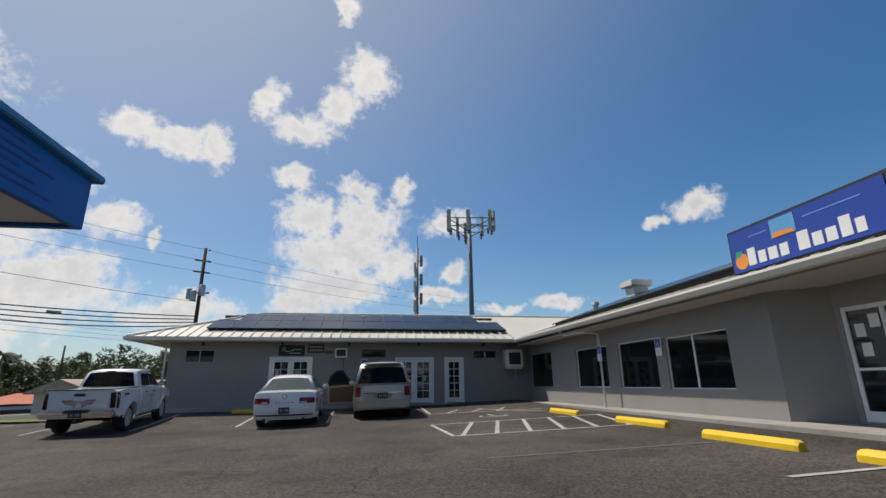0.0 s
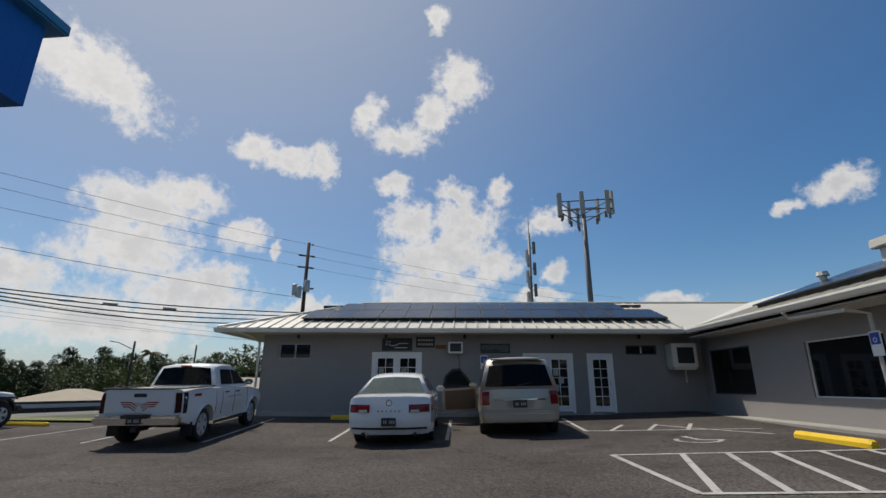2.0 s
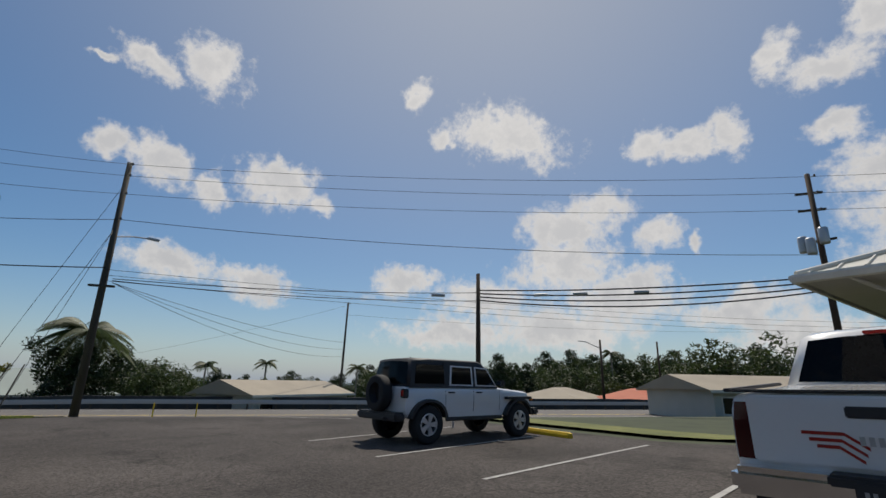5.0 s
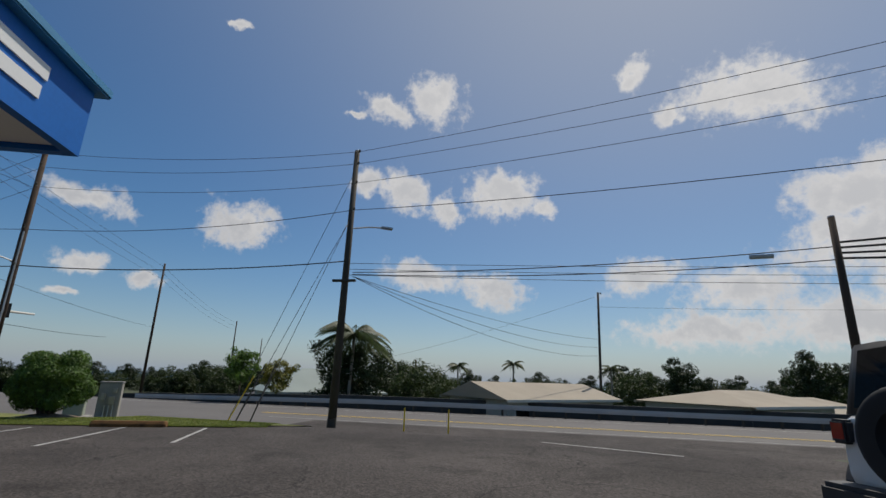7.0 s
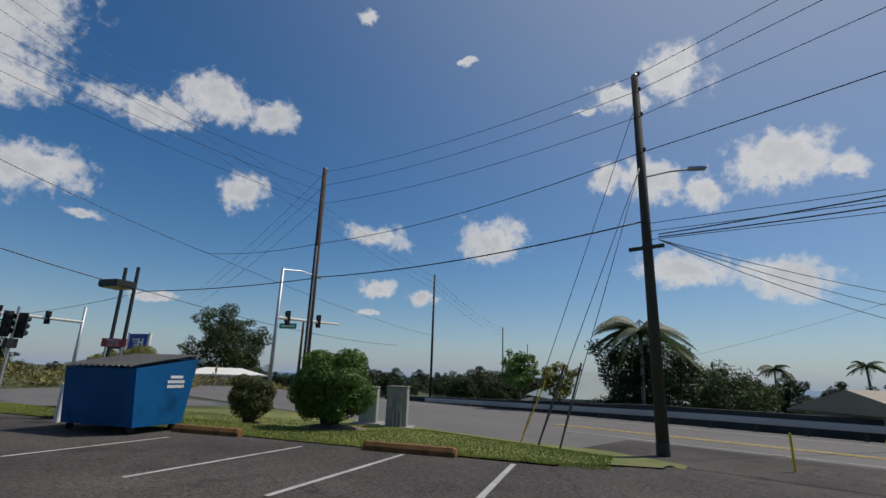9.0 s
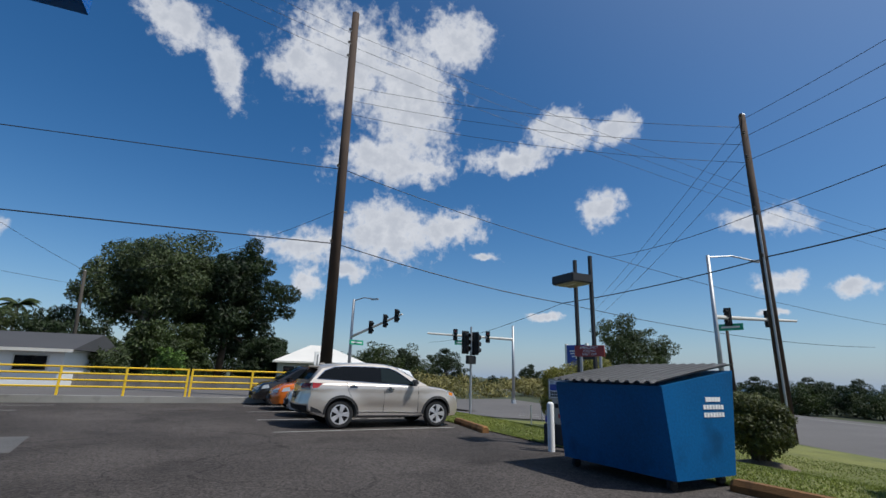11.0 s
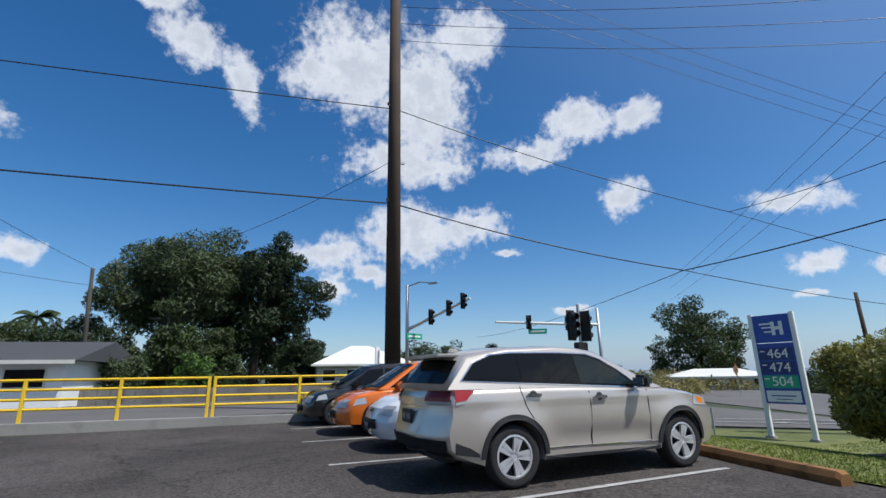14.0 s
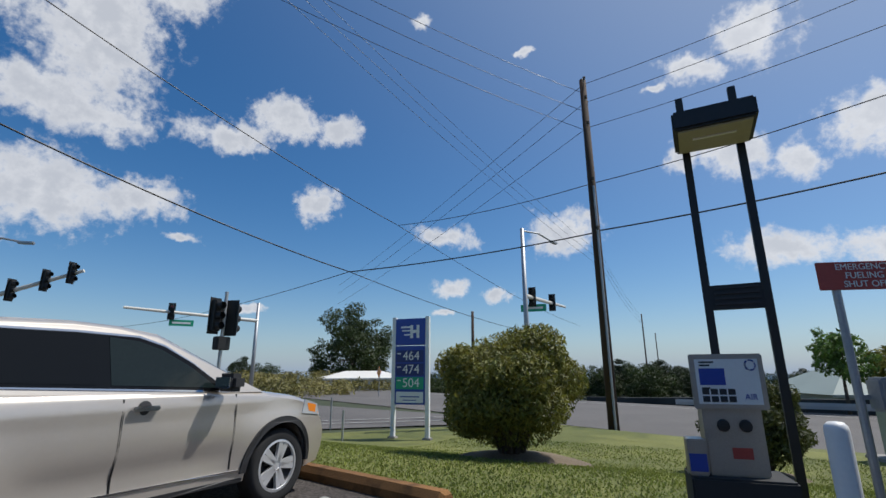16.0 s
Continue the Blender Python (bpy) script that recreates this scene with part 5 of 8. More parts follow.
def sedan(x, y, heading, label, paint, rim=ALLOY):
    c, skin, flank, bow, cy = car("sedan", label, on_ground(x, y, heading) @ Matrix.Diagonal((1.03, 1.05, 1.05, 1)), dict(
        top=sedan_top(), cab=[(-2.0, 1.02), (-1.22, 1.40), (-0.5, 1.475), (0.25, 1.46), (1.2, 0.97)], w=0.925, wb=2.82, r=0.33, wbelt=0.87, wroof=0.60, paint=paint, rear_glass=SKYGLASS,
        glass=[[(-0.75, 1.04), (0.05, 1.03), (0.05, 1.37), (-0.6, 1.37)], [(0.12, 1.03), (0.92, 1.02), (0.35, 1.36), (0.12, 1.37)], [(-1.35, 1.06), (-0.82, 1.05), (-0.68, 1.36), (-0.9, 1.34)]],
        # the black strip low on the bumper paints the shade of its crease
        skins=[(-1, 0.44, 0.90, 0.70, 0.86, "tail_light", RED, "red tail light cluster"), (-1, -0.86, 0.86, 0.36, 0.40, "bumper_crease", PLASTIC, ""), (-1, -0.16, 0.16, 0.43, 0.60, "plate_recess", PLASTIC, ""), (1, 0.45, 0.85, 0.58, 0.72, "headlight", LENS, ""), (1, -0.4, 0.4, 0.36, 0.62, "grille", PLASTIC, "")],
        flanks=[([(-2.45, 0.70), (-2.05, 0.74), (-2.0, 0.82), (-2.42, 0.84)], "tail_light", RED, "red tail light cluster")],
        seams=[-0.72, 0.1, 1.0], handles=[(-0.55, 0.86), (0.28, 0.85)], mirror=(0.85, 1.0), rim=rim))
    number_plate(c, -2.63, 0, 0.52, -1)
    for s in (-0.55, 0.55):
        part("reverse_light", box(-2.62, -2.55, s - 0.09, s + 0.09, 0.70, 0.76, 0.01), LENS, c); part("exhaust", rod((-2.58, s, 0.27), (-2.3, s, 0.27), 0.035), PLASTIC, c)
    part("emblem", lathe([(0.07, 0), (0.07, 0.01), (0.05, 0.01), (0.05, 0)], "Y", 20), CHROME, c, "plain chrome ring").matrix_basis = pose(-2.57, 0, 0.90, 0, 0, 90)
    for k in range(6):
        part("bar", box(-2.60, -2.585, -0.22 + 0.09 * k - 0.02, -0.22 + 0.09 * k + 0.02, 0.72, 0.75), CHROME, c)
    return c


sedan(-0.56, 17.62, 91.5, "white four-door sedan parked with its tail to the lot", CARWHITE)


def pickup():
    c, skin, flank, bow, cy = car("pickup_truck", "white double-cab pickup truck with striped tailgate", on_ground(-6.22, 17.35, 94.5), dict(category="pickup truck",
        top=[(-2.62, 0.52), (-2.68, 0.62), (-2.70, 0.72), (-2.69, 1.15), (-2.66, 1.24), (-1.05, 1.25), (1.3, 1.20), (2.2, 1.08), (2.5, 0.9), (2.56, 0.6), (2.5, 0.42)], cab=[(-0.98, 1.22), (-0.80, 1.74), (-0.35, 1.80), (0.5, 1.79), (1.45, 1.19)], w=0.95, wb=3.24, r=0.385, arch=0.47, sill=0.42, wbelt=0.87, wroof=0.68, paint=CARWHITE, round=0.06, tuck=0.14, tyre_w=0.26,
        glass=[[(-0.55, 1.28), (0.18, 1.27), (0.18, 1.66), (-0.45, 1.67)], [(0.25, 1.27), (1.1, 1.25), (0.6, 1.62), (0.25, 1.66)]],
        skins=[(-1, 0.80, 0.94, 0.74, 1.17, "tail_light", SMOKED, "smoked red tail light"), (1, 0.5, 0.9, 0.75, 0.92, "headlight", LENS, ""), (1, -0.5, 0.5, 0.6, 0.9, "grille", PLASTIC, "")],
        flanks=[([(-2.66, 0.72), (-2.5, 0.72), (-2.47, 1.17), (-2.66, 1.17)], "tail_light", GLASS, "smoked dark tail light"), ([(-0.9, 0.33), (1.05, 0.33), (1.05, 0.40), (-0.9, 0.40)], "step_bar", PLASTIC, "")],
        seams=[-0.98, -0.6, 0.2, 1.15], handles=[(-0.38, 1.08), (0.38, 1.07)], handle_m=PLASTIC, mirror=(1.0, 1.25), mirror_m=PLASTIC, cladding=CARWHITE, flare=0.05, spokes=6))
    part("bumper", box(-2.86, -2.6, -0.92, 0.92, 0.50, 0.70, 0.05), CHROME, c, "chrome rear bumper")
    part("bumper_step", box(-2.87, -2.62, -0.3, 0.3, 0.62, 0.715, 0.02), PLASTIC, c)
    part("hitch", box(-2.85, -2.3, -0.06, 0.06, 0.36, 0.46, 0.01), PLASTIC, c); part("mudflap", box(-2.2, -2.17, 0.7, 0.95, 0.2, 0.5), RUBBER, c); part("mudflap", box(-2.2, -2.17, -0.95, -0.7, 0.2, 0.5), RUBBER, c)
    part("axle", rod((-1.62, -0.75, 0.38), (-1.62, 0.75, 0.38), 0.06), RUBBER, c)
    part("tailgate", box(-2.725, -2.68, -0.76, 0.76, 0.73, 1.23, 0.02), CARWHITE, c, "white tailgate with red stripes")
    part("gate_handle", box(-2.735, -2.72, -0.14, 0.14, 1.08, 1.16, 0.01), PLASTIC, c)
    for s in (-1, 1):
        for k in range(3):
            z = 0.97 - 0.045 * k
            part("stripe", box(-2.73, -2.724, s * (0.17 + 0.02 * k), s * (0.42 - 0.04 * k), z - 0.012, z + 0.012), RED, c)
            bm = plate([(0, 0), (0.14, -0.09), (0.14, -0.114), (0, -0.024)], 0.005, lambda u, v, w: (-2.729 + w, s * (0.17 + 0.02 * k - u * 0.9), z + 0.012 + v))
            part("stripe", bm, RED, c)
        part("bed_rail", box(-2.68, -1.05, s * 0.86, s * 0.93, 1.245, 1.275, 0.01), PLASTIC, c)
        for k in range(9):
            part("bar", box(-0.25 + 0.11 * k, -0.18 + 0.11 * k, s * 0.953, s * 0.958, 0.93, 0.965), STEEL, c)
        part("badge", box(-2.2, -1.85, s * 0.942, s * 0.947, 1.06, 1.12), RED, c)
    part("gate_rail", box(-2.7, -2.64, -0.86, 0.86, 1.245, 1.27, 0.01), PLASTIC, c)
    part("brake_light", box(-0.86, -0.80, -0.14, 0.14, 1.74, 1.775, 0.008), RED, c)
    for k in range(4):
        part("bar", box(-2.73, -2.725, -0.09 + 0.05 * k, -0.06 + 0.05 * k, 0.9, 0.96), STEEL, c)
    number_plate(c, -2.875, 0.0, 0.60, -1)


pickup()


def minivan():
    c, skin, flank, bow, cy = car("minivan", "pale gold minivan with its driver door open", on_ground(2.62, 18.72, 89.0) @ Matrix.Diagonal((1.05, 1.11, 1.08, 1)), dict(category="minivan",
        top=[(-2.2, 0.30), (-2.33, 0.42), (-2.36, 0.6), (-2.34, 0.85), (-2.31, 1.03), (-2.2, 1.05), (1.1, 1.0), (1.85, 0.9), (2.2, 0.72), (2.3, 0.5), (2.25, 0.25)], cab=[(-2.30, 1.02), (-2.12, 1.66), (-1.6, 1.75), (0.2, 1.74), (0.55, 1.68), (1.45, 0.98)], w=0.915, wb=2.84, r=0.33, wbelt=0.89, wroof=0.70, paint=CARTAN, round=0.12,
        glass=[[(-1.95, 1.1), (-1.0, 1.08), (-1.0, 1.58), (-1.8, 1.58)], [(-0.92, 1.08), (0.1, 1.07), (0.1, 1.6), (-0.92, 1.6)], [(0.18, 1.07), (1.15, 1.05), (0.55, 1.56), (0.18, 1.6)]], rear_lim=(0.12, 0.86),
        skins=[(-1, 0.72, 0.90, 0.70, 1.0, "tail_light", RED, "red tail light"), (-1, -0.30, 0.30, 0.64, 0.80, "plate_recess", CARTAN, ""), (-1, -0.62, 0.62, 0.80, 0.83, "trim_strip", CHROME, ""), (1, 0.45, 0.85, 0.6, 0.76, "headlight", LENS, "")],
        flanks=[([(-2.28, 0.70), (-2.12, 0.70), (-2.1, 1.0), (-2.26, 1.0)], "tail_light", RED, "red tail light"), ([(-2.2, 0.52), (1.9, 0.52), (1.9, 0.57), (-2.2, 0.57)], "rub_strip", CARTAN, "")],
        seams=[-0.95, 0.12], handles=[(-0.75, 0.9), (0.3, 0.9)], mirror=(0.95, 1.02)))
    number_plate(c, -2.375, 0, 0.72, -1)
    part("roof_spoiler", box(-2.28, -1.95, -0.6, 0.6, 1.70, 1.735, 0.012), CARTAN, c); part("wiper", rod((-2.30, 0.05, 1.12), (-2.24, -0.4, 1.2), 0.012), PLASTIC, c)
    part("rear_bumper", box(-2.42, -2.2, -0.8, 0.8, 0.33, 0.56, 0.05), CARTAN, c)
    door = part("open_door", plate([(0, 0.33), (1.05, 0.33), (1.08, 0.98), (0, 1.02)], 0.09, lambda u, v, w: (1.12 - u * 0.34 + w * 0.5, 0.92 + u * 0.94, v)), CARTAN, c, "front door standing wide open")
    part("door_frame", plate([(0.05, 1.0), (1.08, 0.98), (0.98, 1.35), (0.75, 1.55), (0.5, 1.56)], 0.05, lambda u, v, w: (1.12 - u * 0.34 + w * 0.5, 0.92 + u * 0.94, v)), PLASTIC, door)
    part("door_glass", plate([(0.18, 1.05), (1.0, 1.03), (0.92, 1.32), (0.72, 1.48), (0.52, 1.49)], 0.06, lambda u, v, w: (1.115 - u * 0.34 + w * 0.5, 0.92 + u * 0.94, v)), LIGHTGLASS, door)
    part("door_card", plate([(0.08, 0.4), (0.98, 0.4), (1.0, 0.92), (0.08, 0.95)], 0.012, lambda u, v, w: (1.105 - u * 0.34 - w * 0.5, 0.91 + u * 0.94, v)), mat("tan_trim", (0.16, 0.10, 0.06), 0.8), door)


minivan()


def jeep():
    c, skin, flank, bow, cy = car("off_roader", "white boxy off-roader with black hard top and spare wheel", on_ground(-15.02, 18.25, 91.5), dict(category="off-roader",
        top=[(-2.08, 0.62), (-2.12, 0.7), (-2.12, 1.0), (-2.10, 1.20), (-2.05, 1.23), (0.9, 1.22), (1.05, 1.20), (1.95, 1.12), (2.05, 1.05), (2.08, 0.8), (2.05, 0.6)], cab=[(-2.08, 1.22), (-1.98, 1.82), (-1.5, 1.86), (0.25, 1.85), (0.42, 1.80), (0.9, 1.2)], w=0.80, wb=3.0, r=0.415, arch=0.5, sill=0.55, wbelt=0.785, wroof=0.70, paint=CARWHITE, cab_paint=PLASTIC, round=0.04, tuck=0.03, tyre_w=0.27, rim_k=0.58, spokes=5, door_frames=True,
        glass=[[(-0.78, 1.29), (-0.12, 1.28), (-0.12, 1.68), (-0.72, 1.69)], [(0.06, 1.28), (0.70, 1.27), (0.42, 1.66), (0.06, 1.68)]], dark_side=[[(-1.85, 1.30), (-0.98, 1.29), (-0.98, 1.72), (-1.78, 1.73)]],
        skins=[(1, -0.45, 0.45, 0.75, 1.05, "grille", PLASTIC, ""), (1, 0.5, 0.7, 0.85, 1.03, "headlight", LENS, "")],
        seams=[-0.95, -0.05, 0.85], handles=[(-0.78, 1.10), (0.12, 1.10)], handle_m=PLASTIC, mirror=(0.78, 1.27), mirror_m=PLASTIC, cladding=PLASTIC, flare=0.14))
    wheel_parts(c, -2.32, 0.0, 0.40, 0.26, 5, ALLOY, 0.58, "spare_wheel").matrix_basis = pose(-2.30, 0, 1.08, 0, 0, 90)
    part("rear_bumper", box(-2.38, -2.1, -0.82, 0.82, 0.50, 0.68, 0.04), PLASTIC, c); part("front_bumper", box(2.08, 2.36, -0.85, 0.85, 0.52, 0.70, 0.05), PLASTIC, c)
    part("tow_hook", box(-2.48, -2.36, -0.5, -0.42, 0.52, 0.58, 0.01), PLASTIC, c); part("carrier", box(-2.22, -2.1, -0.15, 0.15, 0.95, 1.2, 0.02), PLASTIC, c)
    part("rock_rail", box(-0.95, 0.95, -0.82, -0.76, 0.46, 0.55, 0.02), PLASTIC, c); part("rock_rail", box(-0.95, 0.95, 0.76, 0.82, 0.46, 0.55, 0.02), PLASTIC, c)
    for s in (-1, 1):
        part("tail_light", box(-2.16, -2.02, s * 0.66, s * 0.815, 0.98, 1.18, 0.02), PLASTIC, c, "dark square tail light"); part("lens", box(-2.165, -2.155, s * 0.69, s * 0.79, 1.02, 1.15), RED, c)
        part("fender", box(1.0, 1.98, s * 0.78, s * 0.96, 0.93, 1.0, 0.03), PLASTIC, c, "flat black front fender"); part("fender_lamp", box(1.9, 1.99, s * 0.88, s * 0.95, 0.9, 0.94, 0.01), AMBER, c)
        part("door_hinge", box(-0.02, 0.08, s * 0.80, s * 0.815, 0.85, 0.88), CARWHITE, c); part("roof_seam", box(-1.0, -0.97, s * 0.72, s * 0.735, 1.25, 1.8), BLACK, c)


jeep()


def suv():
    c, skin, flank, bow, cy = car("suv", "champagne silver three-row SUV parked nose to the grass", on_ground(-23.76, -7.78, 182.0), dict(category="SUV",
        top=[(-2.10, 0.34), (-2.28, 0.42), (-2.33, 0.56), (-2.30, 0.66), (-2.25, 0.82), (-2.24, 0.98), (-2.17, 1.09), (-1.0, 1.10), (0.6, 1.055), (1.1, 1.03), (1.55, 0.97), (1.9, 0.88), (2.09, 0.74), (2.17, 0.56), (2.16, 0.40), (2.08, 0.27)],
        cab=[(-2.22, 1.07), (-1.90, 1.44), (-1.35, 1.53), (-0.6, 1.56), (-0.1, 1.545), (0.2, 1.50), (1.18, 1.02)], w=0.905, wb=2.64, r=0.335, arch=0.405, sill=0.27, wbelt=0.865, wroof=0.665, paint=CARBEIGE, round=0.22, rows=18, slices=44, relief=1.0,
        band=[(-1.93, 1.165), (0.68, 1.045), (0.60, 1.11), (0.38, 1.27), (0.14, 1.405), (-0.06, 1.465), (-0.5, 1.48), (-1.2, 1.475), (-1.5, 1.45), (-1.74, 1.36)], clear_front=True,
        glass=[[(-1.86, 1.185), (-1.21, 1.155), (-1.21, 1.455), (-1.47, 1.43), (-1.69, 1.35)], [(-1.14, 1.15), (-0.38, 1.115), (-0.38, 1.46), (-1.14, 1.455)], [(-0.28, 1.11), (0.58, 1.07), (0.36, 1.24), (0.12, 1.375), (-0.06, 1.435), (-0.28, 1.458)]], rear_lim=(0.14, 0.84),
        skins=[(-1, 0.46, 0.88, 0.94, 1.055, "tail_light", RED, "red tail light"), (-1, 0.50, 0.88, 0.90, 0.94, "reverse_light", LENS, "clear reversing lens"), (1, 0.5, 0.86, 0.72, 0.86, "headlight", LENS, ""), (1, -0.42, 0.42, 0.48, 0.74, "grille", CHROME, ""), (-1, -0.87, 0.87, 0.36, 0.54, "bumper_skirt", PLASTIC, "black plastic bumper skirt"), (-1, -0.40, 0.40, 0.86, 0.885, "trim_strip", CHROME, "")],
        flanks=[([(-2.2, 0.935), (-2.0, 0.955), (-1.84, 1.055), (-2.2, 1.065)], "tail_light", RED, "red tail light"), ([(-2.2, 0.90), (-2.03, 0.92), (-2.0, 0.95), (-2.2, 0.93)], "reverse_light", LENS, ""), ([(1.60, 0.79), (2.0, 0.76), (1.94, 0.87), (1.66, 0.925)], "headlight", LENS, ""), ([(1.74, 0.81), (1.97, 0.775), (1.92, 0.86), (1.70, 0.90)], "indicator", AMBER, "amber indicator"),
                ([(-0.86, 0.385), (0.86, 0.355), (0.86, 0.37), (-0.86, 0.40)], "chrome_strip", CHROME, "thin chrome door strip"), ([(-0.90, 0.27), (0.90, 0.265), (0.90, 0.30), (-0.90, 0.31)], "sill_cladding", PLASTIC, ""),
                ([(-2.2, 0.40), (-1.80, 0.36), (-1.82, 0.40), (-1.95, 0.46), (-2.2, 0.52)], "bumper_skirt", PLASTIC, "black plastic bumper skirt")],
        seams=[-0.20, 0.76], handles=[(-1.03, 0.985), (-0.05, 0.94)], handle_m=CHROME, mirror=(0.60, 1.06), mirror_m=PLASTIC, cladding=PLASTIC, flare=0.016, spokes=5, tyre_w=0.23, rim_k=0.70))
    part("roof_spoiler", box(-2.12, -1.80, -0.56, 0.56, 1.435, 1.475, 0.018), CARBEIGE, c); number_plate(c, -2.29, 0, 0.76, -1)
    part("wiper", rod((-2.17, 0.0, 1.14), (-2.10, -0.38, 1.17), 0.010), PLASTIC, c)
    for sd in (-1, 1):
        # rear door edge that bends round the wheel arch
        v, f = tube([(x, sd * (bow(x, 1, z)[1] + 0.002), z) for x, z in ((-1.20, 1.09), (-1.19, 1.03), (-1.17, 0.95), (-1.145, 0.87), (-1.11, 0.80), (-1.06, 0.73))], 0.005)
        raw("door_seam", v, f, BLACK, c)
        # black discs paint the shade of the hollows behind the door handles
        for hx, hz in ((-1.03, 0.985), (-0.05, 0.94)):
            y = bow(hx, 1, hz)[1]
            part("handle_recess", lathe([(0.0, 0.0), (0.04, 0.001), (0.055, 0.004)], "Y", 18), PLASTIC, c).matrix_basis = Matrix.Translation((hx, sd * (y + 0.001), hz))
    part("aerial", box(-1.72, -1.58, -0.03, 0.03, 1.50, 1.56, 0.02), CARBEIGE, c, "small roof fin")


suv()


def hatchback(x, y, heading, label, paint, name="hatchback"):
    c, *_ = car(name, label, on_ground(x, y, heading), dict(category="car",
        top=[(-1.95, 0.32), (-2.04, 0.45), (-2.06, 0.6), (-2.02, 0.85), (-1.98, 0.97), (1.1, 0.95), (1.75, 0.84), (2.06, 0.68), (2.16, 0.48), (2.14, 0.36), (2.05, 0.22)], cab=[(-2.0, 0.95), (-1.72, 1.42), (-1.1, 1.54), (0.1, 1.53), (0.38, 1.48), (1.38, 0.93)], w=0.885, wb=2.6, r=0.315, wbelt=0.84, wroof=0.63, paint=paint, round=0.28,
        glass=[[(-1.65, 1.03), (-1.05, 1.01), (-1.05, 1.40), (-1.45, 1.38)], [(-0.98, 1.01), (-0.05, 1.0), (-0.05, 1.42), (-0.98, 1.41)], [(0.02, 1.0), (1.0, 0.98), (0.42, 1.38), (0.02, 1.42)]],
        skins=[(-1, 0.6, 0.86, 0.7, 0.95, "tail_light", RED, "red tail light"), (1, 0.42, 0.80, 0.58, 0.74, "headlight", LENS, "clear headlight"), (1, -0.45, 0.45, 0.36, 0.52, "grille", PLASTIC, "dark grille"), (1, -0.12, 0.12, 0.62, 0.68, "emblem_bar", CHROME, "")],
        flanks=[([(1.55, 0.66), (2.0, 0.62), (1.9, 0.74), (1.6, 0.79)], "headlight", LENS, "clear headlight"), ([(-1.0, 0.3), (0.95, 0.3), (0.95, 0.36), (-1.0, 0.36)], "sill_trim", paint, "")],
        seams=[-1.0, 0.0, 1.05], handles=[(-0.78, 0.86), (0.2, 0.85)], mirror=(0.82, 0.97), spokes=5, rim_k=0.64))
    number_plate(c, 2.17, 0, 0.42, 1)


hatchback(-10.4, -17.0 + 0.1, 181, "silver blue hatchback parked along the fence", CARSILVER)
hatchback(-23.55, -13.1, 0, "bright orange hatchback in a parking stall", CARORANGE)
hatchback(-23.12, -15.7, 0, "black hatchback in a parking stall", CARBLACK)
hatchback(-23.8, -10.5, 0, "white hatchback between parked cars", CARWHITE)

# ---- poles and wires ----


def lift(x, y):
    return height(x, y) - 0.03


def wood_pole(x, y, top, r, label, material, lean=(0, 0), pins=(), name="utility_pole", side=1.0):
    z0 = lift(x, y) - 0.1
    p = thing(name, label, "utility pole", "utility poles", m=Matrix.Translation((x, y, z0)))
    h = top - z0
    part("shaft", rod((0, 0, 0), (lean[0], lean[1], h), r, r * 0.68, 14), material, p, smooth=True)
    for z in pins:
        k = (z - z0) / h
        a = Vector((lean[0] * k, lean[1] * k, z - z0))
        pin = part("insulator_arm", rod(a, a + Vector((0.28 * side, 0.12, 0.06)), 0.03), STEEL, p)
        part("insulator", lathe([(0.0, -0.08), (0.06, -0.06), (0.045, 0), (0.065, 0.04), (0.0, 0.1)], "Z", 10), GREYPOLE, pin).matrix_basis = Matrix.Translation(a + Vector((0.3 * side, 0.13, 0.08)))
    part("cap_band", rod((lean[0], lean[1], h - 0.02), (lean[0], lean[1], h + 0.03), r * 0.72, r * 0.6), STEEL, p)
    return p


def cross_arm(p, z, length, yaw, dz=0.0, w=0.06):
    b = box(-length / 2, length / 2, -w, w, -0.06, 0.06, 0.008)
    part("cross_arm", b, GREYPOLE, p).matrix_basis = pose(0, 0, z, 0, 0, yaw)


P1, P3, TP, JP, BP, P2 = (-35.2, 10.9), (-40.4, -6.75), (-11.95, 41.4), (-26.1, 29.1), (-24.61, -19.31), (-55.7, 34.9)
p1 = wood_pole(*P1, 13.1, 0.20, "tall weathered wooden utility pole with street lamp", GREYPOLE, (-0.35, 0.1), (12.9, 12.2, 11.1, 9.6))
cross_arm(p1, 6.95, 1.2, 70)
v, f = tube([(-0.2, 0.1, 9.7), (-0.5, 1.0, 9.95), (-0.6, 1.7, 10.0)], 0.04)
raw("lamp_arm", v, f, STEEL, p1)
part("lamp_head", box(-0.12, 0.12, -0.32, 0.32, -0.06, 0.07, 0.04), STEEL, p1).matrix_basis = pose(-0.62, 1.95, 10.0, 0, 0, 10)
part("base_band", rod((0, 0, 0.1), (0, 0, 0.55), 0.215, 0.21), GREYPOLE, p1)
p3 = wood_pole(*P3, 13.5, 0.20, "tall dark wooden utility pole beside the lawn", WOODPOLE, (0.1, 0), (13.3, 12.4, 11.2, 8.7, 6.6))
part("conduit", rod((0.2, 0.1, 0.1), (0.24, 0.1, 9.5), 0.045), STEEL, p3)
tp = wood_pole(*TP, 13.0, 0.19, "wooden utility pole with transformers", WOODPOLE, (0.1, 0), (12.8, 11.8, 10.8))
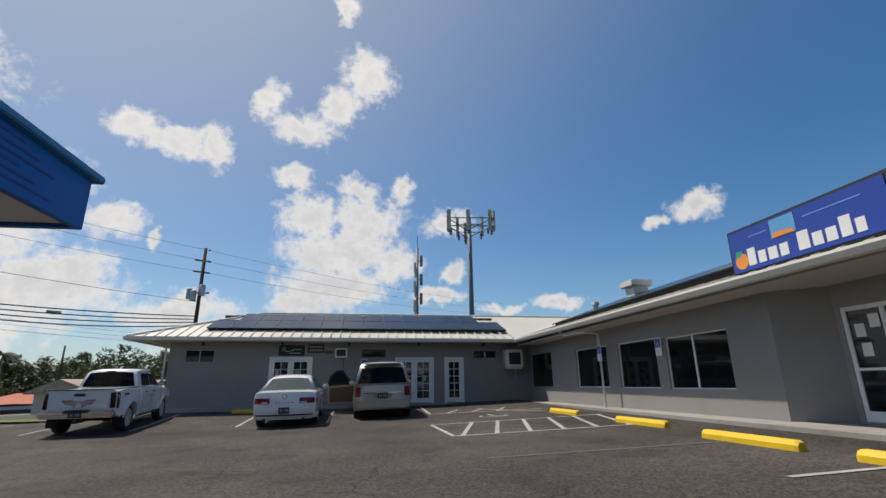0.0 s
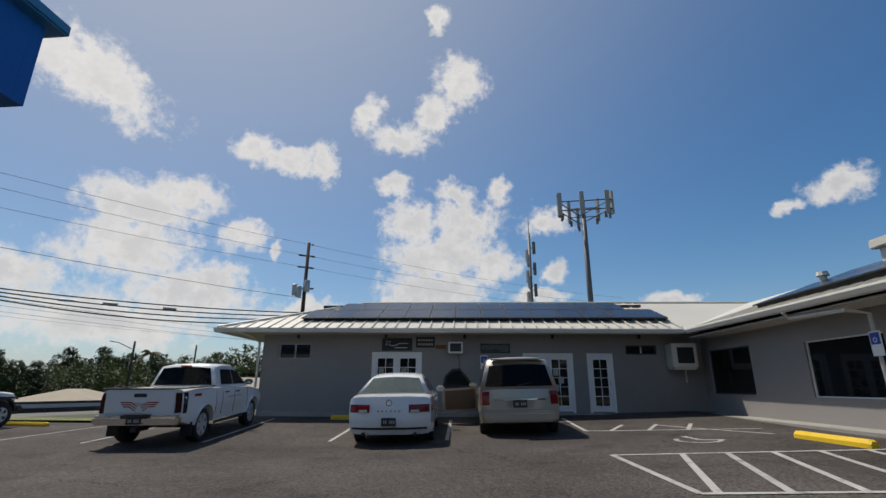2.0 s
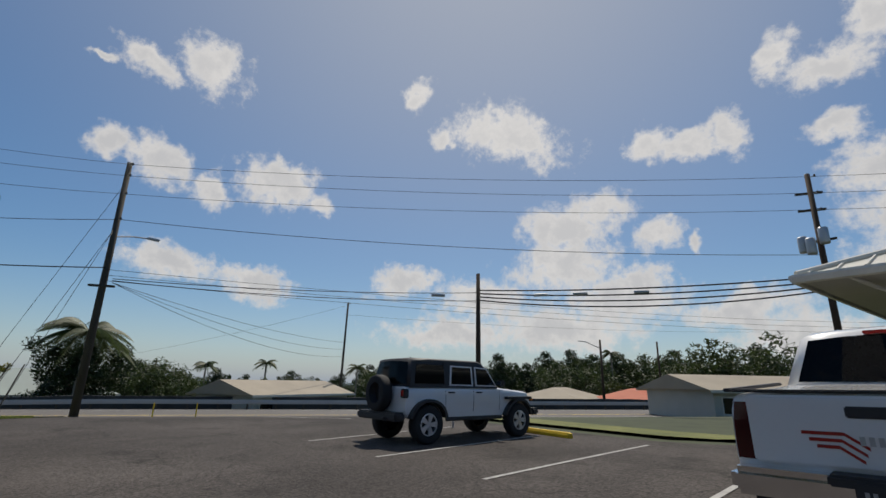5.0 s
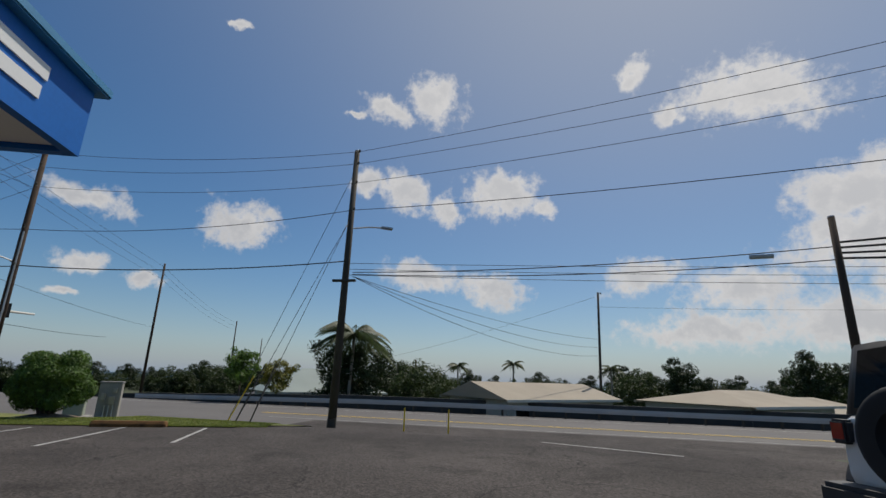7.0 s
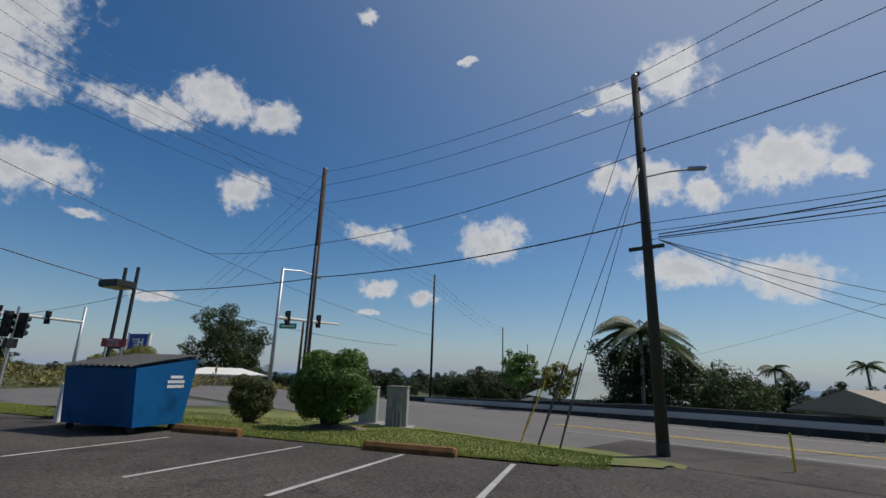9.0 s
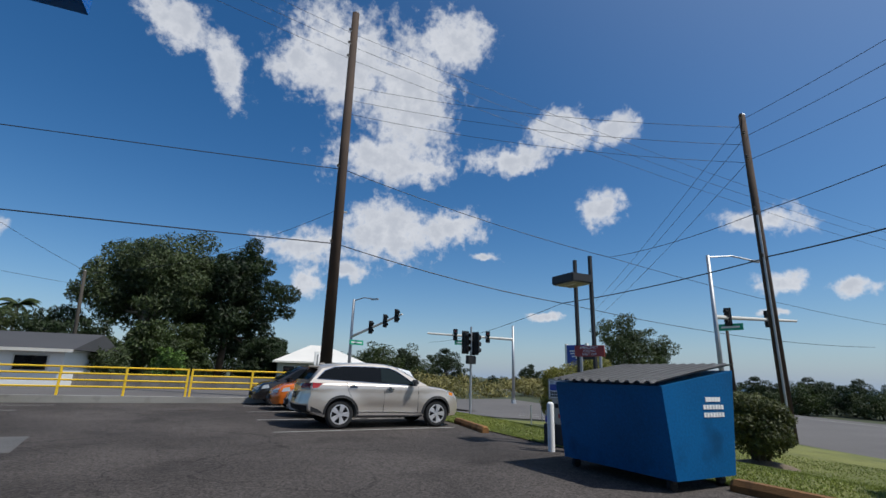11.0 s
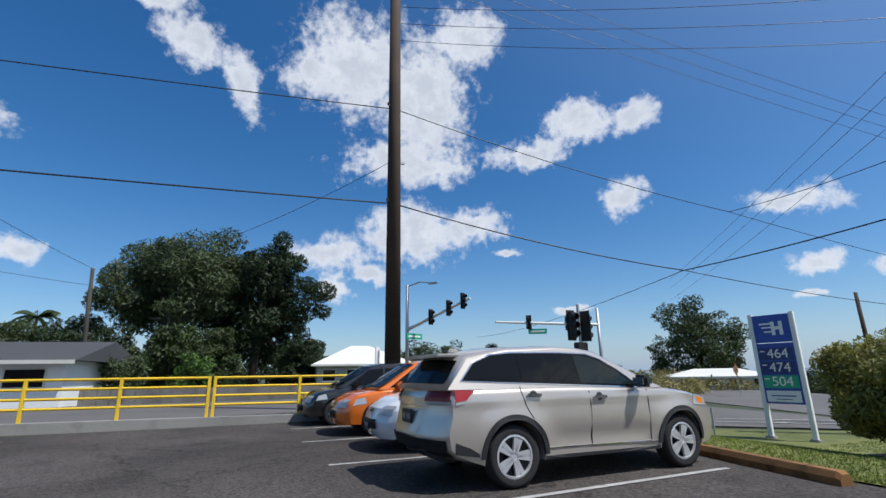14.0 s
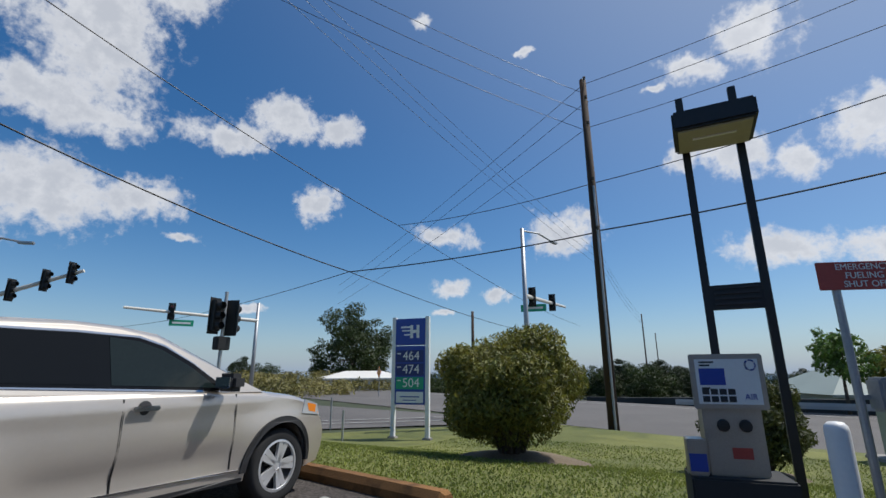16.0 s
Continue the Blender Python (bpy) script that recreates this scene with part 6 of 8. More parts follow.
for a, z, nm in (((-0.65, -0.25), 8.6, "transformer"), ((0.35, -0.35), 8.9, "transformer"), ((-0.25, -0.5), 8.4, "transformer")):
    part(nm, lathe([(0.0, 0.0), (0.22, 0.02), (0.24, 0.1), (0.24, 0.85), (0.2, 0.92), (0.0, 0.95)], "Z", 16), STEEL, tp, "grey can transformer", smooth=True).matrix_basis = Matrix.Translation((*a, z))
cross_arm(tp, 12.0, 1.3, 30); cross_arm(tp, 11.0, 1.3, 30); cross_arm(tp, 9.2, 1.6, 0)
jp = wood_pole(*JP, 7.75, 0.17, "short wooden cable pole", WOODPOLE, (0.05, 0), ())
bp = wood_pole(*BP, 22.6, 0.31, "tall brown wooden utility pole by the fence", WOODPOLE, (0.12, 0.1), (21.2, 20.3, 19.4, 12.3, 7.97))
part("step_bracket", box(-0.40, -0.22, -0.05, 0.05, 9.9, 10.0), STEEL, bp)
wood_pole(*P2, 10.2, 0.15, "slim leaning utility pole across the road", GREYPOLE, (0.3, 0.2), (10.0,))
wood_pole(-10.3, -37.5, 8.1, 0.15, "weathered wooden pole across the side street", GREYPOLE, (0.4, 0.1))
for x, y, h in ((-75.3, -13.2, 14.4), (-124.7, -15.7, 12.5), (-165, -17.6, 11.5), (-40.3, 76.4, 7.4), (-98, 22, 4.5), (-38.6, 60.0, 6.5), (-60, -22, 6.5)):
    q = wood_pole(x, y, h, 0.17, "distant wooden utility pole", WOODPOLE, (0, 0), tuple(h - 0.4 - 0.8 * k for k in range(5)) if x < -70 and h > 8 else ())
    if (x, y) == (-38.6, 60.0):
        v, f = tube([(0, 0, h + 1.0), (-0.8, -1.6, h + 1.7), (-1.2, -2.6, h + 1.8)], 0.05)
        raw("lamp_arm", v, f, STEEL, q)


def wire(a, b, sag, r=0.012, label="black overhead wire between poles"):
    A, B = Vector(a), Vector(b)
    n = 16
    pts = [A.lerp(B, i / n) - Vector((0, 0, sag * 4 * (i / n) * (1 - i / n))) for i in range(n + 1)]
    v, f = tube(pts, r, 5)
    return tagged(raw("overhead_wire", v, f, BLACK, smooth=True), label, "wire", "overhead wires")


t1 = (P1[0] - 0.1, P1[1] + 0.15)
for za, zb, zc in ((12.95, 12.9, 13.35), (12.25, 11.9, 12.45), (11.15, 10.9, 11.25)):
    wire((*t1, za), (*TP, zb), 0.55); wire((*t1, za), (*P3, zc), 0.45)
    wire((*P3, zc), (-62, -40, zc - 2.5), 0.3); wire((*TP, zb), (25, 75, zb + 1.5), 0.6)
wire((*t1, 9.65), (*TP, 8.3), 0.6, 0.017); wire((*t1, 9.65), (*P3, 8.7), 0.5, 0.018); wire((*P3, 8.7), (-43.1, -18.4, 9.5), 0.25, 0.018)
# communication cables
wire((P1[0], P1[1], 6.9), (*P3, 6.65), 0.35, 0.03, "thick black cable between poles"); wire((P1[0] + 0.3, P1[1] + 0.4, 6.2), (*JP, 6.1), 0.3, 0.022); wire((P1[0] + 0.3, P1[1] + 0.4, 6.3), (*JP, 6.6), 0.25, 0.022)
for k in range(4):
    wire((JP[0], JP[1], 6.75 - 0.2 * k), (TP[0], TP[1], 7.1 - 0.25 * k), 0.25 + 0.12 * k, 0.045, "thick black cable bundle")
for k in range(3):
    wire((P1[0] + 0.3, P1[1] + 0.4, 6.1), (P2[0], P2[1], 5.6 - 0.8 * k), 0.5 + 0.3 * k, 0.014)
    wire((P1[0], P1[1], 6.2 + 0.3 * k), (-10, 95, 8.0 + 0.6 * k), 1.0, 0.012)
for p, q, k in ((JP, TP, 0.2), (JP, TP, 0.32), (JP, TP, 0.5), (JP, P1, 0.12)):
    a, b = Vector((*p, 6.55)), Vector((*q, 6.75 if q is TP else 6.3))
    c = a.lerp(b, k) - Vector((0, 0, 0.2))
    d = (b - a).normalized() * 0.4
    tagged(part("splice_case", rod(c - d, c + d, 0.09, 0.09, 12), STEEL), "grey splice case hung on the cables", "splice case", "splice cases")
wire((*P2, 9.8), (-95, 10, 3), 0.6); wire((*P2, 8.8), (-30, 95, 9.5), 0.7)
wire((*BP, 12.3), (20, -18.97, 9.4), 0.3, 0.022); wire((*BP, 7.97), (20, -17.93, 6.55), 0.25, 0.03, "thick black cable between poles")
J1, J2 = (-38.53, -17.92, 5.85), (-43.14, -18.43, 9.51)
wire((*BP, 7.97), J1, 0.25, 0.028, "thick black cable between poles"); wire(J1, (*P3, 6.6), 0.15, 0.028, "thick black cable between poles"); wire(J1, (-75, -18, 5.0), 0.6, 0.02); wire(J1, (-48, -60, 6.0), 0.6, 0.018)
wire((*BP, 12.3), J2, 0.3, 0.02); wire(J2, (-95, -21, 8.0), 0.6, 0.018)
for k in range(3):
    wire((BP[0], BP[1], 21.2 - 0.9 * k), (-75.3, -13.2, 14.0 - 0.8 * k), 0.7, 0.011); wire((BP[0], BP[1], 21.2 - 0.9 * k), (25, -8, 22 - 0.8 * k), 0.7, 0.011)
    wire((-75.3, -13.2, 14.0 - 0.8 * k), (-124.7, -15.7, 12.1 - 0.8 * k), 0.8, 0.013); wire((BP[0], BP[1], 17.6 - 0.9 * k), (*P3, 12.9 - 0.9 * k), 0.5, 0.011)
wire((*BP, 9.95), (-10.3, -37.5, 8.0), 0.9); wire((-10.1, -37.4, 8.0), (-4.0, -5.5, 12.0), 0.8); wire((-10.0, -37.4, 7.0), (8, -20, 9.0), 0.6)
for gx, gy, c in ((-35.3, 6.3, YPAINT), (-30.8, 7.68, GREYPOLE), (-30.05, 8.33, GREYPOLE)):
    g = wire((P1[0], P1[1], 11.5 if c is YPAINT else 9.0), (gx, gy, lift(gx, gy)), 0.0, 0.012, "steel guy wire anchored in the grass")
    k = Vector((P1[0] - gx, P1[1] - gy, 10.5)).normalized()
    tagged(part("guy_guard", rod(Vector((gx, gy, lift(gx, gy))), Vector((gx, gy, lift(gx, gy))) + k * 2.4, 0.026), c), "guard sleeve on a guy wire", "guy guard")


def cell_tower(x, y, top, label, r, wide):
    t = thing("cell_tower", label, "cell tower", m=Matrix.Translation((x, y, 0)))
    part("mast", rod((0, 0, 0), (0, 0, top - (0.6 if wide else 0.3)), r, r * 0.7, 14), MASTG, t, smooth=True)
    if wide:
        for lz in (top - 2.0, top - 0.9):
            for k in range(3):
                a = 2 * math.pi * k / 3 + 0.4
                n = Vector((math.cos(a), math.sin(a), 0)); s = Vector((-n.y, n.x, 0))
                part("platform_rail", rod(n * wide * 0.55 + s * wide * 0.95 + Vector((0, 0, lz)), n * wide * 0.55 - s * wide * 0.95 + Vector((0, 0, lz)), 0.07), MASTG, t)
                part("strut", rod((0, 0, lz - 0.3), n * wide * 0.55 + Vector((0, 0, lz)), 0.06), MASTG, t)
        for k in range(3):
            a = 2 * math.pi * k / 3 + 0.4
            n = Vector((math.cos(a), math.sin(a), 0)); s = Vector((-n.y, n.x, 0))
            for j in (-0.9, -0.1, 0.8):
                c = n * wide * 0.6 + s * wide * j
                part("antenna", box(-0.24, 0.24, -0.12, 0.12, -1.45, 1.35, 0.04), ANTENNA, t).matrix_basis = pose(c.x, c.y, top - 1.2, 0, 0, math.degrees(a) - 90)
                part("radio_unit", box(-0.14, 0.14, -0.1, 0.1, -0.35, 0.35, 0.02), MASTG, t).matrix_basis = pose(c.x * 0.9, c.y * 0.9, top - 2.7, 0, 0, math.degrees(a) - 90)
    else:
        for k in range(9):
            a = 2.1 * k
            z = top - 1.6 - 0.62 * k
            part("antenna", box(-0.13, 0.13, -0.09, 0.09, -0.55, 0.55, 0.03), ANTENNA if k % 3 else MASTG, t).matrix_basis = pose(0.38 * math.cos(a), 0.38 * math.sin(a), z, 0, 0, math.degrees(a))
            part("bracket", rod((0, 0, z), (0.38 * math.cos(a), 0.38 * math.sin(a), z), 0.035), MASTG, t)
        part("whip", rod((0, 0, top - 0.4), (0, 0, top + 1.0), 0.03), MASTG, t)


cell_tower(15.3, 56.5, 22.9, "grey monopole cell tower with a ring of panel antennas", 0.36, 3.1)
cell_tower(6.9, 43.4, 14.6, "slim grey mast covered in small antennas", 0.16, 0)


def signal_head(parent, m, lit, n=3):
    h = new("signal_head"); h.parent = parent; h.matrix_basis = m
    part("housing", box(-0.17, 0.17, -0.12, 0.12, -0.53, 0.53, 0.03), BLACK, h); part("back_plate", box(-0.24, 0.24, 0.06, 0.075, -0.62, 0.62), BLACK, h)
    for k in range(n):
        part("lens", lathe([(0.0, -0.125), (0.10, -0.13), (0.11, -0.12)], "Y", 16), (RED if lit and k == 2 else PLASTIC), h).matrix_basis = Matrix.Translation((0, 0, -0.34 + 0.34 * k))
        part("visor", lathe([(0.13, -0.12), (0.13, -0.3)], "Y", 16), BLACK, h).matrix_basis = Matrix.Translation((0, 0, -0.34 + 0.34 * k))


def signal_mast(x, y, top, arm_z, tip, heads, yaw, label, plate_at=None, lamp=None):
    s = thing("traffic_signal", label, "traffic signal", "traffic signals", m=Matrix.Translation((x, y, 0)))
    z0 = lift(x, y)
    part("mast", rod((0, 0, z0), (0, 0, top), 0.13, 0.09, 14), STEEL, s, smooth=True); part("base", rod((0, 0, z0), (0, 0, z0 + 0.3), 0.22, 0.18), STEEL, s)
    d = Vector((tip[0] - x, tip[1] - y, 0))
    part("mast_arm", rod((0, 0, arm_z), (d.x, d.y, tip[2]), 0.11, 0.07), TRIM, s, "pale tapered mast arm")
    for k, lit in heads:
        c = d * k
        signal_head(s, pose(c.x, c.y, arm_z + (tip[2] - arm_z) * k + 0.05, 0, 0, yaw) @ Matrix.Scale(0.74, 4), lit)
    if plate_at:
        c = d * plate_at
        part("street_sign", box(-0.6, 0.6, -0.02, 0.02, -0.17, 0.17, 0.01), SIGNG, s, "green street name sign with a plain bar").matrix_basis = pose(c.x, c.y, arm_z - 0.42, 0, 0, yaw)
        part("bar", box(-0.45, 0.45, -0.026, -0.02, -0.05, 0.05), WHITE, s).matrix_basis = pose(c.x, c.y, arm_z - 0.42, 0, 0, yaw)
    if lamp:
        v, f = tube([(0, 0, top - 0.1), (lamp[0] * 0.5, lamp[1] * 0.5, top + 0.1), (lamp[0], lamp[1], top - 0.05)], 0.045)
        raw("lamp_arm", v, f, STEEL, s)
        part("lamp_head", box(-0.3, 0.3, -0.1, 0.1, -0.06, 0.06, 0.03), STEEL, s).matrix_basis = pose(lamp[0], lamp[1], top - 0.05, 0, 0, math.degrees(math.atan2(lamp[1], lamp[0])))
    return s


signal_mast(-41.98, -10.44, 7.75, 4.55, (-49.3, -10.65, 4.9), ((0.14, False), (0.62, False)), 100, "grey signal mast with arm, heads and green street sign", 0.16, (-3.0, 0.6))
signal_mast(-28.34, -29.26, 6.6, 3.85, (-30.9, -25.7, 5.35), ((0.4, False), (0.68, False), (0.9, False)), 200, "grey signal mast with street lamp", 0.12, (-1.2, 1.3))
signal_mast(-41.3, -27.6, 5.4, 4.3, (-34.5, -29.5, 4.5), ((0.3, True), (0.68, True)), 150, "distant signal mast with red lights", 0.6)


def near_signal():
    x, y = -32.09, -17.84
    s = thing("traffic_signal", "black paired signal heads on a short pole", "traffic signal", "traffic signals", m=Matrix.Translation((x, y, 0)))
    part("mast", rod((0, 0, lift(x, y)), (0, 0, 3.95), 0.065, 0.06), STEEL, s)
    signal_head(s, pose(-0.26, 0.1, 3.05, 0, 0, -70), False); signal_head(s, pose(0.26, -0.1, 3.1, 0, 0, 190), False)
    part("walk_box", box(-0.25, 0.25, -0.15, 0.15, 1.95, 2.4, 0.03), BLACK, s)


near_signal()

# ---- roadside things ----


def guardrail():
    g = thing("guardrail", "galvanised steel guardrail along the far side of the road", "guardrail")
    bm = bmesh.new()
    prof = [(0, 0.78), (-0.06, 0.72), (-0.06, 0.66), (0, 0.62), (-0.06, 0.58), (-0.06, 0.52), (0, 0.46), (0.02, 0.62)]
    rings = []
    drop = lambda d: -0.96 + 0.015 * min(0.0, d + 6)
    for d in [-27 + 2.5 * k for k in range(56)]:
        x, y = along_road(49.3, d)
        rings.append([bm.verts.new((x + 0.92 * u, y, drop(d) + z)) for u, z in prof])
    for a, b in zip(rings, rings[1:]):
        for i in range(8):
            bm.faces.new((a[i], a[(i + 1) % 8], b[(i + 1) % 8], b[i]))
    part("rail", bm, RAILM, g, smooth=False)
    for k in range(66):
        x, y = along_road(49.5, -26.5 + 2.1 * k)
        z = drop(-26.5 + 2.1 * k)
        part("post", box(x - 0.06, x + 0.06, y - 0.06, y + 0.06, z - 0.35, z + 0.74), GREYPOLE, g)
    bm = bmesh.new()
    fall = lambda d: -0.06 + 0.027 * min(0.0, d + 9)
    for k in range(82):
        d = -36 + 1.8 * k
        x, y = along_road(52.5 + 0.2 * noise.noise((k * 0.7, 0, 0)), d)
        x2, y2 = along_road(52.5 + 0.2 * noise.noise((k * 0.7 + 0.7, 0, 0)), d + 1.8)
        z = fall(d) + 0.08 * noise.noise((k * 0.9, 3, 0))
        z2 = fall(d + 1.8) + 0.08 * noise.noise((k * 0.9 + 0.9, 3, 0))
        a = [bm.verts.new(p) for p in ((x, y, -2.2), (x2, y2, -2.2), (x2, y2, z2), (x, y, z), (x - 0.45, y, -2.2), (x2 - 0.45, y2, -2.2), (x2 - 0.4, y2, z2), (x - 0.4, y, z))]
        for q in ((0, 1, 2, 3), (4, 7, 6, 5), (3, 2, 6, 7)):
            bm.faces.new([a[i] for i in q])
    tagged(part("stone_wall", bm, STONEW), "low dark lava stone wall beyond the guardrail", "wall", kind="structure")


guardrail()


def yellow_fence():
    a, b = Vector((-6.0, -18.45)), Vector((-23.3, -16.35))
    d = (b - a).normalized()
    nrm = Vector((-d.y, d.x))
    L = (b - a).length
    k = thing("kerb_wall", "low pale concrete kerb under the fence", "kerb", kind="structure")
    part("kerb", plate([(0, -0.15), (L + 2, -0.15), (L + 2, 0.2), (0, 0.2)], 0.45, lambda u, v, w: (a.x + d.x * u + nrm.x * v, a.y + d.y * u + nrm.y * v, height(a.x + d.x * u, a.y + d.y * u) + 0.2 - w)), CONC, k)
    spans = [(0.2, 6.15), (6.3, 12.75), (12.9, L)]
    for u0, u1 in spans:
        g = thing("fence_panel", "bright yellow tubular steel fence on a kerb", "fence", "yellow fence panels")
        z0 = 0.2
        for z in (0.32, 0.56, 0.80, 1.04):
            pa, pb = a + d * u0, a + d * u1
            part("rail", rod((pa.x, pa.y, z0 + z), (pb.x, pb.y, z0 + z), 0.035, sides=8), YPAINT, g)
        n = max(2, round((u1 - u0) / 1.9))
        for i in range(n + 1):
            p = a + d * (u0 + (u1 - u0) * i / n)
            part("post", box(p.x - 0.04, p.x + 0.04, p.y - 0.04, p.y + 0.04, z0 - 0.05, z0 + 1.08, 0.006), YPAINT, g)


yellow_fence()


def waste_bin():
    d = thing("dumpster", "blue steel dumpster with grey slanted plastic lids", "dumpster", m=pose(-25.45, -0.35, height(-25.4, -0.3), 0, 0, 3))
    pr = [(-0.62, 0.14), (0.60, 0.14), (0.74, 1.28), (-0.82, 1.52)]
    part("bin", plate(pr, 2.0, lambda u, v, w: (u, 1.0 - w, v)), DUMPB, d)
    for s, n in ((-0.5, 0), (0.5, 1)):
        bm = bmesh.new()
        cols = []
        for i in range(25):
            y = s * 1.0 - 0.5 + i / 24
            z = 0.03 if i % 4 < 2 else 0.0
            cols.append([bm.verts.new((-0.90, y, 1.60 + z)), bm.verts.new((0.0, y, 1.46 + z)), bm.verts.new((0.82, y, 1.31 + z))])
        for p, q in zip(cols, cols[1:]):
            for j in range(2):
                bm.faces.new((p[j], p[j + 1], q[j + 1], q[j]))
        bmesh.ops.solidify(bm, geom=bm.faces[:], thickness=0.03)
        part("lid", bm, DUMPLID, d, "ribbed grey plastic lid")
    for y in (-1.06,):
        part("fork_pocket", box(-0.1, 0.35, y - 0.06, y + 0.06, 0.75, 0.9, 0.01), DUMPB, d)
    for x in (-0.5, 0.5):
        for y in (-0.85, 0.85):
            w = part("caster", lathe([(0.0, -0.03), (0.07, -0.03), (0.075, 0), (0.07, 0.03), (0.0, 0.03)], "Y", 14), RUBBER, d)
            w.matrix_basis = Matrix.Translation((x, y, 0.075)); part("fork", box(x - 0.03, x + 0.03, y - 0.04, y + 0.04, 0.08, 0.145), PLASTIC, d)
    for k, (w0, n) in enumerate(((0.06, 5), (0.05, 7), (0.05, 7))):
        for i in range(n):
            x = 0.2 - n * 0.033 + 0.065 * i
            part("bar", box(-x - w0 / 2 - 0.12, -x + w0 / 2 - 0.12, 1.003, 1.008, 1.12 - 0.1 * k - 0.03, 1.12 - 0.1 * k + 0.03), WHITE, d)
    part("back_wheel", lathe([(0.0, -0.08), (0.28, -0.08), (0.3, 0), (0.28, 0.08), (0.0, 0.08)], "Y", 20), RUBBER, d, "old tyre leaning behind").matrix_basis = pose(-0.2, -1.12, 0.5)


waste_bin()


def price_sign():
    x, y = -33.5, -11.0
    z0 = height(x, y)
    s = thing("price_sign", "blue fuel price sign on white posts in the lawn", "sign", m=pose(x, y, z0, 0, 0, 101))
    for u in (-0.53, 0.53):
        part("post", box(u - 0.06, u + 0.06, -0.06, 0.06, -0.1, 3.45, 0.01), WHITE, s); part("foot", box(u - 0.12, u + 0.12, -0.12, 0.12, -0.05, 0.08, 0.02), CONC, s)
    part("header", box(-0.47, 0.47, -0.07, 0.07, 2.62, 3.4, 0.01), SIGNB, s, "blue header with a white block logo")
    part("panel", box(-0.47, 0.47, -0.07, 0.07, 0.95, 2.6, 0.01), SIGNB, s)
    for f in (1, -1):
        Y = -0.072 * f
        for a, b, c, d in ((0.0, 0.09, 2.82, 3.2), (0.2, 0.29, 2.82, 3.2), (0.09, 0.2, 2.97, 3.06), (-0.3, 0.0, 3.12, 3.17), (-0.26, 0.0, 3.02, 3.06), (-0.2, 0.0, 2.9, 2.94)):
            part("logo", box(f * a, f * b, Y - 0.004, Y + 0.004, c, d), WHITE, s)
        for n, z, m in (("464", 2.3, None), ("474", 1.92, None), ("504", 1.54, SIGNG)):
            part("price_panel", box(-0.43, 0.43, Y - 0.003, Y + 0.003, z - 0.17, z + 0.17), m or mat("navy_panel", (0.015, 0.03, 0.16), 0.4) if n != "474" else bpy.data.materials["navy_panel"], s)
            words(n, 0.36, WHITE, pose(0.04 * f, Y - 0.005 * f, z, 90, 0, 0 if f > 0 else 180), "price", s)
            part("bar", box(f * -0.4, f * -0.28, Y - 0.006, Y + 0.006, z + 0.06, z + 0.09), WHITE, s)
        part("card", box(-0.42, 0.42, Y - 0.004, Y + 0.004, 1.0, 1.3), WHITE, s)
        part("bar", box(-0.3, 0.3, Y - 0.008, Y + 0.008, 1.15, 1.18), SIGNB, s); part("bar", box(-0.2, 0.2, Y - 0.008, Y + 0.008, 1.06, 1.08), SIGNB, s)


price_sign()


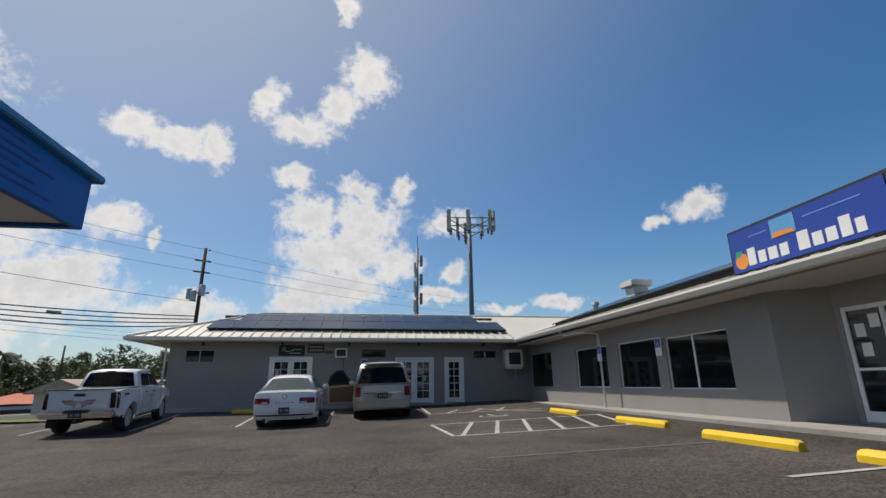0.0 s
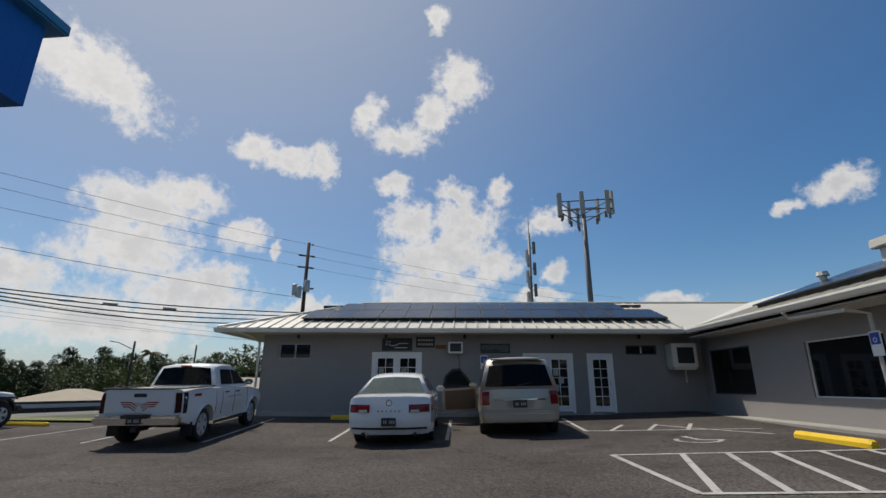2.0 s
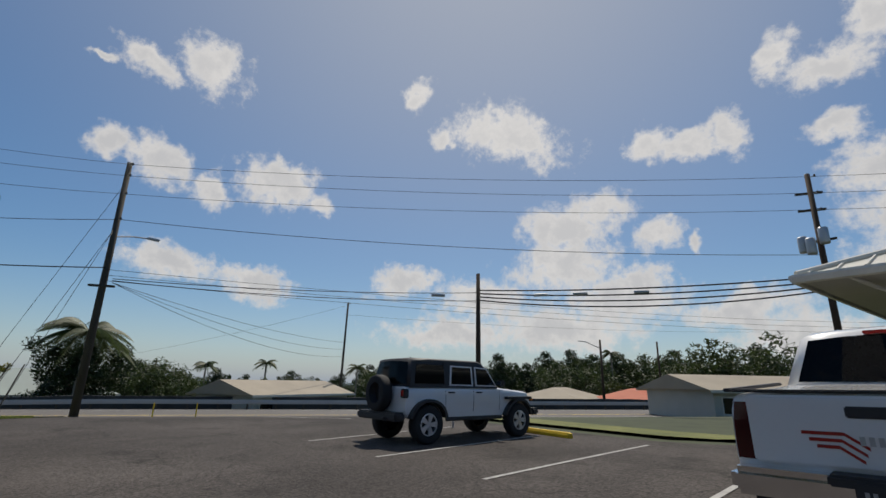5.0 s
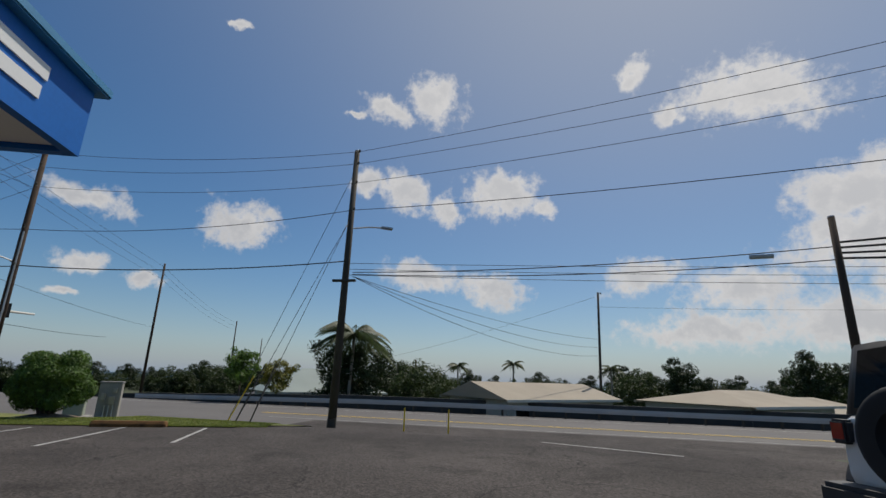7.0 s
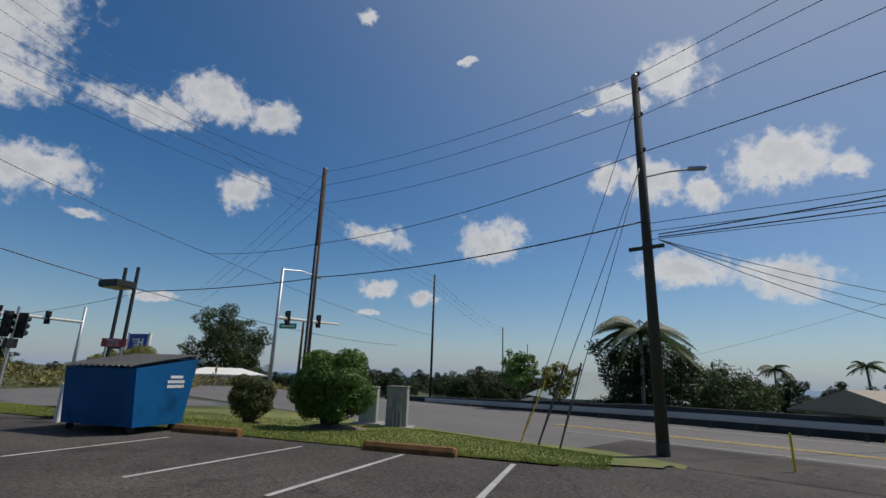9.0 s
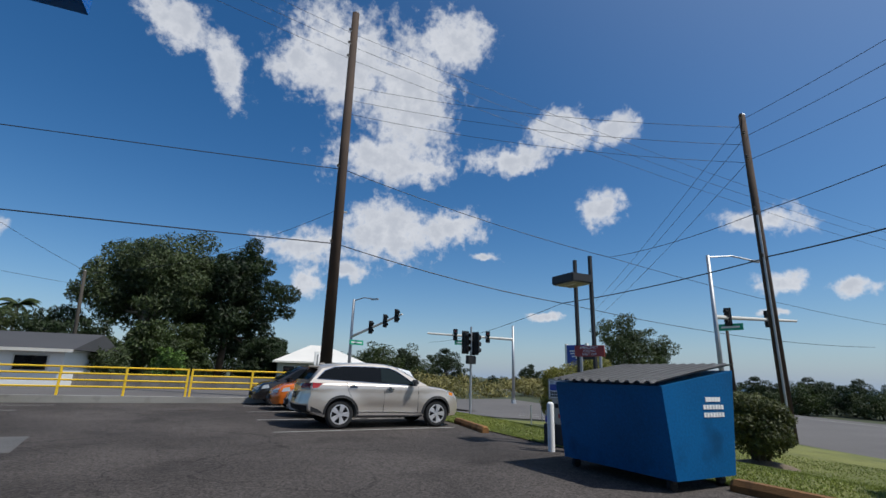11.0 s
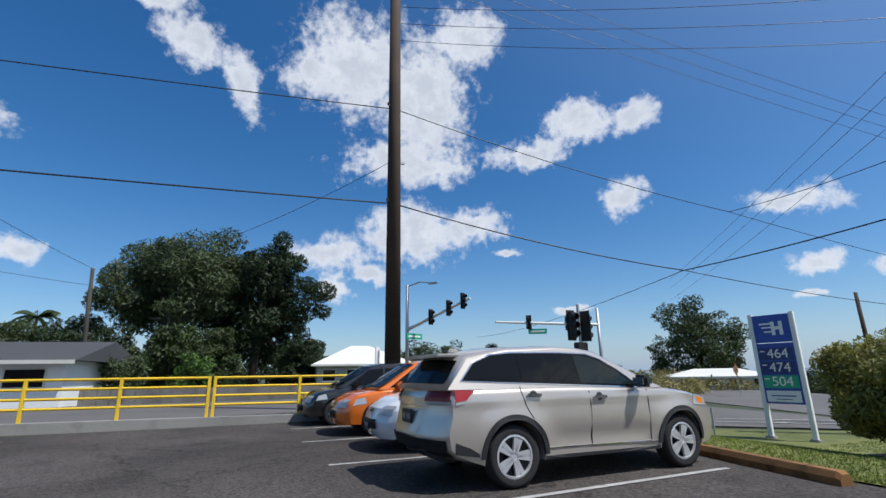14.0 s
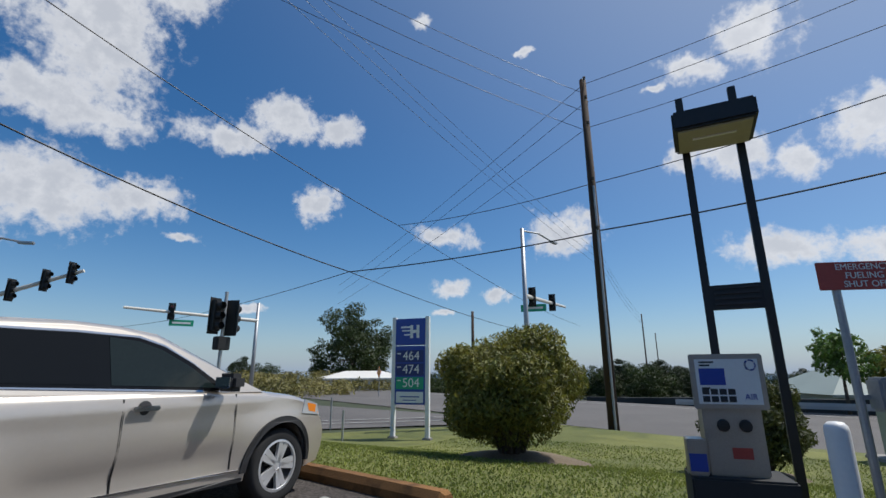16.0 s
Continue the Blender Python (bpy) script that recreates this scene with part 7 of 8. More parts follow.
def lamp_frame():
    x, y = -26.78, -2.91
    z0 = height(x, y)
    s = thing("flood_lamp", "black twin-post lamp with box head", "lamp", m=pose(x, y, z0, 0, 0, 92))
    for u in (-0.24, 0.24):
        part("post", box(u - 0.035, u + 0.035, -0.035, 0.035, -0.1, 4.0, 0.005), BLACK, s)
    part("cross_plate", box(-0.205, 0.205, -0.03, 0.03, 1.75, 1.98), BLACK, s)
    for k in range(4):
        part("rib", box(-0.18, 0.18, -0.045, -0.03, 1.79 + 0.05 * k, 1.81 + 0.05 * k), PLASTIC, s)
    h = part("lamp_head", box(-0.34, 0.34, -0.62, -0.036, 3.36, 3.55, 0.02), BLACK, s)
    part("diffuser", box(-0.30, 0.30, -0.57, -0.08, 3.345, 3.362), mat("diffuser", (0.42, 0.38, 0.26), 0.5), h, "yellowed diffuser")
    part("trim_bar", box(-0.18, 0.18, -0.40, -0.37, 3.335, 3.345), WHITE, h)
    m = thing("air_machine", "stainless steel tyre air machine with instruction board", "air machine", m=pose(-26.27, -3.12, height(-26.27, -3.1) + 0.24, 0, 0, 100) @ Matrix.Diagonal((0.76, 0.76, 0.80, 1)))
    part("plinth", box(-0.46, 0.46, -0.32, 0.32, -0.4, 0.22, 0.02), mat("dark_plinth", (0.03, 0.03, 0.03), 0.8), m)
    body = part("body", box(-0.27, 0.27, -0.17, 0.17, 0.22, 0.86, 0.015), BRUSHED, m)
    bd = part("board", box(-0.34, 0.34, -0.22, -0.17, 0.83, 1.36, 0.012), BRUSHED, m, "instruction board in a steel frame")
    part("board_face", box(-0.29, 0.29, -0.226, -0.22, 0.88, 1.31), WHITE, bd)
    part("picture", box(-0.26, -0.02, -0.23, -0.226, 1.06, 1.22), SIGNB, bd)
    part("ring", lathe([(0.055, 0), (0.055, 0.004), (0.04, 0.004), (0.04, 0)], "Y", 18), SIGNB, bd).matrix_basis = Matrix.Translation((0.22, -0.23, 1.25))
    for i in range(4):
        for j in range(2):
            part("picture", box(-0.25 + 0.08 * i, -0.185 + 0.08 * i, -0.23, -0.226, 0.90 + 0.07 * j, 0.955 + 0.07 * j), PLASTIC, bd)
    words("AIR", 0.075, SIGNB, pose(0.19, -0.229, 0.95, 90, 0, 0), "lettering", bd, 0.002)
    for z, w in ((1.28, 0.14), (1.25, 0.10), (1.03, 0.08)):
        part("bar", box(-0.25, -0.25 + w, -0.23, -0.226, z - 0.008, z + 0.008), PLASTIC, bd)
    for u in (-0.09, 0.11):
        part("knob", lathe([(0.0, -0.06), (0.05, -0.055), (0.06, 0.0)], "Y", 14), BLACK, m).matrix_basis = Matrix.Translation((u, -0.175, 0.68))
    part("plaque", box(-0.04, 0.14, -0.176, -0.17, 0.38, 0.48), SIGNR, m, "small red notice plate")
    sb = part("side_box", box(-0.46, -0.28, -0.24, 0.02, 0.22, 0.55, 0.012), BRUSHED, m); part("label_panel", box(-0.45, -0.29, -0.246, -0.24, 0.26, 0.42), SIGNB, sb)


lamp_frame()


def shutoff_sign():
    x, y = -26.06, -2.40
    z0 = height(x, y)
    s = thing("shutoff_sign", "red emergency fueling shut off sign on steel posts", "sign", m=pose(x, y, z0, 0, 0, 112))
    part("board", box(-0.02, 0.60, -0.03, -0.012, 1.77, 1.98, 0.003), SIGNR, s)
    for k, t in enumerate(("EMERGENCY", "FUELING", "SHUT OFF")):
        words(t, 0.066, WHITE, pose(0.29, -0.033, 1.938 - 0.064 * k, 90, 0, 0), "lettering", s, 0.002)
    for u in (0.1, 0.5):
        part("post", rod((u, 0, -0.1), (u, 0, 1.95), 0.028), STEEL, s)
    part("switch_box", box(0.16, 0.42, -0.14, 0.02, 0.92, 1.15, 0.02), STEEL, s); part("bracket", box(0.1, 0.5, -0.02, 0.02, 1.0, 1.03), STEEL, s)
    b = thing("bollard", "scuffed white steel bollard in the grass", "bollard", m=Matrix.Translation((-25.5, -2.56, height(-25.5, -2.5) - 0.08)))
    part("post", lathe([(0.066, -0.1), (0.066, 0.92), (0.06, 0.95), (0.04, 0.97), (0.0, 0.975)], "Z", 20), WHITE, b, smooth=True)


shutoff_sign()


def cabinets():
    for x, y, w, d, h, m, lab in ((-35.2, 1.55, 0.8, 0.55, 1.5, CONC, "weathered grey utility cabinet on a pad"), (-35.6, 0.08, 0.7, 0.5, 1.4, mat("sage_metal", (0.30, 0.33, 0.27), 0.6, vary=0.1), "pale green utility cabinet on the verge")):
        z0 = height(x, y)
        c = thing("utility_cabinet", lab, "cabinet", m=pose(x, y, z0, 0, 0, 105))
        part("body", box(-w / 2, w / 2, -d / 2, d / 2, 0.08, h, 0.03), m, c); part("lid", box(-w / 2 - 0.03, w / 2 + 0.03, -d / 2 - 0.03, d / 2 + 0.03, h, h + 0.06, 0.02), m, c); part("pad", box(-w / 2 - 0.25, w / 2 + 0.25, -d / 2 - 0.25, d / 2 + 0.25, -0.2, 0.08, 0.02), CONC, c)
        if m is CONC:
            for u, z, s in ((-0.2, 0.95, 0.16), (0.12, 0.8, 0.2), (0.2, 1.2, 0.12)):
                part("meter_box", box(u - s / 2, u + s / 2, -d / 2 - 0.14, -d / 2, z - s * 0.8, z + s * 0.8, 0.015), BRUSHED, c)
            for u in (-0.1, 0.05, 0.2):
                part("pipe", rod((u, -d / 2 - 0.06, 0.05), (u, -d / 2 - 0.06, 0.6), 0.03), STEEL, c)
    for x, y, h in ((-34.2, 14.1, 1.0), (-33.6, 16.0, 1.0)):
        z0 = height(x, y)
        tagged(part("yellow_post", rod((x, y, z0 - 0.1), (x, y, z0 + h), 0.035), YPAINT), "slim yellow marker post at the road edge", "post", "yellow marker posts")
    for x, y, h in ((-34.6, -15.0, 1.0), (-31.8, -12.0, 0.8), (-17.2, 20.0, 0.9)):
        z0 = height(x, y)
        tagged(part("sign_post", rod((x, y, z0 - 0.1), (x, y, z0 + h), 0.03), STEEL), "thin dark steel post at the verge", "post")
    for x, y, z, col, lab in ((-57, -30, 1.2, AMBER, "orange diamond warning sign"), (-55, -38, 0.6, WHITE, "white sign seen from behind"), (-24.5, -21.0, 2.0, WHITE, "white sign on a thin post")):
        s = thing("road_sign", lab, "sign", m=pose(x, y, 0, 0, 0, 60))
        part("post", rod((0, 0, height(x, y) - 0.1), (0, 0, z + 0.2), 0.035), STEEL, s); part("board", box(-0.35, 0.35, -0.02, 0.0, -0.35, 0.35, 0.004), col, s).matrix_basis = pose(0, -0.04, z, 0, 45 if col is AMBER else 0, 0)


cabinets()

# ---- greenery ----


def leaves(centres, radii, count, size, seed, squash=1.0, shell=0.55, droop=0.0):
    """Small folded leaf quads scattered over the outer part of several clumps."""
    rng = np.random.default_rng(seed)
    vol = np.array([r[0] * r[1] for r in radii])
    pick = rng.choice(len(centres), count, p=vol / vol.sum())
    d = rng.normal(size=(count, 3)); d /= np.linalg.norm(d, axis=1)[:, None]
    rad = shell + (1 - shell) * rng.random(count) ** 0.6
    c = np.array(centres)[pick] + d * np.array([(r[0], r[0], r[1]) for r in radii])[pick] * rad[:, None]
    n = d + 0.8 * rng.normal(size=(count, 3)); n[:, 2] += 0.35
    n /= np.linalg.norm(n, axis=1)[:, None]
    u = np.cross(n, rng.normal(size=(count, 3))); u /= np.linalg.norm(u, axis=1)[:, None]
    u[:, 2] -= droop; u /= np.linalg.norm(u, axis=1)[:, None]
    w = np.cross(n, u)
    s = size * (0.6 + 0.8 * rng.random(count))[:, None]
    v = np.stack([c - u * s, c + w * s * 0.32 + n * s * 0.12, c + u * s, c - w * s * 0.32 + n * s * 0.12], 1).reshape(-1, 3)
    f = np.arange(count * 4).reshape(-1, 4)
    return v.tolist(), f.tolist()


def tree(x, y, h, wide, label, leaf, seed, count=3500, size=0.2, bark=None, trunk=0.25, clumps=9, low=0.3, name="tree", z0=None, category="tree"):
    rng = random.Random(seed)
    z0 = height(x, y) - 0.2 if z0 is None else z0
    t = thing(name, label, category, m=Matrix.Translation((x, y, z0)))
    bm = bmesh.new()
    cs, rs = [], []
    top = Vector((0.1 * wide * rng.uniform(-1, 1), 0.1 * wide * rng.uniform(-1, 1), h * 0.55))
    r0 = trunk
    rod((0, 0, 0), top * 0.6, r0, r0 * 0.75, 10, bm); rod(top * 0.6, top, r0 * 0.75, r0 * 0.45, 8, bm)
    for k in range(clumps):
        a = 2.4 * k + rng.uniform(-0.4, 0.4)
        q = (k + 0.5) / clumps
        rr = wide * 0.5 * (0.25 + 0.5 * math.sqrt(rng.random())) * (1.0 if q < 0.75 else 0.55)
        c = Vector((rr * math.cos(a), rr * math.sin(a), h * (low + (0.90 - low) * q)))
        R = wide * rng.uniform(0.16, 0.25)
        cs.append(c); rs.append((R, R * rng.uniform(0.65, 0.9)))
        for j in range(4):
            b, e = rng.uniform(0, 6.28), rng.uniform(-0.5, 1.0)
            cs.append(c + Vector((math.cos(b) * R * 0.95, math.sin(b) * R * 0.95, e * R * 0.8)))
            rs.append((R * rng.uniform(0.35, 0.6), R * rng.uniform(0.25, 0.45)))
        st = top * rng.uniform(0.45, 0.95)
        mid = st.lerp(c, 0.5) + Vector((0, 0, -0.05 * h * rng.random()))
        rod(st, mid, r0 * 0.38, r0 * 0.25, 6, bm); rod(mid, c, r0 * 0.25, r0 * 0.08, 6, bm)
    part("trunk", bm, bark or BARK, t, smooth=True)
    v, f = leaves(cs, rs, count, size, seed, shell=0.4)
    raw("crown", v, f, leaf, t)
    return t


def bush(x, y, wide, h, label, leaf, seed, count, size, droop=0.3, base=0.45):
    z0 = height(x, y)
    t = thing("bush", label, "bush", m=Matrix.Translation((x, y, z0)))
    rng = random.Random(seed)
    bm = bmesh.new()
    for k in range(9):
        a = 2.4 * k
        rod((0.08 * math.cos(a), 0.08 * math.sin(a), -0.1), (wide * 0.25 * math.cos(a), wide * 0.25 * math.sin(a), h * 0.6), 0.06, 0.02, 6, bm)
    part("trunk", bm, BARK, t)
    cs, rs = [Vector((0, 0, h * 0.5))], [(wide * 0.42, h * 0.42)]
    for k in range(22):
        a, e = 2.4 * k, rng.uniform(-0.75, 0.95)
        c = Vector((math.cos(a) * wide * 0.33 * math.sqrt(1 - e * e * 0.8), math.sin(a) * wide * 0.33 * math.sqrt(1 - e * e * 0.8), h * 0.52 + e * h * 0.33))
        cs.append(c); rs.append((wide * rng.uniform(0.12, 0.19), wide * rng.uniform(0.1, 0.17)))
    v, f = leaves(cs, rs, count, size, seed, shell=0.5, droop=droop)
    raw("foliage", v, f, leaf, t)
    bm = lathe([(wide * 0.5, -0.06), (wide * 0.35, 0.05), (0.15, 0.16), (0.0, 0.17)], "Z", 20)
    part("mulch", bm, MULCH, t, smooth=True)
    return t


bush(-29.7, -6.4, 2.75, 2.35, "large rounded golden-green bush in a dirt ring", LEAFGOLD, 3, 42000, 0.048, 0.55)
bush(-32.0, -2.75, 1.85, 1.85, "small round dark olive bush on the lawn", LEAFOLIVE, 4, 17000, 0.05)
bush(-28.58, 2.84, 2.35, 2.05, "dense round bright green bush on the lawn", LEAFBUSH, 5, 38000, 0.046, 0.2)

tree(-83.5, -55.5, 12.0, 13, "broad dark tree beyond the junction", LEAFMID, 11, 20000, 0.25, trunk=0.4, low=0.15, clumps=14)
tree(-11.5, -60.5, 16.5, 15, "tall spreading tree with pale open limbs", LEAFGREY, 12, 48000, 0.23, PALEBARK, 0.5, 16, 0.45)
tree(-20.0, -58.8, 16.3, 12.2, "tall dense dark green tree", LEAFDARK, 13, 42000, 0.24, trunk=0.45, clumps=16, low=0.15)
tree(4.0, -37.8, 7.0, 6, "leafy tree at the end of the house", LEAFMID, 14, 10000, 0.16, low=0.25)
for k, (x, y, h, w) in enumerate(((-2.8, -60, 7.6, 8), (2.5, -62, 7.0, 7), (-7, -55, 6.0, 7), (-16, -52, 6.0, 6), (-25, -55, 5.0, 6), (-13.8, -45, 5.0, 5.5))):
    tree(x, y, h, w, "dense green garden tree behind the street", (LEAFDARK, LEAFMID)[k % 2], 20 + k, 9000, 0.2, low=0.1, clumps=10)
tree(-12.6, -35.6, 2.9, 4.4, "pale variegated hedge shrub beside the house", LEAFGREY, 31, 4000, 0.13, low=0.1, trunk=0.08, name="shrub", category="shrub")
tree(-16.5, -38.0, 2.8, 3.0, "bright green garden shrub", LEAFBUSH, 32, 3000, 0.15, low=0.1, trunk=0.08, name="shrub", category="shrub")
tree(-62.5, 11.2, 7.2, 9.5, "dark dense tree below the palm", LEAFDARK, 33, 15000, 0.19, low=0.1, clumps=14)
tree(-54.5, 2.4, 4.6, 3.0, "small yellow-green street tree", LEAFBUSH, 34, 2200, 0.16, low=0.45, trunk=0.1)
tree(-56.5, 5.0, 4.2, 3.0, "small reddish-leaved garden tree", LEAFGOLD, 35, 2000, 0.16, low=0.35, trunk=0.1)
tree(-92, 21.5, 6.0, 14, "wide spreading tree with a flat crown", LEAFMID, 36, 14000, 0.24, low=0.4, clumps=14)
FAR = [tree(-73, 77, 9.5, 9, "distant dark green tree on the slope", LEAFDARK, 41, 6500, 0.27, low=0.1, clumps=10), tree(-63.5, 85, 8.5, 12, "distant broad green tree", LEAFMID, 42, 7000, 0.28, low=0.1, clumps=12)]
rng = random.Random(5)
for k in range(64):
    az = radians(18 + 86 * (k + 0.5 * rng.random()) / 64)
    dist = rng.uniform(88, 150)
    x, y = -6 - dist * math.sin(az), 11 + dist * math.cos(az)
    if across(x, y) < 58:
        x, y = x - 12, y + 6
    o = copy_thing(FAR[k % 2], pose(x, y, height(x, y) - 0.5, 0, 0, rng.uniform(0, 360)))
    sc = rng.uniform(0.6, 1.05) * (0.75 if az > radians(62) else 1.35 if az < radians(46) else 1.0)
    o.scale = (sc * rng.uniform(0.9, 1.3), sc, sc)
for k in range(40):
    az = radians(96 + 40 * k / 40 + rng.random())
    dist = rng.uniform(95, 190)
    x, y = -20 - dist * math.sin(az), 6 + dist * math.cos(az)
    o = copy_thing(FAR[k % 2], pose(x, y, height(x, y) - 0.5, 0, 0, rng.uniform(0, 360)))
    sc = rng.uniform(0.4, 0.75)
    o.scale = (sc * 1.3, sc * 1.2, sc)
for k in range(30):
    az = radians(137 + 76 * k / 30 + rng.random())
    dist = rng.uniform(75, 120)
    x, y = -19 - dist * math.sin(az), 0 + dist * math.cos(az)
    o = copy_thing(FAR[k % 2], pose(x, y, height(x, y) - 0.3, 0, 0, rng.uniform(0, 360)))
    sc = rng.uniform(0.5, 0.8) * (0.6 if az < radians(152) else 1)
    o.scale = (sc * 1.3, sc * 1.2, sc)


def brush_bank():
    """Dry brush and tall grass on the bank across the junction."""
    cs, rs = [], []
    r = random.Random(9)
    for k in range(150):
        u, w = r.random(), r.random()
        x, y = -50 - 42 * u, -33 - 14 * w - 12 * u
        cs.append((x, y, height(x, y) + 0.3 + 1.2 * w)); rs.append((r.uniform(0.9, 2.0), r.uniform(0.5, 1.1)))
    for k in range(70):
        u, w = r.random(), r.random()
        x, y = -30 - 18 * u, -36 - 16 * w
        cs.append((x, y, height(x, y) + 0.3 + 1.4 * w)); rs.append((r.uniform(0.9, 1.8), r.uniform(0.6, 1.2)))
    v, f = leaves(cs, rs, 24000, 0.2, 9, shell=0.3)
    tagged(raw("roadside_brush", v, f, BRUSHM), "dry yellow-green brush on the far bank", "brush", kind="stuff")


brush_bank()


def palm(x, y, h, label, seed, fronds=24, length=2.6, r=0.16):
    z0 = height(x, y) - 0.2
    p = thing("palm_tree", label, "palm tree", m=Matrix.Translation((x, y, z0)))
    v, f = tube([(0, 0, 0), (0.1, 0, h * 0.35), (0.15, 0.1, h * 0.7), (0.1, 0.1, h)], r, 10)
    raw("trunk", v, f, PALEBARK, p, smooth=True)
    rr = random.Random(seed)
    for k in range(fronds):
        a = 2.4 * k
        up = rr.uniform(-0.35, 1.35)
        verts, faces = [], []
        rib = None
        n = 26
        for i in range(n):
            t = i / (n - 1)
            rad = length * t * (1 - 0.12 * up)
            z = h + up * length * 0.75 * t - (0.95 + 0.25 * up) * length * 0.65 * t * t
            c = Vector((0.1 + rad * math.cos(a), 0.1 + rad * math.sin(a), z))
            s = Vector((-math.sin(a), math.cos(a), 0))
            out = Vector((math.cos(a), math.sin(a), 0))
            m = len(verts)
            verts += [c - s * 0.025, c + s * 0.025]
            if rib is not None:
                faces.append((rib, rib + 1, m + 1, m))
            rib = m
            wl_ = length * 0.17 * math.sin(math.pi * (0.12 + 0.85 * t))
            for sg in (-1, 1):
                for j in (0, 0.5):
                    b = c + out * (length / n) * j
                    tip = b + s * sg * wl_ + out * wl_ * 0.5 - Vector((0, 0, wl_ * 0.9))
                    m = len(verts)
                    verts += [b, b + out * 0.11, tip]
                    faces.append((m, m + 1, m + 2))
        raw("frond", verts, faces, LEAFPALM, p)
    return p


palm(-59.7, 11.2, 7.6, "coconut palm with drooping fronds beyond the road", 1, 36, 4.1)
palm(8.4, -52.3, 5.6, "round-headed fan palm behind the house", 2, 30, 2.2)
palm(6.9, -63.9, 7.0, "slim palm behind the houses", 3, 24, 1.8)
for k, (x, y, h) in enumerate(((-98, 40, 8.0), (-90, 55, 7.5), (-60, 95, 11.0), (-100, 30, 7.5), (-110, 24, 7.0), (2.0, -66, 8.0))):
    palm(x, y, h, "distant palm above the tree line", 10 + k, 22, 2.3)

# ---- houses ----


def house(x, y, yaw, w, d, wall_h, roof_h, roof_m, label, wall_m=None, hip=True, z=None, windows=4, over=0.6):
    z0 = height(x, y) - 0.3 if z is None else z
    h = thing("house", label, "house", m=pose(x, y, z0, 0, 0, yaw))
    part("wall", box(-w / 2, w / 2, -d / 2, d / 2, -0.5, wall_h), wall_m or HOUSEM, h)
    bm = bmesh.new()
    W, D = w / 2 + over, d / 2 + over
    e = [bm.verts.new(p) for p in ((-W, -D, wall_h), (W, -D, wall_h), (W, D, wall_h), (-W, D, wall_h))]
    k = W - D * 0.9 if hip else W
    r = [bm.verts.new((-k, 0, wall_h + roof_h)), bm.verts.new((k, 0, wall_h + roof_h))]
    for q in ((e[0], e[1], r[1], r[0]), (e[1], e[2], r[1]), (e[2], e[3], r[0], r[1]), (e[3], e[0], r[0]), (e[3], e[2], e[1], e[0])):
        bm.faces.new(q)
    part("roof", bm, roof_m, h)
    part("fascia", box(-W, W, -D - 0.02, -D, wall_h - 0.16, wall_h + 0.02), TRIM, h); part("fascia", box(-W, W, D, D + 0.02, wall_h - 0.16, wall_h + 0.02), TRIM, h)
    for s in (-1, 1):
        for i in range(windows):
            u = -w / 2 + w * (i + 0.5) / windows
            win = part("window", box(u - w / windows * 0.28, u + w / windows * 0.28, s * (d / 2 + 0.005), s * (d / 2 + 0.05), wall_h * 0.42, wall_h * 0.85), TRIM, h)
            part("pane", box(u - w / windows * 0.25, u + w / windows * 0.25, s * (d / 2 + 0.051), s * (d / 2 + 0.06), wall_h * 0.46, wall_h * 0.82), GLASS, win)
    return h


house(-70.7, 7.4, 112, 12, 9, 2.5, 2.5, ROOFGREEN, "low house with a grey-green hip roof", z=-2.9)
house(-51.5, 26.5, 115, 12, 7, 2.5, 1.2, ROOFTAN, "low pale house with a tan roof", hip=False, z=-2.4)
house(-47.2, 42.5, 112, 13, 8, 2.7, 1.0, ROOFTAN, "tan-roofed bungalow beyond the guardrail", z=-2.5)
house(-52, 69, 110, 14, 9, 2.6, 1.5, ROOFTAN, "distant house with a tan hip roof", z=-3.2)
house(-58, 60, 110, 12, 9, 2.6, 1.4, ROOFTAN, "distant house with a tan hip roof", z=-3.4)
house(-46, 79, 100, 10, 8, 2.6, 1.5, ROOFRED, "distant house with a red tile roof", z=-3.2)
house(-20.9, 51, 60, 10, 8, 2.8, 1.1, ROOFTAN, "grey house with a shallow tan roof", hip=False, z=-1.7)
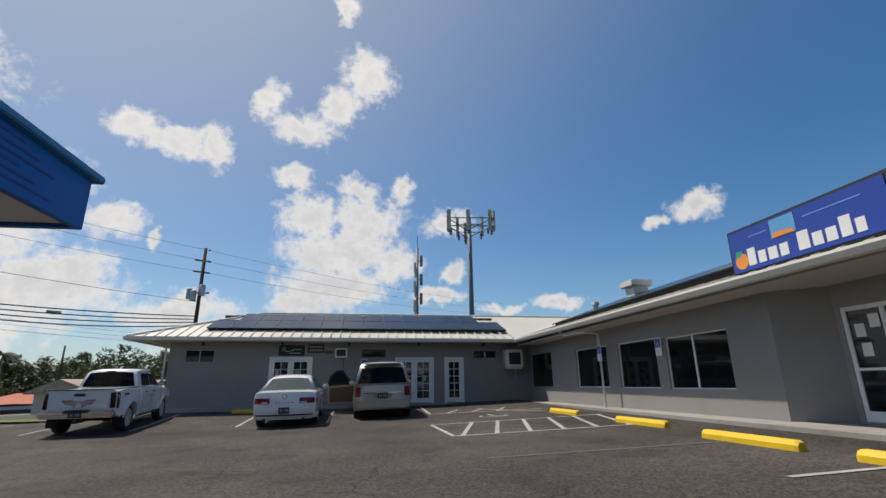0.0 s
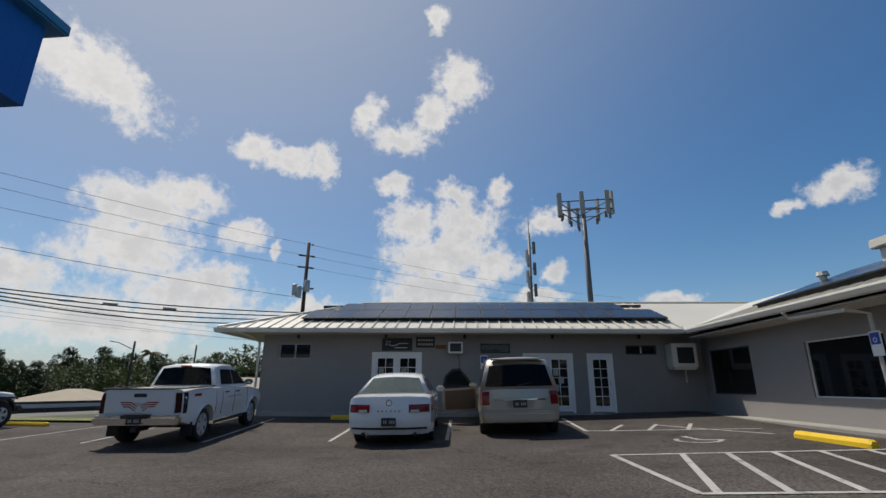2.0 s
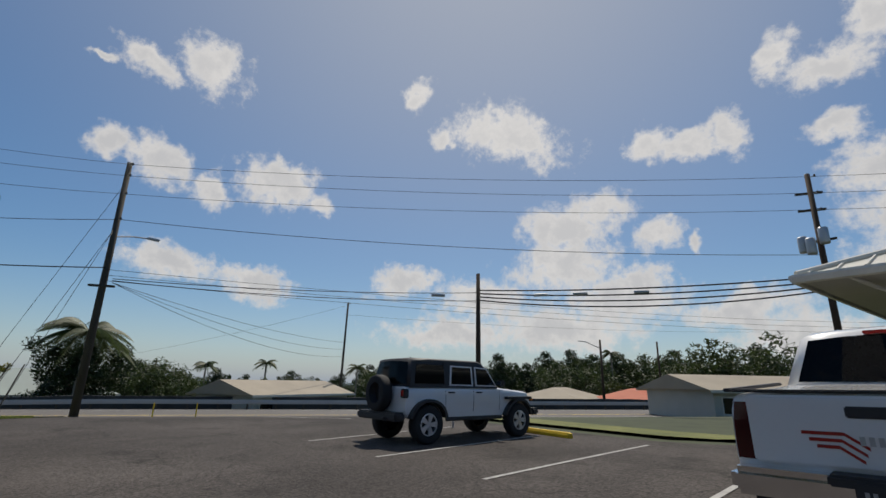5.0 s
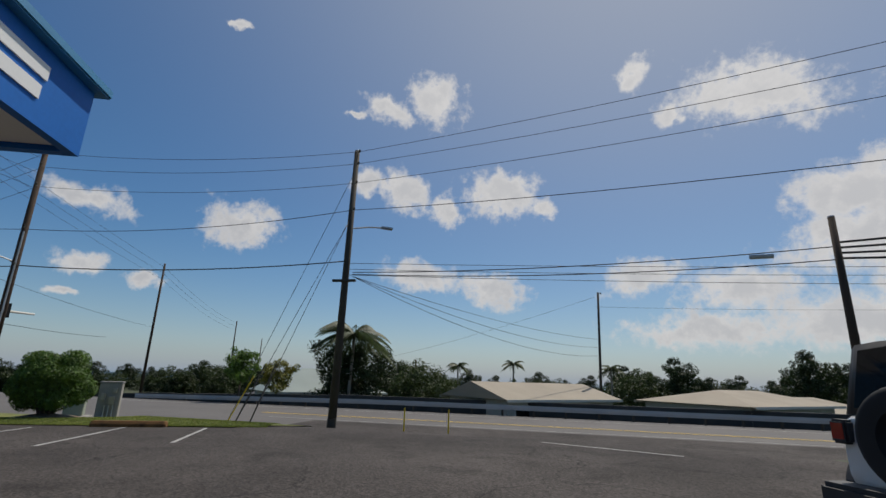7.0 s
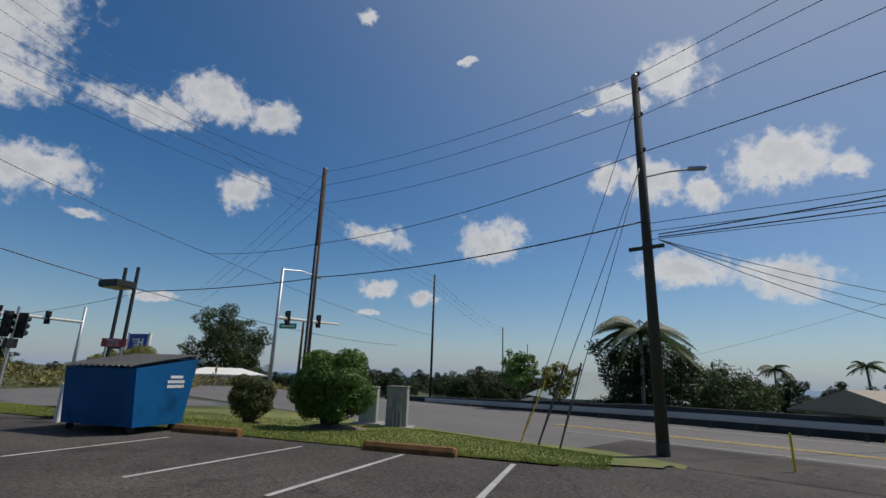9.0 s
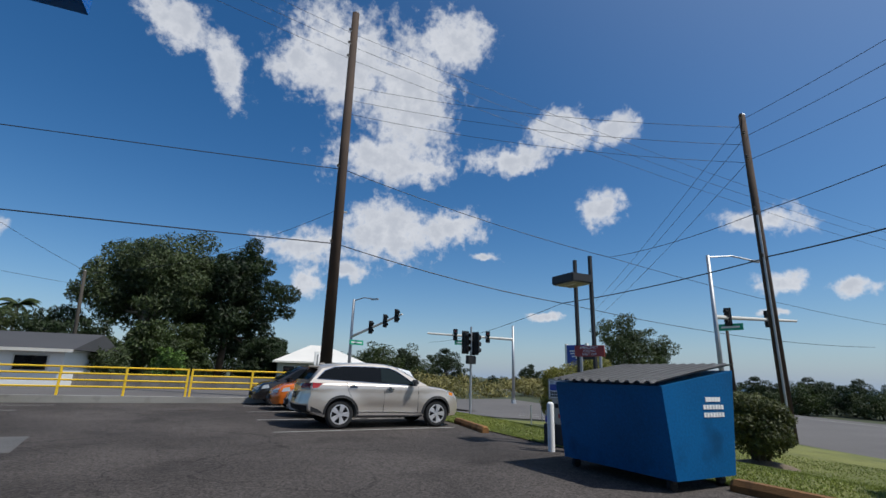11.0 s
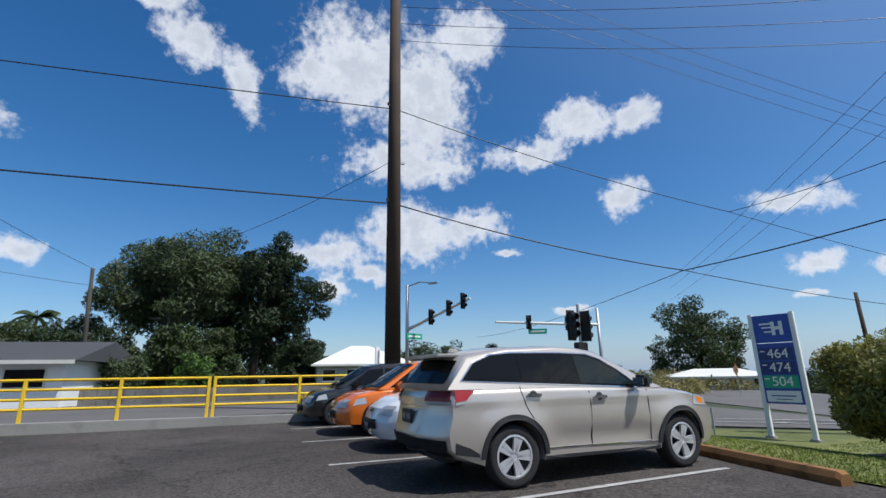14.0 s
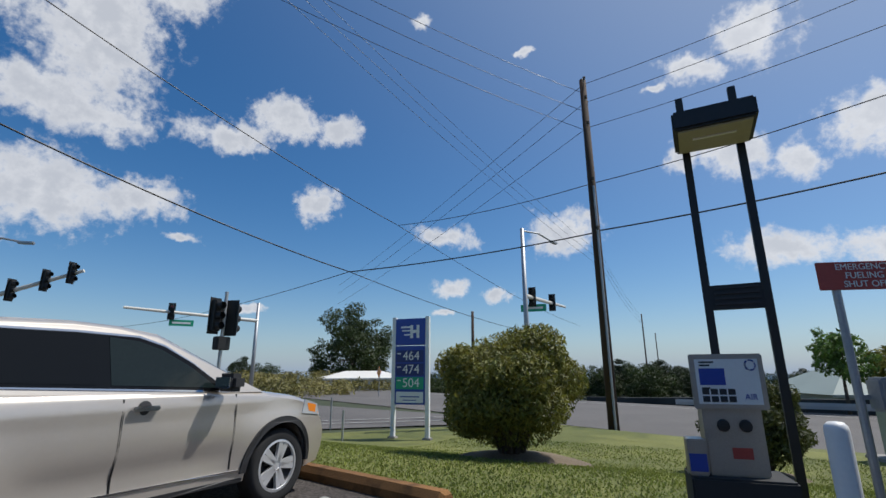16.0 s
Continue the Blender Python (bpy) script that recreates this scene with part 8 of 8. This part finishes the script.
house(-75, 36, 112, 12, 8, 2.6, 1.3, ROOFWHITE, "distant low house with pale roof", z=-4.6)
house(-80, 2, 112, 12, 8, 2.6, 1.3, ROOFGREY, "distant low house with a grey roof", z=-4.6)
house(-2.5, -35.5, 173, 19, 8, 2.25, 1.15, ROOFGREY, "long low white house with a grey roof", WHITE, False, z=-0.1, windows=6)
house(-30.6, -53, 175, 9, 8, 2.8, 2.0, ROOFWHITE, "small house with a pale pyramid roof", z=-0.5)
house(11, -62, 172, 20, 9, 4.0, 1.5, ROOFWHITE, "white building behind the street", WHITE, z=0.0)
house(-72, -44, 140, 10, 6, 1.8, 0.9, ROOFWHITE, "low white-roofed shed across the junction", WHITE, z=-1.3)


def rock_wall():
    a, b = Vector((4, -31.6)), Vector((-30, -33.5))
    bm = bmesh.new()
    for k in range(60):
        p = a.lerp(b, k / 60); q = a.lerp(b, (k + 1) / 60)
        z = height(p.x, p.y)
        hgt = 0.75 + 0.08 * noise.noise((k * 0.8, 0, 0))
        box(min(p.x, q.x) - 0.005, max(p.x, q.x) + 0.005, p.y - 0.2, p.y + 0.2, z - 0.2, z + hgt, 0.03, bm=bm)
    tagged(part("rock_wall", bm, LAVA), "low lava rock garden wall across the street", "wall", kind="structure")


rock_wall()


def grass_blades():
    """Short blades over the verge nearest the lot."""
    rng2 = np.random.default_rng(4)
    verts, faces = [], []
    for k in range(120000):
        x = -26.02 - 9.0 * rng2.random() ** 1.6
        y = -13 + 22.6 * rng2.random()
        if across(x, y) > 34 or (y < -10 and x < -31):
            continue
        z = height(x, y) + 0.02
        a, h = rng2.random() * 6.283, 0.012 + 0.026 * rng2.random()
        dx, dy = 0.012 * math.cos(a), 0.012 * math.sin(a)
        lx, ly = 0.04 * (rng2.random() - 0.5), 0.04 * (rng2.random() - 0.5)
        m = len(verts)
        verts += [(x - dx, y - dy, z), (x + dx, y + dy, z), (x + lx, y + ly, z + h)]
        faces.append((m, m + 1, m + 2))
    tagged(raw("grass", verts, faces, BLADES), "short green grass blades on the verge", "grass", kind="stuff")


grass_blades()
